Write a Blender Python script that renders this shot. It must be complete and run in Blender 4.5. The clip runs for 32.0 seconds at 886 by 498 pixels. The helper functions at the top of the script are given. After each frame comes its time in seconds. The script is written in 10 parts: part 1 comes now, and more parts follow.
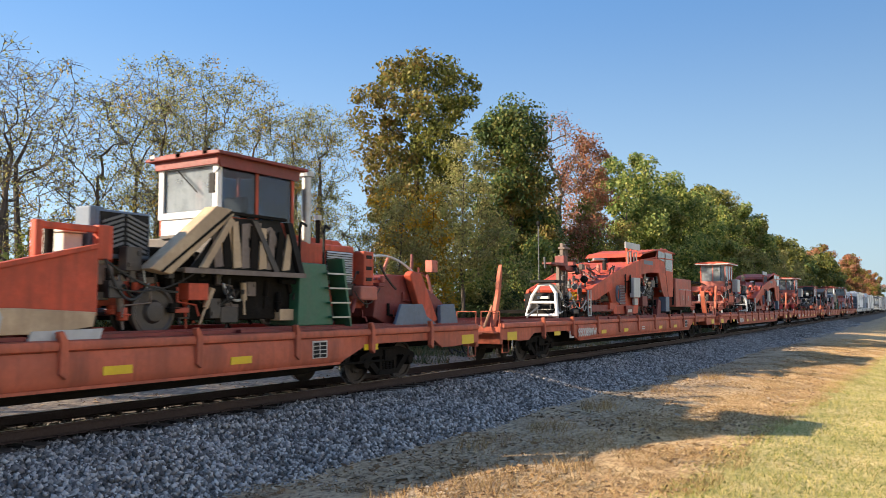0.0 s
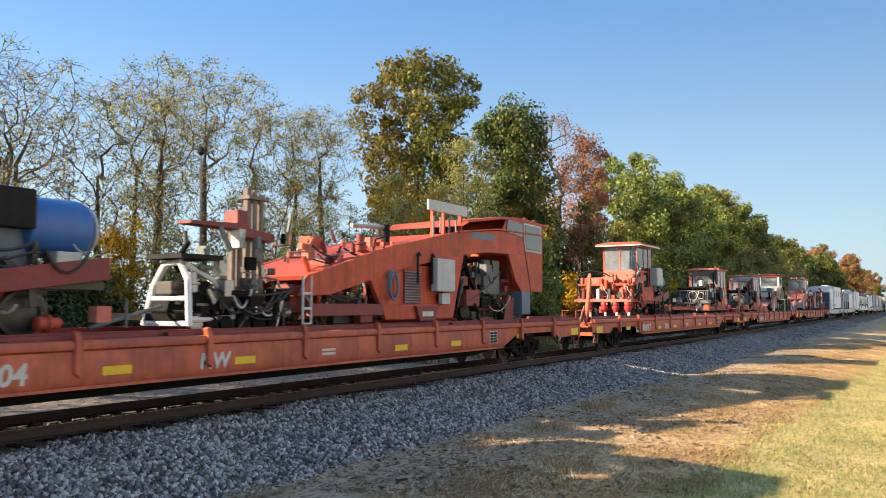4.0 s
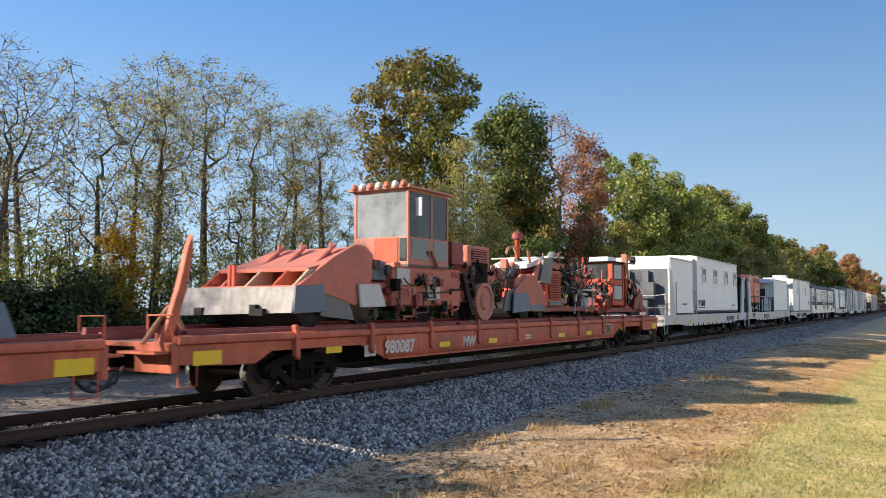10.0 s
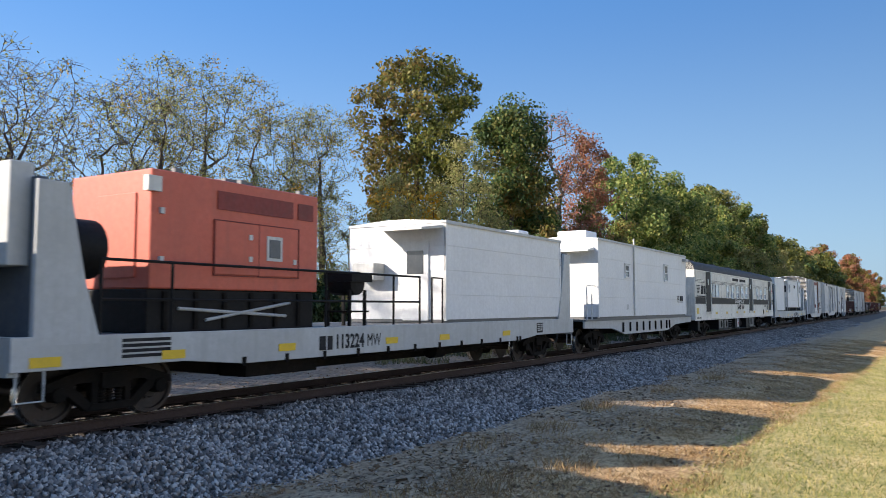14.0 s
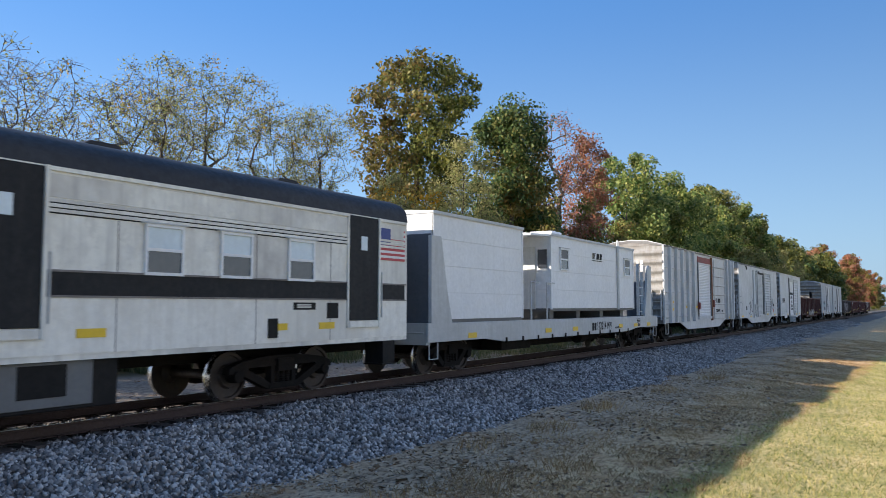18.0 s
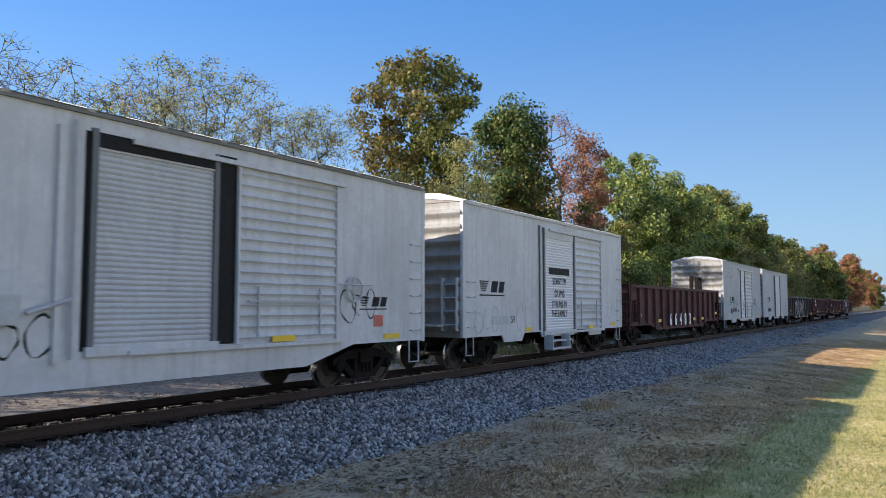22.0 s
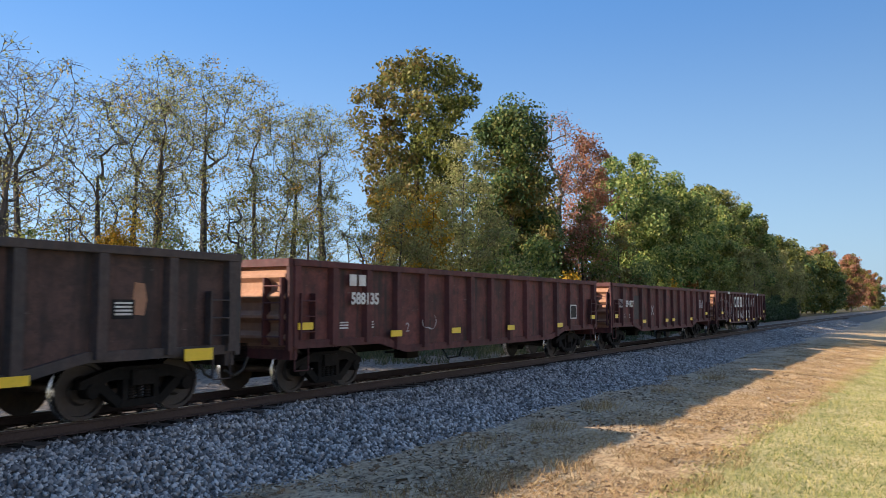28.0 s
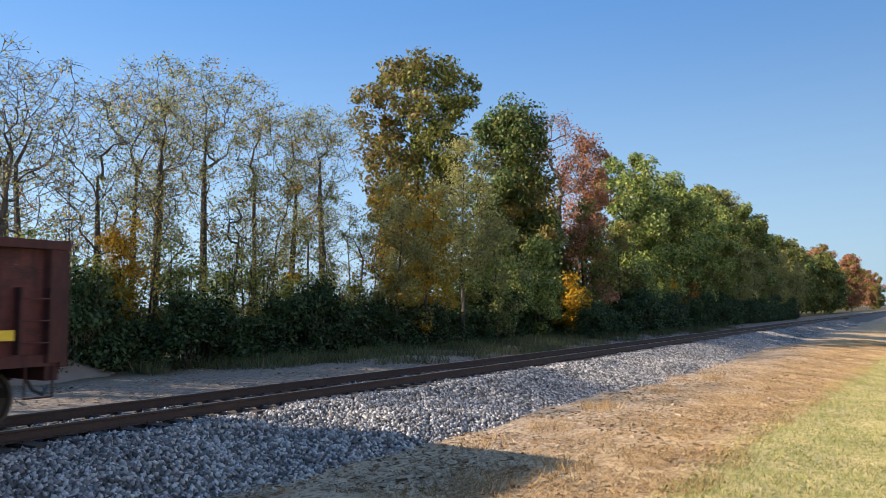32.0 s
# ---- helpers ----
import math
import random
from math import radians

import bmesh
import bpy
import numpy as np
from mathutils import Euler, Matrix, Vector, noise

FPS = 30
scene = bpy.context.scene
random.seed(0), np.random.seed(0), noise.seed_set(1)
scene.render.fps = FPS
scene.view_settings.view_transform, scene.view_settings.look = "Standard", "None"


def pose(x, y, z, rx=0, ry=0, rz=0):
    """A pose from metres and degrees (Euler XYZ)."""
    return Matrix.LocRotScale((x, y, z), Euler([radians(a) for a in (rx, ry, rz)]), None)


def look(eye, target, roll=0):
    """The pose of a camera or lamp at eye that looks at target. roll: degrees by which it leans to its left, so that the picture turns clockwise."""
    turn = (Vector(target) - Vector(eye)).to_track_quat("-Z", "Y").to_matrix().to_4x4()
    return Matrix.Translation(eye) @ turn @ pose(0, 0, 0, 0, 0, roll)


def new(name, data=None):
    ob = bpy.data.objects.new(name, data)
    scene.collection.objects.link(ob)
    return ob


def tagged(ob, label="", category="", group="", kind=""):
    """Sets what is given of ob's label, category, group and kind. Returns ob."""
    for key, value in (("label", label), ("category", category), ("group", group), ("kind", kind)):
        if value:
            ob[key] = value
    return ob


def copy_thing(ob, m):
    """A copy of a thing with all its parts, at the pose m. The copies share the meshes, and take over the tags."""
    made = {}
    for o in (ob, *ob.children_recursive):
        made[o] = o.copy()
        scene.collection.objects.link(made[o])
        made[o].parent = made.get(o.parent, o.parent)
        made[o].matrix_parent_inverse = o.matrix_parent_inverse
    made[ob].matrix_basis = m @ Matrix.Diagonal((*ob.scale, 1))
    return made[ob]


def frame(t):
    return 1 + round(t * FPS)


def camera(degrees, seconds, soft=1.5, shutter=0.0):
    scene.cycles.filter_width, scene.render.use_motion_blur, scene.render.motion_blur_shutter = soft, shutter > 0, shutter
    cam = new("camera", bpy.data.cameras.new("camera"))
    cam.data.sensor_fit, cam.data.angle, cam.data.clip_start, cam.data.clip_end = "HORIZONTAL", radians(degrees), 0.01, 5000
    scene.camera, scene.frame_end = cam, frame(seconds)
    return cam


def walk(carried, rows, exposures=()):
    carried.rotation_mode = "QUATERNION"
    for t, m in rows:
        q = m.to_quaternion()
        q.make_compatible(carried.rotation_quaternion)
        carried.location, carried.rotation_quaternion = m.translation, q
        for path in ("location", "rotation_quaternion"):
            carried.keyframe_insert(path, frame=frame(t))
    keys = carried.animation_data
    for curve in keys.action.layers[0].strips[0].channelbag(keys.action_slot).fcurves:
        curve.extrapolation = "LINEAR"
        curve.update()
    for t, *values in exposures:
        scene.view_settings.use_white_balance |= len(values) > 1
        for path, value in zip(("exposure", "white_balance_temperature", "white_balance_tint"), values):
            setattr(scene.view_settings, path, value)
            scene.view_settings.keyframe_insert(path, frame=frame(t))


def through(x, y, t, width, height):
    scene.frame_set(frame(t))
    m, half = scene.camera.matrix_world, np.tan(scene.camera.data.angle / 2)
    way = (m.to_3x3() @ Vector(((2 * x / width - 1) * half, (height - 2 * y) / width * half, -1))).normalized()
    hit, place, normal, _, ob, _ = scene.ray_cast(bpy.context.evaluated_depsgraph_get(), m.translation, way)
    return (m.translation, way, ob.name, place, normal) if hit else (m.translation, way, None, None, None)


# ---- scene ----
# The camera stands on the verge; the track runs along x, far end at +x; rail tops are at z = 0.
EYE = Vector((0.0, -11.86, 1.745))
cam = camera(58.51, 32.0, soft=0.8, shutter=0.12)
VIEW = pose(EYE.x, EYE.y, EYE.z, 94.147, 0, 31.227 - 90)
walk(cam, [(0.0, VIEW), (32.0, VIEW)], exposures=[(0.0, 1.15, 7650, 12), (3.0, 1.29, 8050, 12), (6.0, 1.23, 7850, 12), (9.0, 1.09, 7500, 12), (11.5, 0.89, 6950, 12), (13.0, 0.87, 6650, 12), (17.0, 0.95, 6500, 12), (20.0, 0.79, 6300, 12), (21.5, 0.91, 6300, 12), (24.0, 0.95, 6550, 12), (25.5, 0.83, 6400, 12), (28.0, 0.97, 6700, 12), (32.0, 1.01, 6900, 12)])

# ---- light ----
SUN_AZ, SUN_EL = radians(138.0), radians(24.0)
SUN_DIR = Vector((math.cos(SUN_EL) * math.cos(SUN_AZ), math.cos(SUN_EL) * math.sin(SUN_AZ), math.sin(SUN_EL)))
world = bpy.data.worlds.new("autumn_sky")
scene.world = world
world.use_nodes = True
wn, wl = world.node_tree.nodes, world.node_tree.links
sky = wn.new("ShaderNodeTexSky")
sky.sky_type, sky.sun_disc = "NISHITA", False
sky.sun_elevation, sky.sun_rotation = SUN_EL, math.atan2(SUN_DIR.x, SUN_DIR.y)
sky.altitude, sky.air_density, sky.dust_density, sky.ozone_density = 200, 1.0, 1.2, 3.0
# a clear autumn sky, evened out with a plain rise from pale horizon to blue
up = wn.new("ShaderNodeSeparateXYZ")
wl.new(wn.new("ShaderNodeTexCoord").outputs["Generated"], up.inputs[0])
rise = wn.new("ShaderNodeMapRange")
rise.interpolation_type = "SMOOTHSTEP"
rise.inputs[1].default_value, rise.inputs[2].default_value = -0.05, 0.42
wl.new(up.outputs["Z"], rise.inputs[0])
clear = wn.new("ShaderNodeMix")
clear.data_type = "RGBA"
wl.new(rise.outputs[0], clear.inputs[0])
clear.inputs[6].default_value, clear.inputs[7].default_value = (2.15, 3.45, 4.7, 1), (0.45, 1.56, 3.85, 1)
even = wn.new("ShaderNodeMix")
even.data_type = "RGBA"
even.inputs[0].default_value = 0.8
wl.new(sky.outputs[0], even.inputs[6])
wl.new(clear.outputs[2], even.inputs[7])
# the sky is deepest across from the sun's side; it brightens towards the sun, and behind the camera a made-up warm fill
# lights the shaded sides
side_way = wn.new("ShaderNodeVectorMath")
side_way.operation = "DOT_PRODUCT"
side_way.inputs[1].default_value = (math.cos(radians(110)), math.sin(radians(110)), 0)
wl.new(up.inputs[0].links[0].from_socket, side_way.inputs[0])
turned = wn.new("ShaderNodeMath")
turned.operation = "ADD"
turned.inputs[1].default_value = 0.31
wl.new(side_way.outputs["Value"], turned.inputs[0])
warm_side = wn.new("ShaderNodeMath")
warm_side.operation = "MULTIPLY"
warm_side.inputs[1].default_value = 0.34
wl.new(turned.outputs[0], warm_side.inputs[0])
higher = wn.new("ShaderNodeMath")
higher.operation = "MAXIMUM"
higher.inputs[1].default_value = 0.0
wl.new(warm_side.outputs[0], higher.inputs[0])
glow = wn.new("ShaderNodeMath")
glow.operation = "ADD"
glow.inputs[1].default_value = 0.75
wl.new(higher.outputs[0], glow.inputs[0])
lit = wn.new("ShaderNodeVectorMath")
lit.operation = "SCALE"
wl.new(even.outputs[2], lit.inputs[0])
wl.new(glow.outputs[0], lit.inputs["Scale"])
far_side = wn.new("ShaderNodeMath")
far_side.operation = "MULTIPLY"
far_side.use_clamp = True
far_side.inputs[1].default_value = -1.0
wl.new(turned.outputs[0], far_side.inputs[0])
# warm fill light added out of view, with no such source in the sky
camera_fill = wn.new("ShaderNodeVectorMath")
camera_fill.operation = "SCALE"
camera_fill.inputs[0].default_value = (3.9, 3.45, 3.0)
wl.new(far_side.outputs[0], camera_fill.inputs["Scale"])
whole = wn.new("ShaderNodeVectorMath")
whole.operation = "ADD"
wl.new(lit.outputs[0], whole.inputs[0])
wl.new(camera_fill.outputs[0], whole.inputs[1])
wl.new(whole.outputs[0], wn["Background"].inputs[0])
wn["Background"].inputs[1].default_value = 0.12
sun = new("sun", bpy.data.lights.new("sun", "SUN"))
sun.data.energy, sun.data.angle, sun.data.color = 5.0, radians(0.53), (1.0, 0.91, 0.78)
sun.matrix_world = look(SUN_DIR * 100, (0, 0, 0))


# ---- how the train runs ----
def run(t):
    """Metres that the train has gone by t seconds; it gathers speed slowly."""
    return 12.2866 * t + 0.014572 * t * t + 0.0005003 * t ** 3 - 0.3 * max(0.0, t - 31.0)


MOVERS, WHEELS = [], []


# ---- building helpers ----
class Solid:
    """Collects the faces of one mesh."""

    def __init__(self):
        self.v, self.f = [], []

    def add(self, verts, faces):
        n = len(self.v)
        self.v.extend(verts)
        self.f.extend([tuple(i + n for i in f) for f in faces])
        return self

    def box(self, x0, x1, y0, y1, z0, z1):
        return self.add([(x0, y0, z0), (x1, y0, z0), (x1, y1, z0), (x0, y1, z0), (x0, y0, z1), (x1, y0, z1), (x1, y1, z1), (x0, y1, z1)],
                        [(3, 2, 1, 0), (4, 5, 6, 7), (0, 1, 5, 4), (1, 2, 6, 5), (2, 3, 7, 6), (3, 0, 4, 7)])

    def prism(self, outline, a, b, axis="y"):
        """An outline (x, z for axis y; y, z for axis x; x, y for axis z) drawn from a to b."""
        n = len(outline)
        def at(p, d):
            return (p[0], d, p[1]) if axis == "y" else (d, p[0], p[1]) if axis == "x" else (p[0], p[1], d)
        verts = [at(p, a) for p in outline] + [at(p, b) for p in outline]
        area = sum(outline[i][0] * outline[(i + 1) % n][1] - outline[(i + 1) % n][0] * outline[i][1] for i in range(n))
        flip = (area > 0) == (axis == "y")
        faces = [tuple(range(n)), tuple(range(2 * n - 1, n - 1, -1))] + [(i, n + i, n + (i + 1) % n, (i + 1) % n) for i in range(n)]
        if (b > a) != flip:
            faces = [tuple(reversed(f)) for f in faces]
        return self.add(verts, [tuple(reversed(f)) for f in faces])

    def tube(self, p, q, r, r2=None, n=8, caps=True):
        p, q = Vector(p), Vector(q)
        r2 = r if r2 is None else r2
        w = (q - p)
        if w.length < 1e-6:
            return self
        w.normalize()
        u = w.orthogonal().normalized()
        s = w.cross(u)
        ring = [(math.cos(2 * math.pi * i / n), math.sin(2 * math.pi * i / n)) for i in range(n)]
        verts = [tuple(p + (u * c + s * d) * r) for c, d in ring] + [tuple(q + (u * c + s * d) * r2) for c, d in ring]
        faces = [(i, (i + 1) % n, n + (i + 1) % n, n + i) for i in range(n)]
        if caps:
            faces += [tuple(range(n - 1, -1, -1)), tuple(range(n, 2 * n))]
        return self.add(verts, faces)

    def path(self, points, r, n=6):
        """One bent tube through the points, mitred at its bends."""
        pts = [Vector(p) for p in points]
        ways = [(b - a).normalized() for a, b in zip(pts, pts[1:])]
        ways = [ways[0]] + [(a + b).normalized() for a, b in zip(ways, ways[1:])] + [ways[-1]]
        u = ways[0].orthogonal().normalized()
        verts = []
        for p, w in zip(pts, ways):
            u = (u - w * u.dot(w)).normalized()
            s = w.cross(u)
            verts += [tuple(p + (u * math.cos(2 * math.pi * i / n) + s * math.sin(2 * math.pi * i / n)) * r) for i in range(n)]
        k = len(pts)
        faces = [(j * n + i, j * n + (i + 1) % n, (j + 1) * n + (i + 1) % n, (j + 1) * n + i) for j in range(k - 1) for i in range(n)]
        faces += [tuple(range(n - 1, -1, -1)), tuple(range((k - 1) * n, k * n))]
        return self.add(verts, faces)

    def hose(self, p, q, sag, r=0.02, steps=8, n=5):
        """A hanging hose from p to q."""
        p, q = Vector(p), Vector(q)
        pts = [p.lerp(q, i / steps) + Vector((0, 0, -sag * 4 * (i / steps) * (1 - i / steps))) for i in range(steps + 1)]
        return self.path(pts, r, n)

    def lathe(self, rings, c, axis="y", n=20):
        """Rings of (radius, distance along the axis) round the centre c."""
        def at(r, d, a):
            u, w = r * math.cos(a), r * math.sin(a)
            return (c[0] + u, c[1] + d, c[2] + w) if axis == "y" else (c[0] + d, c[1] + u, c[2] + w) if axis == "x" else (c[0] + u, c[1] + w, c[2] + d)
        verts = [at(r, d, 2 * math.pi * i / n) for r, d in rings for i in range(n)]
        faces = [(k * n + i, k * n + (i + 1) % n, (k + 1) * n + (i + 1) % n, (k + 1) * n + i) for k in range(len(rings) - 1) for i in range(n)]
        faces += [tuple(range(n - 1, -1, -1)), tuple(range((len(rings) - 1) * n, len(rings) * n))]
        if axis == "y":
            faces = [tuple(reversed(f)) for f in faces]
        return self.add(verts, faces)

    def mesh(self, name, mat):
        m = bpy.data.meshes.new(name)
        m.from_pydata([tuple(p) for p in self.v], [], self.f)
        m.materials.append(mat)
        return m


def part(name, made, material, parent, label="", bevel=0.0, smooth=False, at=None):
    """Links a Solid, or a ready mesh, as one mesh object under a thing or part."""
    data = made.mesh(name, material) if isinstance(made, Solid) else made
    ob = new(name, data)
    if parent is not None:
        ob.parent = parent
    if at is not None:
        ob.location = at
    if smooth:
        data.polygons.foreach_set("use_smooth", [True] * len(data.polygons))
        data.set_sharp_from_angle(angle=radians(40))
    if bevel:
        mod = ob.modifiers.new("worn edges", "BEVEL")
        mod.width, mod.segments, mod.limit_method, mod.angle_limit = bevel, 2, "ANGLE", radians(35)
    if label:
        tagged(ob, label=label)
    return ob


def thing(name, label, category, at=(0, 0, 0), group="", moves=False, kind=""):
    ob = new(name)
    ob.empty_display_size = 0.2
    ob.location = at
    tagged(ob, label, category, group, kind)
    if moves:
        MOVERS.append(ob)
    return ob


def words(text, size, mat, parent, at, name="lettering", slant=0.0, width=1.0, face="-y", label="", flat=0.004, bold=0.0):
    """Painted letters, centred on a point of a side that looks to -y (or of an end that looks to -x)."""
    cu = bpy.data.curves.new(name, "FONT")
    cu.body, cu.size, cu.align_x, cu.align_y, cu.shear, cu.extrude = text, size, "CENTER", "CENTER", slant, flat / 2
    cu.resolution_u = 3
    cu.offset = bold
    tmp = bpy.data.objects.new(name, cu)
    data = bpy.data.meshes.new_from_object(tmp)
    bpy.data.objects.remove(tmp)
    data.materials.clear()
    data.materials.append(mat)
    data.transform(Matrix.Diagonal((width, 1, 1, 1)))
    data.transform(Matrix.Rotation(radians(90), 4, "X"))
    if face == "-x":
        data.transform(Matrix.Rotation(radians(-90), 4, "Z"))
    return part(name, data, mat, parent, label, at=at)


# ---- materials ----
def nodes_of(name):
    m = bpy.data.materials.new(name)
    m.use_nodes = True
    return m, m.node_tree.nodes, m.node_tree.links, m.node_tree.nodes["Principled BSDF"]


def noise_at(n, l, scale, detail=4.0, rough=0.6, stretch=None, coords="Object", shift=True):
    """A noise texture in the thing's own metres, shifted from object to object."""
    co = n.new("ShaderNodeTexCoord")
    mp = n.new("ShaderNodeMapping")
    l.new(co.outputs[coords], mp.inputs[0])
    if stretch:
        mp.inputs[3].default_value = stretch
    if shift:
        info = n.new("ShaderNodeObjectInfo")
        mul = n.new("ShaderNodeMath")
        mul.operation = "MULTIPLY"
        mul.inputs[1].default_value = 37.0
        l.new(info.outputs["Random"], mul.inputs[0])
        l.new(mul.outputs[0], mp.inputs[1])
    t = n.new("ShaderNodeTexNoise")
    t.inputs["Scale"].default_value, t.inputs["Detail"].default_value, t.inputs["Roughness"].default_value = scale, detail, rough
    l.new(mp.outputs[0], t.inputs["Vector"])
    return t.outputs[0]


def ramp(n, l, src, a, b, ca=0.0, cb=1.0):
    r = n.new("ShaderNodeMapRange")
    r.inputs[1].default_value, r.inputs[2].default_value, r.inputs[3].default_value, r.inputs[4].default_value = a, b, ca, cb
    l.new(src, r.inputs[0])
    return r.outputs[0]


def blend(n, l, fac, a, b, kind="MIX"):
    m = n.new("ShaderNodeMix")
    m.data_type, m.blend_type = "RGBA", kind
    for i, v in ((0, fac), (6, a), (7, b)):
        if isinstance(v, (int, float)):
            m.inputs[i].default_value = v
        elif isinstance(v, tuple):
            m.inputs[i].default_value = (*v, 1)
        else:
            l.new(v, m.inputs[i])
    return m.outputs[2]


def bump(n, l, bsdf, src, strength, dist):
    b = n.new("ShaderNodeBump")
    b.inputs["Strength"].default_value, b.inputs["Distance"].default_value = strength, dist
    l.new(src, b.inputs["Height"])
    l.new(b.outputs[0], bsdf.inputs["Normal"])


def surface(name, color, rough=0.5, metal=0.0, dirt=(0.12, 0.09, 0.07), amount=0.4, big=0.7, fine=14.0, streak=0.0, relief=0.15, spec=0.5):
    """Paint, steel or board with large stains, fine grain and rain streaks."""
    m, n, l, bs = nodes_of(name)
    stains = ramp(n, l, noise_at(n, l, big, 5, 0.65), 0.42, 0.75, 0, amount)
    grain = noise_at(n, l, fine, 4, 0.7)
    col = blend(n, l, stains, color, dirt)
    if streak:
        s = ramp(n, l, noise_at(n, l, 1.0, 4, 0.6, stretch=(7.0, 7.0, 0.45)), 0.48, 0.78, 0, streak)
        col = blend(n, l, s, col, dirt)
    chips = ramp(n, l, noise_at(n, l, 3.6, 8, 0.72), 0.54, 0.60, 0, amount * 0.55)
    col = blend(n, l, chips, col, tuple(c * 0.55 + d * 0.45 for c, d in zip(color, dirt)))
    faded = ramp(n, l, noise_at(n, l, 1.9, 7, 0.7), 0.56, 0.66, 0, 0.22)
    col = blend(n, l, faded, col, tuple(min(0.85, c * 1.25 + 0.03) for c in color))
    col = blend(n, l, ramp(n, l, grain, 0.3, 0.75, 0.0, 0.45), col, tuple(c * 0.66 for c in color))
    l.new(col, bs.inputs["Base Color"])
    l.new(ramp(n, l, grain, 0.3, 0.8, rough * 0.85, min(1, rough * 1.25)), bs.inputs["Roughness"])
    bs.inputs["Metallic"].default_value = metal
    bs.inputs["Specular IOR Level"].default_value = spec
    if relief:
        bump(n, l, bs, grain, relief, 0.01)
    return m


ORANGE = surface("faded orange paint", (0.62, 0.098, 0.052), 0.55, 0, (0.11, 0.045, 0.03), 0.8, 1.3, 14, 0.7, 0.2, 0.25)
ORANGE_DULL = surface("dull orange flat car paint", (0.58, 0.142, 0.08), 0.6, 0, (0.17, 0.065, 0.045), 0.85, 0.9, 12, 0.8, 0.15, 0.25)
# chalky salmon; on the spiking machines it also serves as orange lightened for sun
ORANGE_PALE = surface("chalky salmon and sunlit orange paint", (0.58, 0.17, 0.125), 0.7, 0, (0.27, 0.15, 0.12), 0.85, 1.1, 10, 0.5, 0.15, 0.25)
DUSTY_PINK = surface("dust-caked salmon paint", (0.50, 0.19, 0.145), 0.8, 0, (0.40, 0.27, 0.22), 0.95, 1.6, 12, 0.8, 0.2, 0.2)
RED_DARK = surface("dark red oxide paint", (0.24, 0.034, 0.028), 0.6, 0, (0.06, 0.04, 0.035), 0.6, 0.9, 12, 0.3)
WHITE = surface("white paint", (0.80, 0.80, 0.80), 0.5, 0, (0.48, 0.46, 0.44), 0.25, 0.5, 9, 0.2, 0.08)
WHITE_DIRTY = surface("grimy white paint", (0.66, 0.655, 0.63), 0.55, 0, (0.28, 0.24, 0.20), 0.5, 0.6, 9, 0.45, 0.12)
CREAM_DIRTY = surface("cream paint with soot", (0.85, 0.82, 0.74), 0.5, 0, (0.27, 0.24, 0.23), 0.85, 0.5, 7, 0.45, 0.1)
CREAM_CLEAN = surface("cream paint lightly sooted", (0.86, 0.83, 0.76), 0.5, 0, (0.42, 0.36, 0.28), 0.6, 0.4, 7, 0.35, 0.1)
# dark tone for sooty sheet seams, and for shade painted under door ribs
SOOT_AND_SHADE = surface("soot in seams and shade under ribs", (0.16, 0.14, 0.13), 0.7, 0, (0.4, 0.37, 0.33), 0.6, 1.0, 10, 0.3, 0.1)
# pale blue-grey colour for window panes
PALE_PANE = surface("pale window pane", (0.66, 0.74, 0.78), 0.25, 0, (0.42, 0.47, 0.5), 0.4, 1.2, 6, 0.2, 0.0)
BOX_WHITE = surface("chalky box car white", (0.62, 0.62, 0.615), 0.6, 0, (0.27, 0.25, 0.23), 0.45, 0.6, 9, 0.5, 0.12)
BOX_GREY = surface("chalky white paint gone grey", (0.42, 0.44, 0.455), 0.65, 0, (0.24, 0.225, 0.21), 0.5, 0.7, 9, 0.5, 0.14)
# base darkened to hold down the sunlight on the ends; stains and streaks are weathering
BOX_END = surface("weathered box car end toned down for sunlight", (0.32, 0.312, 0.292), 0.65, 0, (0.15, 0.105, 0.075), 0.8, 0.9, 10, 0.85, 0.15)
BOX_ROOF = surface("sooty box car roof", (0.20, 0.195, 0.185), 0.7, 0, (0.09, 0.075, 0.065), 0.7, 0.7, 10, 0.3, 0.15)
FADED_MARK = surface("faded grey stencil paint", (0.27, 0.24, 0.24), 0.7, 0, (0.12, 0.07, 0.065), 0.7, 4, 24, 0.2, 0.05)
GREY_PAINT = surface("light grey paint", (0.50, 0.51, 0.51), 0.5, 0, (0.25, 0.23, 0.2), 0.35, 0.6, 9, 0.35, 0.1)
# blue-grey darkened so the recess between the braces looks shaded
SLATE = surface("blue-grey bulkhead paint with recess shade", (0.075, 0.09, 0.115), 0.6, 0, (0.12, 0.12, 0.12), 0.6, 0.8, 9, 0.5, 0.1)
GREY_DARK = surface("dark grey paint", (0.14, 0.145, 0.15), 0.55, 0, (0.08, 0.07, 0.06), 0.5, 0.8, 12, 0.2)
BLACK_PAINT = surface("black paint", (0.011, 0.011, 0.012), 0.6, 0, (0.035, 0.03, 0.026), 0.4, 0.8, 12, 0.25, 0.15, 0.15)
GOND = surface("weathered brown gondola paint", (0.092, 0.029, 0.026), 0.7, 0, (0.014, 0.010, 0.011), 0.95, 0.7, 9, 0.75, 0.25, 0.3)
GOND_RED = surface("faded oxide red gondola paint", (0.115, 0.034, 0.031), 0.7, 0, (0.015, 0.011, 0.012), 0.95, 0.75, 9, 0.75, 0.25, 0.3)


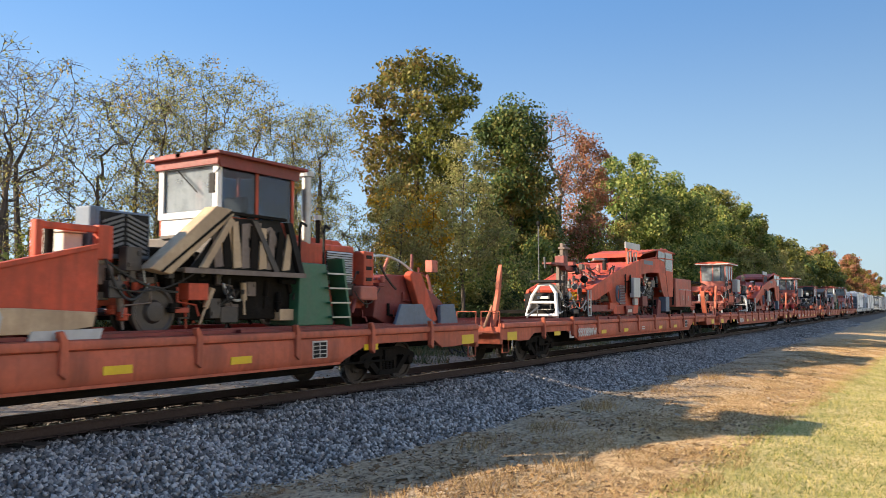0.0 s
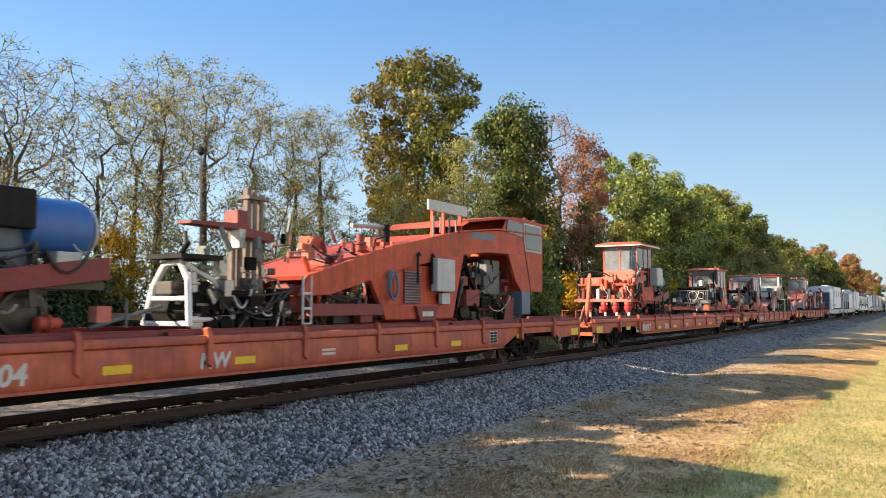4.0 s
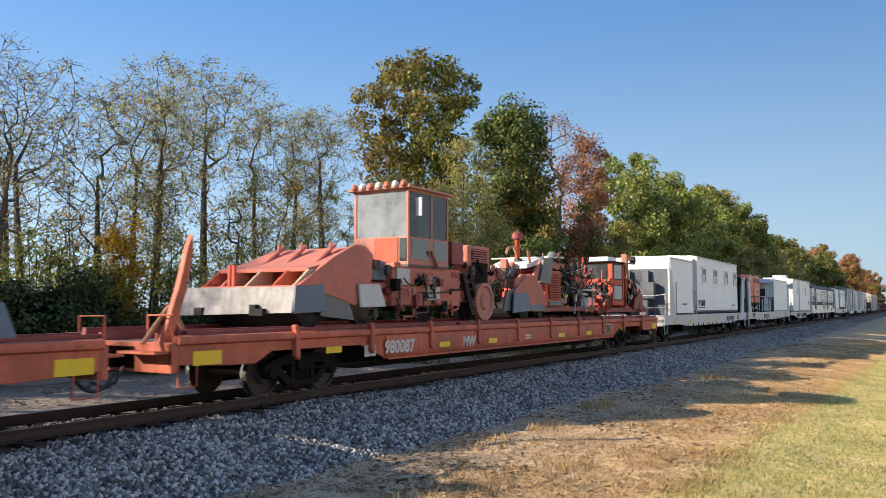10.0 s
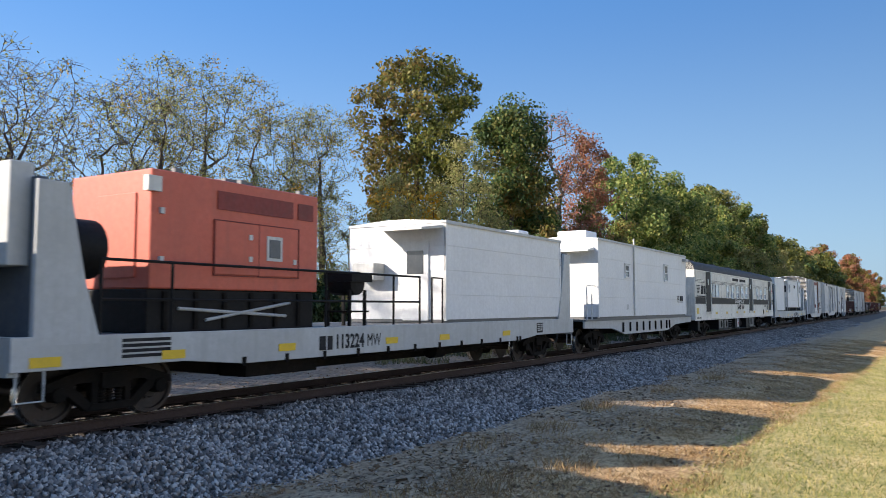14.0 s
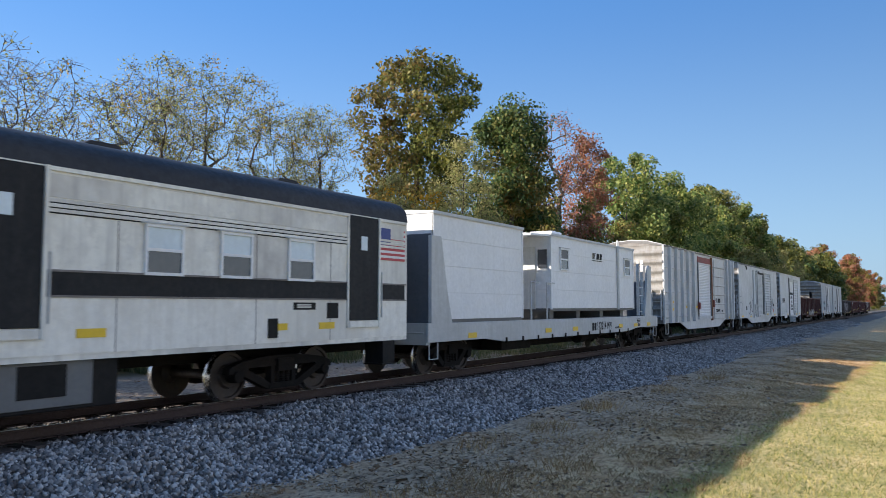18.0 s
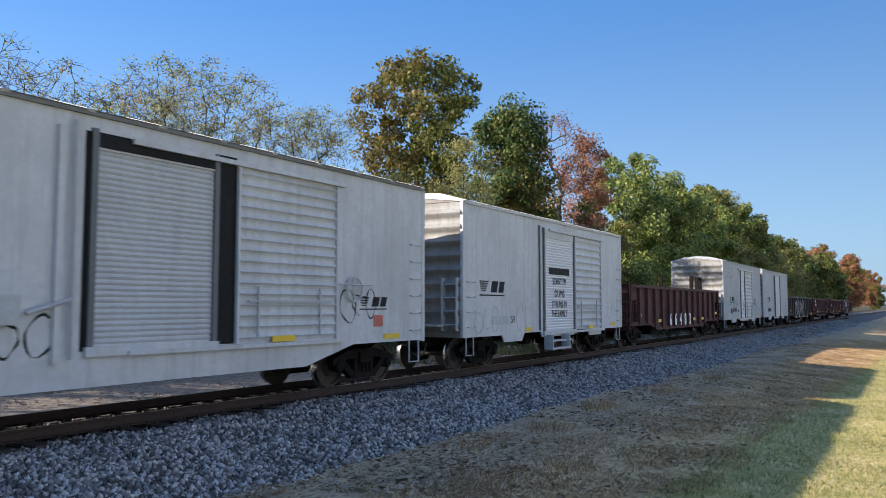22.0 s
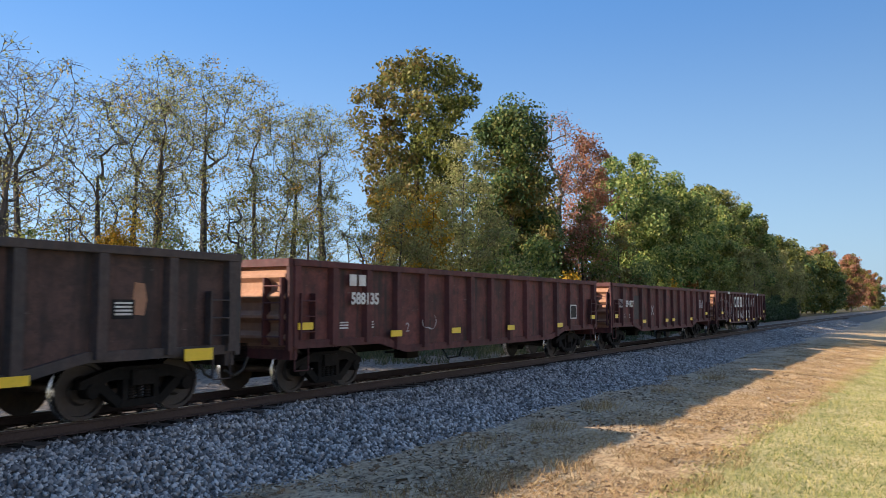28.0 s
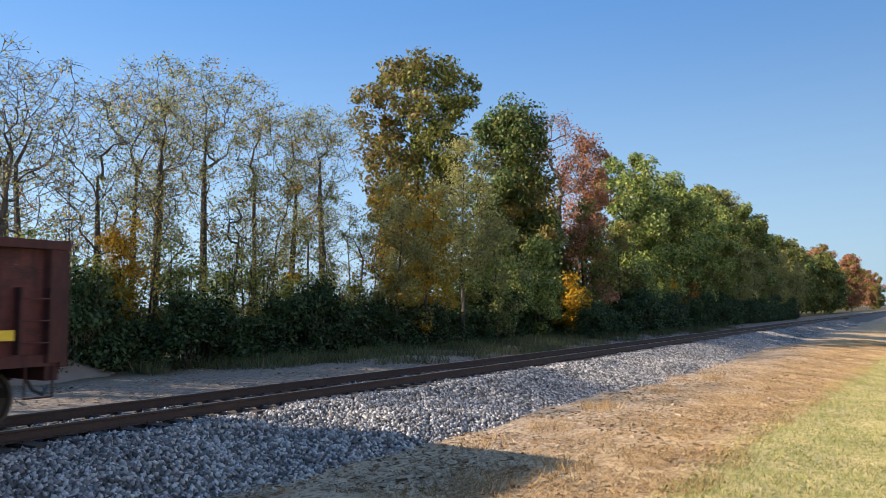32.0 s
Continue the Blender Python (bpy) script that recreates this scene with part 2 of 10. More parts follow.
def scuffed_side(name, color, soot, pale):
    """Old gondola plate: bright paint left in patches, sideways scrapes, soot running down, a few pale scuffs."""
    m, n, l, bs = nodes_of(name)
    col = blend(n, l, ramp(n, l, noise_at(n, l, 1.1, 6, 0.7), 0.44, 0.60), color, tuple(c * 0.5 for c in color))
    col = blend(n, l, ramp(n, l, noise_at(n, l, 2.4, 8, 0.7, stretch=(1.0, 1, 1.4)), 0.50, 0.62, 0, 0.55), col, soot)
    col = blend(n, l, ramp(n, l, noise_at(n, l, 1.0, 5, 0.65, stretch=(3.2, 1, 0.35)), 0.50, 0.66, 0, 0.9), col, soot)
    col = blend(n, l, ramp(n, l, noise_at(n, l, 5.0, 8, 0.75, stretch=(0.5, 1, 2.0)), 0.63, 0.67, 0, 0.4), col, pale)
    grain = noise_at(n, l, 16, 5, 0.7)
    col = blend(n, l, ramp(n, l, grain, 0.35, 0.75, 0.0, 0.4), col, soot)
    l.new(col, bs.inputs["Base Color"])
    bs.inputs["Roughness"].default_value, bs.inputs["Specular IOR Level"].default_value = 0.7, 0.3
    bump(n, l, bs, noise_at(n, l, 3.0, 6, 0.6), 0.35, 0.03)
    return m


GOND_BLACK = surface("sooty black gondola paint", (0.032, 0.025, 0.024), 0.7, 0, (0.09, 0.045, 0.035), 0.6, 0.6, 9, 0.5, 0.25)
GOND_SIDE = scuffed_side("scuffed brown gondola plate", (0.145, 0.040, 0.036), (0.018, 0.013, 0.013), (0.26, 0.20, 0.19))
GOND_RED_SIDE = scuffed_side("scuffed oxide red gondola plate", (0.155, 0.046, 0.040), (0.022, 0.016, 0.015), (0.26, 0.20, 0.19))
GOND_BLACK_SIDE = scuffed_side("scuffed sooty gondola plate", (0.085, 0.045, 0.038), (0.016, 0.013, 0.013), (0.24, 0.21, 0.20))
RUST = surface("orange rust", (0.40, 0.20, 0.115), 0.85, 0, (0.12, 0.055, 0.035), 0.7, 1.5, 18, 0.3, 0.3)
STEEL_DARK = surface("grimy truck steel", (0.011, 0.010, 0.009), 0.85, 0.0, (0.035, 0.024, 0.018), 0.6, 1.2, 20, 0.2, 0.3, 0.1)
STEEL_OILY = surface("oily machine steel", (0.06, 0.055, 0.055), 0.5, 0.4, (0.13, 0.09, 0.06), 0.6, 2.0, 20, 0.2, 0.2)
STEEL_BARE = surface("bare worn steel", (0.42, 0.41, 0.40), 0.4, 0.85, (0.20, 0.14, 0.10), 0.5, 2.0, 22, 0.2, 0.15)
WHEEL = surface("wheel steel", (0.05, 0.042, 0.038), 0.6, 0.5, (0.10, 0.06, 0.04), 0.6, 2.5, 18, 0.0, 0.2)
RIM = surface("polished wheel tread", (0.55, 0.55, 0.55), 0.25, 1.0, (0.3, 0.25, 0.2), 0.2, 4, 30, 0, 0.05)
RAIL_SIDE = surface("rusty rail steel", (0.055, 0.033, 0.026), 0.8, 0.2, (0.09, 0.052, 0.038), 0.6, 1.2, 25, 0, 0.3)
RAIL_TOP = surface("polished rail head", (0.50, 0.50, 0.50), 0.3, 1.0, (0.3, 0.28, 0.26), 0.2, 1, 30, 0, 0.05)
TIE = surface("tarred sleeper wood", (0.040, 0.030, 0.025), 0.85, 0, (0.08, 0.062, 0.05), 0.7, 1.5, 25, 0, 0.5)
DECK = surface("weathered deck boards", (0.15, 0.09, 0.07), 0.85, 0, (0.07, 0.05, 0.045), 0.7, 1.0, 16, 0, 0.3)
YELLOW = surface("yellow reflective sheet", (0.80, 0.52, 0.02), 0.4, 0, (0.5, 0.32, 0.06), 0.3, 3, 20, 0, 0.03)
GREEN = surface("green painted steps", (0.012, 0.12, 0.065), 0.45, 0, (0.10, 0.09, 0.07), 0.5, 1.0, 14, 0.3)
BLUE = surface("blue painted tank", (0.015, 0.13, 0.42), 0.4, 0, (0.06, 0.08, 0.12), 0.35, 1.0, 14, 0.3)
BLUE_GREY = surface("faded blue engine paint", (0.10, 0.15, 0.22), 0.5, 0, (0.1, 0.09, 0.08), 0.5, 1.0, 14, 0.3)
RUBBER = surface("black rubber", (0.02, 0.02, 0.02), 0.6, 0, (0.07, 0.06, 0.05), 0.4, 3, 20, 0, 0.1)
TAN = surface("dusty bare plate", (0.55, 0.40, 0.26), 0.7, 0.1, (0.22, 0.13, 0.08), 0.6, 1.5, 15, 0.4, 0.2)
GENSET = surface("orange generator enclosure", (0.62, 0.125, 0.075), 0.5, 0, (0.3, 0.10, 0.07), 0.4, 0.6, 9, 0.3, 0.08)
MARK_WHITE = surface("white stencil paint", (0.62, 0.60, 0.56), 0.6, 0, (0.30, 0.2, 0.17), 0.5, 4, 24, 0.3, 0.05)
MARK_BLACK = surface("black stencil paint", (0.012, 0.012, 0.014), 0.7, 0, (0.1, 0.1, 0.1), 0.3, 4, 24, 0.2, 0.05, 0.2)
CHALK = surface("white spray paint lines", (0.44, 0.40, 0.40), 0.7, 0, (0.20, 0.14, 0.13), 0.6, 5, 24, 0.0, 0.05)
BAND = surface("black band paint", (0.011, 0.012, 0.015), 0.6, 0, (0.05, 0.045, 0.04), 0.25, 0.8, 12, 0.25, 0.06, 0.25)
ROOF_BLACK = surface("black coach roof paint", (0.012, 0.013, 0.017), 0.65, 0, (0.05, 0.047, 0.045), 0.4, 0.6, 10, 0.2, 0.08)
FLAG_RED = surface("red decal", (0.50, 0.05, 0.06), 0.5, 0, (0.3, 0.1, 0.1), 0.2, 4, 20, 0, 0.02)
FLAG_BLUE = surface("blue decal", (0.03, 0.05, 0.22), 0.5, 0, (0.1, 0.1, 0.2), 0.2, 4, 20, 0, 0.02)

GLASS, gn, gl, gb = nodes_of("dusty window glass")
gb.inputs["Base Color"].default_value = (0.16, 0.21, 0.27, 1)
gb.inputs["Roughness"].default_value, gb.inputs["Transmission Weight"].default_value, gb.inputs["IOR"].default_value = 0.06, 0.97, 1.35
gb.inputs["Specular IOR Level"].default_value = 0.6
l_dust = ramp(gn, gl, noise_at(gn, gl, 3.0, 4), 0.4, 0.8, 0.01, 0.06)
gl.new(l_dust, gb.inputs["Roughness"])
# pale base colour stands in for bright sky mirrored in the dusty pane
WINDSCREEN = surface("windscreen with sky glare and dust", (0.50, 0.56, 0.60), 0.12, 0, (0.12, 0.15, 0.17), 0.8, 1.6, 8, 0.3, 0.0, 0.8)
WINDSCREEN.node_tree.nodes["Principled BSDF"].inputs["Transmission Weight"].default_value = 0.6
FLAP = surface("worn grey rubber and steel flap", (0.34, 0.335, 0.34), 0.7, 0, (0.09, 0.075, 0.07), 0.95, 1.8, 16, 0.7, 0.25, 0.3)
DUSTY = surface("dust-caked steel", (0.24, 0.19, 0.165), 0.8, 0.1, (0.10, 0.075, 0.06), 0.7, 2.0, 16, 0.4, 0.25, 0.2)
DARK_GLASS = surface("dark window pane", (0.03, 0.035, 0.045), 0.08, 0, (0.10, 0.10, 0.10), 0.3, 2.0, 10, 0.2, 0.0, 0.8)


def leaf_material(name, tones, through=0.24, gloss=0.45):
    """Leaves that vary one by one between the given tones."""
    m, n, l, bs = nodes_of(name)
    geo = n.new("ShaderNodeNewGeometry")
    cr = n.new("ShaderNodeValToRGB")
    cr.color_ramp.interpolation = "LINEAR"
    els = cr.color_ramp.elements
    for i, c in enumerate(tones):
        p = i / max(1, len(tones) - 1)
        e = els[i] if i < 2 else els.new(p)
        e.position, e.color = p, (*c, 1)
    els[1].position = 1 / max(1, len(tones) - 1)
    l.new(geo.outputs["Random Per Island"], cr.inputs[0])
    patch = ramp(n, l, noise_at(n, l, 0.45, 3), 0.35, 0.7, 0.65, 1.25)
    col = n.new("ShaderNodeVectorMath")
    col.operation = "SCALE"
    l.new(cr.outputs[0], col.inputs[0])
    l.new(patch, col.inputs["Scale"])
    l.new(col.outputs[0], bs.inputs["Base Color"])
    bs.inputs["Roughness"].default_value = gloss
    bs.inputs["Specular IOR Level"].default_value = 0.18
    tr = n.new("ShaderNodeBsdfTranslucent")
    l.new(col.outputs[0], tr.inputs[0])
    mx = n.new("ShaderNodeMixShader")
    mx.inputs[0].default_value = through
    l.new(bs.outputs[0], mx.inputs[1])
    l.new(tr.outputs[0], mx.inputs[2])
    l.new(mx.outputs[0], n["Material Output"].inputs[0])
    return m


LEAF_OLIVE = leaf_material("olive oak leaves", [(0.075, 0.10, 0.025), (0.16, 0.175, 0.042), (0.26, 0.235, 0.06), (0.11, 0.125, 0.032)], 0.38)
LEAF_BRONZE = leaf_material("bronze oak leaves", [(0.16, 0.16, 0.042), (0.21, 0.18, 0.05), (0.25, 0.155, 0.048), (0.15, 0.145, 0.042)], 0.3)
LEAF_GREEN = leaf_material("green maple leaves", [(0.075, 0.135, 0.04), (0.16, 0.225, 0.06), (0.30, 0.34, 0.10), (0.48, 0.45, 0.14)], 0.42)
LEAF_DARK = leaf_material("dark green leaves", [(0.05, 0.09, 0.035), (0.08, 0.13, 0.045), (0.15, 0.20, 0.06), (0.25, 0.22, 0.07)], 0.36)
LEAF_GOLD = leaf_material("golden leaves", [(0.30, 0.24, 0.04), (0.50, 0.31, 0.03), (0.52, 0.25, 0.02), (0.34, 0.28, 0.05)], 0.5)
LEAF_PALE = leaf_material("thin yellow-green locust leaves", [(0.20, 0.23, 0.08), (0.31, 0.32, 0.125), (0.42, 0.37, 0.155), (0.26, 0.24, 0.10)], 0.55)
LEAF_RED = leaf_material("red-brown leaves", [(0.34, 0.12, 0.075), (0.44, 0.18, 0.10), (0.32, 0.16, 0.10), (0.27, 0.2, 0.09)])
LEAF_RUST = leaf_material("rust-orange leaves", [(0.40, 0.14, 0.03), (0.52, 0.20, 0.05), (0.35, 0.16, 0.04)])
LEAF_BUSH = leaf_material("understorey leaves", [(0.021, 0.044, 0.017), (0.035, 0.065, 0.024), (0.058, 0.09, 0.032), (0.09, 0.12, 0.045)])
LEAF_HEDGE = leaf_material("loose hedge leaves", [(0.12, 0.18, 0.05), (0.22, 0.27, 0.07), (0.34, 0.35, 0.10), (0.42, 0.38, 0.13)], 0.45)
BLADE_GREEN = leaf_material("mown grass blades", [(0.15, 0.185, 0.04), (0.32, 0.31, 0.08), (0.54, 0.44, 0.17), (0.65, 0.50, 0.24)], 0.3, 0.5)
BLADE_DRY = leaf_material("dry grass blades", [(0.30, 0.165, 0.07), (0.45, 0.28, 0.13), (0.57, 0.40, 0.20), (0.25, 0.165, 0.075)], 0.3, 0.6)
BARK = surface("grey-brown bark", (0.08, 0.064, 0.052), 0.9, 0, (0.05, 0.04, 0.03), 0.6, 1.5, 9, 0.4, 0.6)

STONE, sn, sl, sb = nodes_of("grey ballast stone")
g_ = sn.new("ShaderNodeNewGeometry")
cr_ = sn.new("ShaderNodeValToRGB")
cr_.color_ramp.elements[0].color, cr_.color_ramp.elements[1].color = (0.030, 0.028, 0.027, 1), (0.66, 0.61, 0.56, 1)
e_ = cr_.color_ramp.elements.new(0.5)
e_.color = (0.235, 0.215, 0.20, 1)
sl.new(g_.outputs["Random Per Island"], cr_.inputs[0])
sl.new(blend(sn, sl, ramp(sn, sl, noise_at(sn, sl, 30, 3), 0.3, 0.7, 0, 0.5), cr_.outputs[0], (0.16, 0.147, 0.138)), sb.inputs["Base Color"])
sb.inputs["Roughness"].default_value, sb.inputs["Specular IOR Level"].default_value = 0.85, 0.2


def ground_material():
    """Packed dirt and gravel by the track, straw-coloured dry grass, then mown green grass, with soft uneven borders."""
    m, n, l, bs = nodes_of("verge of dirt and grass")
    co = n.new("ShaderNodeTexCoord")
    sep = n.new("ShaderNodeSeparateXYZ")
    l.new(co.outputs["Object"], sep.inputs[0])
    wob = noise_at(n, l, 0.55, 5, 0.65, shift=False)
    add = n.new("ShaderNodeMath")
    add.operation = "MULTIPLY_ADD"
    l.new(wob, add.inputs[0])
    add.inputs[1].default_value = 2.6
    l.new(sep.outputs["Y"], add.inputs[2])
    y = add.outputs[0]
    # the lawn draws back from the track with distance
    back = n.new("ShaderNodeMath")
    back.operation = "MULTIPLY_ADD"
    back.inputs[1].default_value = 0.035
    l.new(sep.outputs["X"], back.inputs[0])
    l.new(sep.outputs["Y"], back.inputs[2])
    edge = n.new("ShaderNodeMath")
    edge.operation = "MULTIPLY_ADD"
    edge.inputs[1].default_value = 1.3
    l.new(wob, edge.inputs[0])
    l.new(back.outputs[0], edge.inputs[2])
    fine = noise_at(n, l, 9, 8, 0.8, stretch=(0.6, 1.3, 1), shift=False)
    mid = ramp(n, l, noise_at(n, l, 1.1, 6, 0.75, shift=False), 0.38, 0.62)
    dirt = blend(n, l, mid, (0.40, 0.28, 0.175), (0.60, 0.44, 0.28))
    dirt = blend(n, l, ramp(n, l, fine, 0.46, 0.62), dirt, (0.12, 0.078, 0.05))
    dry = blend(n, l, mid, (0.50, 0.305, 0.145), (0.70, 0.49, 0.26))
    dry = blend(n, l, ramp(n, l, fine, 0.47, 0.64), dry, (0.145, 0.075, 0.035))
    grass = blend(n, l, mid, (0.35, 0.32, 0.105), (0.65, 0.50, 0.24))
    grass = blend(n, l, ramp(n, l, fine, 0.46, 0.62), grass, (0.16, 0.165, 0.05))
    c = blend(n, l, ramp(n, l, y, -6.1, -4.4), dry, dirt)
    c = blend(n, l, ramp(n, l, edge.outputs[0], -7.75, -7.3), grass, c)
    gravel = blend(n, l, ramp(n, l, fine, 0.45, 0.6), (0.25, 0.215, 0.185), (0.10, 0.083, 0.07))
    c = blend(n, l, ramp(n, l, y, 3.2, 4.4, 0, 0.8), c, gravel)
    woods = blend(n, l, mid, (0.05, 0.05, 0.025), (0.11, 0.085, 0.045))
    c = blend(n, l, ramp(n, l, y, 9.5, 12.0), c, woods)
    l.new(c, bs.inputs["Base Color"])
    bs.inputs["Roughness"].default_value = 0.95
    bs.inputs["Specular IOR Level"].default_value = 0.15
    bump(n, l, bs, fine, 0.9, 0.03)
    return m


GROUND = ground_material()
BALLAST = surface("packed ballast", (0.135, 0.12, 0.105), 0.9, 0, (0.07, 0.062, 0.056), 0.4, 1.5, 26, 0, 1.0, 0.2)


# ---- ground ----
def ground_z(x, y):
    """The verge lies 0.8 m under the rails, falls gently to the lawn, and rises to the wood on the far side."""
    z = -0.8
    if y < -6.0:
        z -= 0.07 * min(4.5, -6.0 - y)
    if y > 3.5:
        z += 0.35 * min(1.0, (y - 3.5) / 4.0)
    return z


def bank_z(x, y):
    """The ballast bed: flat under the sleepers, sloping off on both sides."""
    a = abs(y)
    if a < 1.55:
        return -0.245
    wave = 0.10 * math.sin(x * 0.21 + 1.0) + 0.07 * math.sin(x * 0.53)
    toe = 4.1 + wave * 2 if y < 0 else 3.6
    k = min(1.0, (a - 1.55) / (toe - 1.55))
    heap = 0.19 * noise.noise(Vector((x * 0.33, y * 0.45, 4.0))) * min(1.0, 5 * k * (1 - k)) if y < 0 else 0.0
    return -0.245 - 0.62 * (k ** 0.9) + heap


def sheet(name, xs, ys, height, mat, label, category, rough=0.0):
    verts = [(x, y, height(x, y) + (rough * noise.noise(Vector((x * 0.7, y * 0.7, 0))) if rough else 0)) for x in xs for y in ys]
    k = len(ys)
    faces = [(i * k + j, (i + 1) * k + j, (i + 1) * k + j + 1, i * k + j + 1) for i in range(len(xs) - 1) for j in range(k - 1)]
    s = Solid().add(verts, faces)
    ob = part(name, s, mat, None, smooth=True)
    return tagged(ob, label, category, kind="structure")


def spread(*stretches):
    out = []
    for a, b, step in stretches:
        v = a
        while v < b - 1e-6:
            out.append(v)
            v += step
    return out + [stretches[-1][1]]


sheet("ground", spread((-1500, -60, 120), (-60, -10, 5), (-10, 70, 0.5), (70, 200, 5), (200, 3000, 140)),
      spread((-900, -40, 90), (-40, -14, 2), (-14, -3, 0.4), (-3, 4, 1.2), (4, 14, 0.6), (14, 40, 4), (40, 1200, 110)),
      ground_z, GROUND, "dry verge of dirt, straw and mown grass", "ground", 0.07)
sheet("ballast_bed", spread((-120, -10, 5), (-10, 70, 0.6), (70, 200, 4), (200, 1400, 60)), spread((-4.6, 4.1, 0.29)), bank_z, BALLAST,
      "grey crushed-stone bed under the rails", "ballast", 0.05)


def stones(seed, count, x0, x1, y0, y1, size):
    """Many loose stones lying on the bed, as one mesh; the near ones lie densest."""
    rng = np.random.default_rng(seed)
    u = rng.random(count)
    x = x0 + (x1 - x0) * u ** 1.35
    y = y0 + (y1 - y0) * rng.random(count)
    z = np.array([bank_z(a, b) + 0.05 * noise.noise(Vector((a * 0.7, b * 0.7, 0))) for a, b in zip(x, y)])
    base = np.array([(1, 0, 0), (-1, 0, 0), (0, 1, 0), (0, -1, 0), (0.2, 0.1, 1), (0, 0, -1)], float)
    tri = np.array([(0, 2, 4), (2, 1, 4), (1, 3, 4), (3, 0, 4), (2, 0, 5), (1, 2, 5), (3, 1, 5), (0, 3, 5)])
    r = size * (0.6 + 0.8 * rng.random((count, 1, 1)))
    v = base[None] * r * (0.65 + 0.7 * rng.random((count, 6, 3)))
    a = rng.random(count) * 6.283
    b = (rng.random(count) - 0.5) * 2.2
    ca, sa, cb, sb2 = np.cos(a), np.sin(a), np.cos(b), np.sin(b)
    vx, vy, vz = v[..., 0], v[..., 1], v[..., 2]
    vy, vz = vy * cb[:, None] - vz * sb2[:, None], vy * sb2[:, None] + vz * cb[:, None]
    vx, vy = vx * ca[:, None] - vy * sa[:, None], vx * sa[:, None] + vy * ca[:, None]
    verts = np.stack([vx + x[:, None], vy + y[:, None], vz + z[:, None] + 0.012], -1).reshape(-1, 3)
    faces = (tri[None] + (np.arange(count) * 6)[:, None, None]).reshape(-1, 3)
    return raw_mesh("stones", verts, faces, STONE)


def raw_mesh(name, verts, faces, mat):
    """A mesh from numpy arrays; faces all have one number of corners."""
    m = bpy.data.meshes.new(name)
    k = faces.shape[1]
    m.vertices.add(len(verts))
    m.vertices.foreach_set("co", np.ascontiguousarray(verts, dtype=np.float32).ravel())
    m.loops.add(faces.size)
    m.loops.foreach_set("vertex_index", np.ascontiguousarray(faces, dtype=np.int32).ravel())
    m.polygons.add(len(faces))
    m.polygons.foreach_set("loop_start", np.arange(0, faces.size, k, dtype=np.int32))
    m.materials.append(mat)
    m.update(calc_edges=True)
    return m


tagged(new("ballast_stones", stones(3, 60000, 2.5, 58, -4.6, -0.95, 0.044)), "loose grey and reddish crushed stones beside the track", "ballast", kind="stuff")
tagged(new("ballast_stones", stones(6, 15000, 54, 130, -4.6, -0.95, 0.06)), "crushed stones on the bank farther along the track", "ballast", kind="stuff")
tagged(new("ballast_stones", stones(4, 16000, 2.5, 40, 0.95, 4.2, 0.044)), "loose pale stones on the far side of the track", "ballast", kind="stuff")
tagged(new("ballast_stones", stones(5, 8000, 4, 40, -0.6, 0.6, 0.04)), "loose stones between the rails", "ballast", kind="stuff")


# ---- the track ----
track = thing("railway_track", "single railway track of rusty rails on wooden sleepers", "track", kind="structure")
PROFILE = [(-0.07, -0.18), (0.07, -0.18), (0.07, -0.165), (0.015, -0.15), (0.012, -0.045), (0.036, -0.035), (0.036, -0.012), (0.026, -0.003), (-0.026, -0.003), (-0.036, -0.012), (-0.036, -0.035), (-0.012, -0.045), (-0.015, -0.15), (-0.07, -0.165)]
for side in (-1, 1):
    rail = part("rail", Solid().prism([(y + side * 0.7535, z) for y, z in PROFILE], -200, 1400, "x"), RAIL_SIDE, track)
    part("running_surface", Solid().box(-200, 1400, side * 0.7535 - 0.024, side * 0.7535 + 0.024, -0.0035, 0.0), RAIL_TOP, rail, "polished steel running surface")


def blades(seed, spots, height, width, lean, mat, name):
    """Upright blades of grass, a thin triangle each, at the given spots."""
    rng = np.random.default_rng(seed)
    p = np.asarray(spots, float)
    k = len(p)
    a = rng.random(k) * 6.283
    h = height * (0.5 + rng.random(k))
    w = width * (0.6 + 0.8 * rng.random(k))
    d = np.stack([np.cos(a) * w, np.sin(a) * w, np.zeros(k)], -1)
    b = rng.random(k) * 6.283
    tip = p + np.stack([np.cos(b) * lean * h, np.sin(b) * lean * h, h], -1)
    verts = np.stack([p - d, p + d, tip], 1).reshape(-1, 3)
    return raw_mesh(name, verts, np.arange(3 * k).reshape(-1, 3), mat)


def scatter(seed, count, x0, x1, y0, y1, keep, power=1.6):
    """Spots on the verge, densest near the camera's end, kept by a rule of place."""
    rng = np.random.default_rng(seed)
    xs = x0 + (x1 - x0) * rng.random(count) ** power
    ys = y0 + (y1 - y0) * rng.random(count)
    ws = rng.random(count)
    return [(x, y, ground_z(x, y) + 0.07 * noise.noise(Vector((x * 0.7, y * 0.7, 0))) - 0.01) for x, y, w in zip(xs, ys, ws) if keep(x, y, w)]


def grass_edge(x):
    return -8.25 - 0.035 * (x - 12.0) + 0.35 * noise.noise(Vector((x * 0.2, 3.1, 0))) + 0.25 * noise.noise(Vector((x * 0.9, 1.7, 0)))


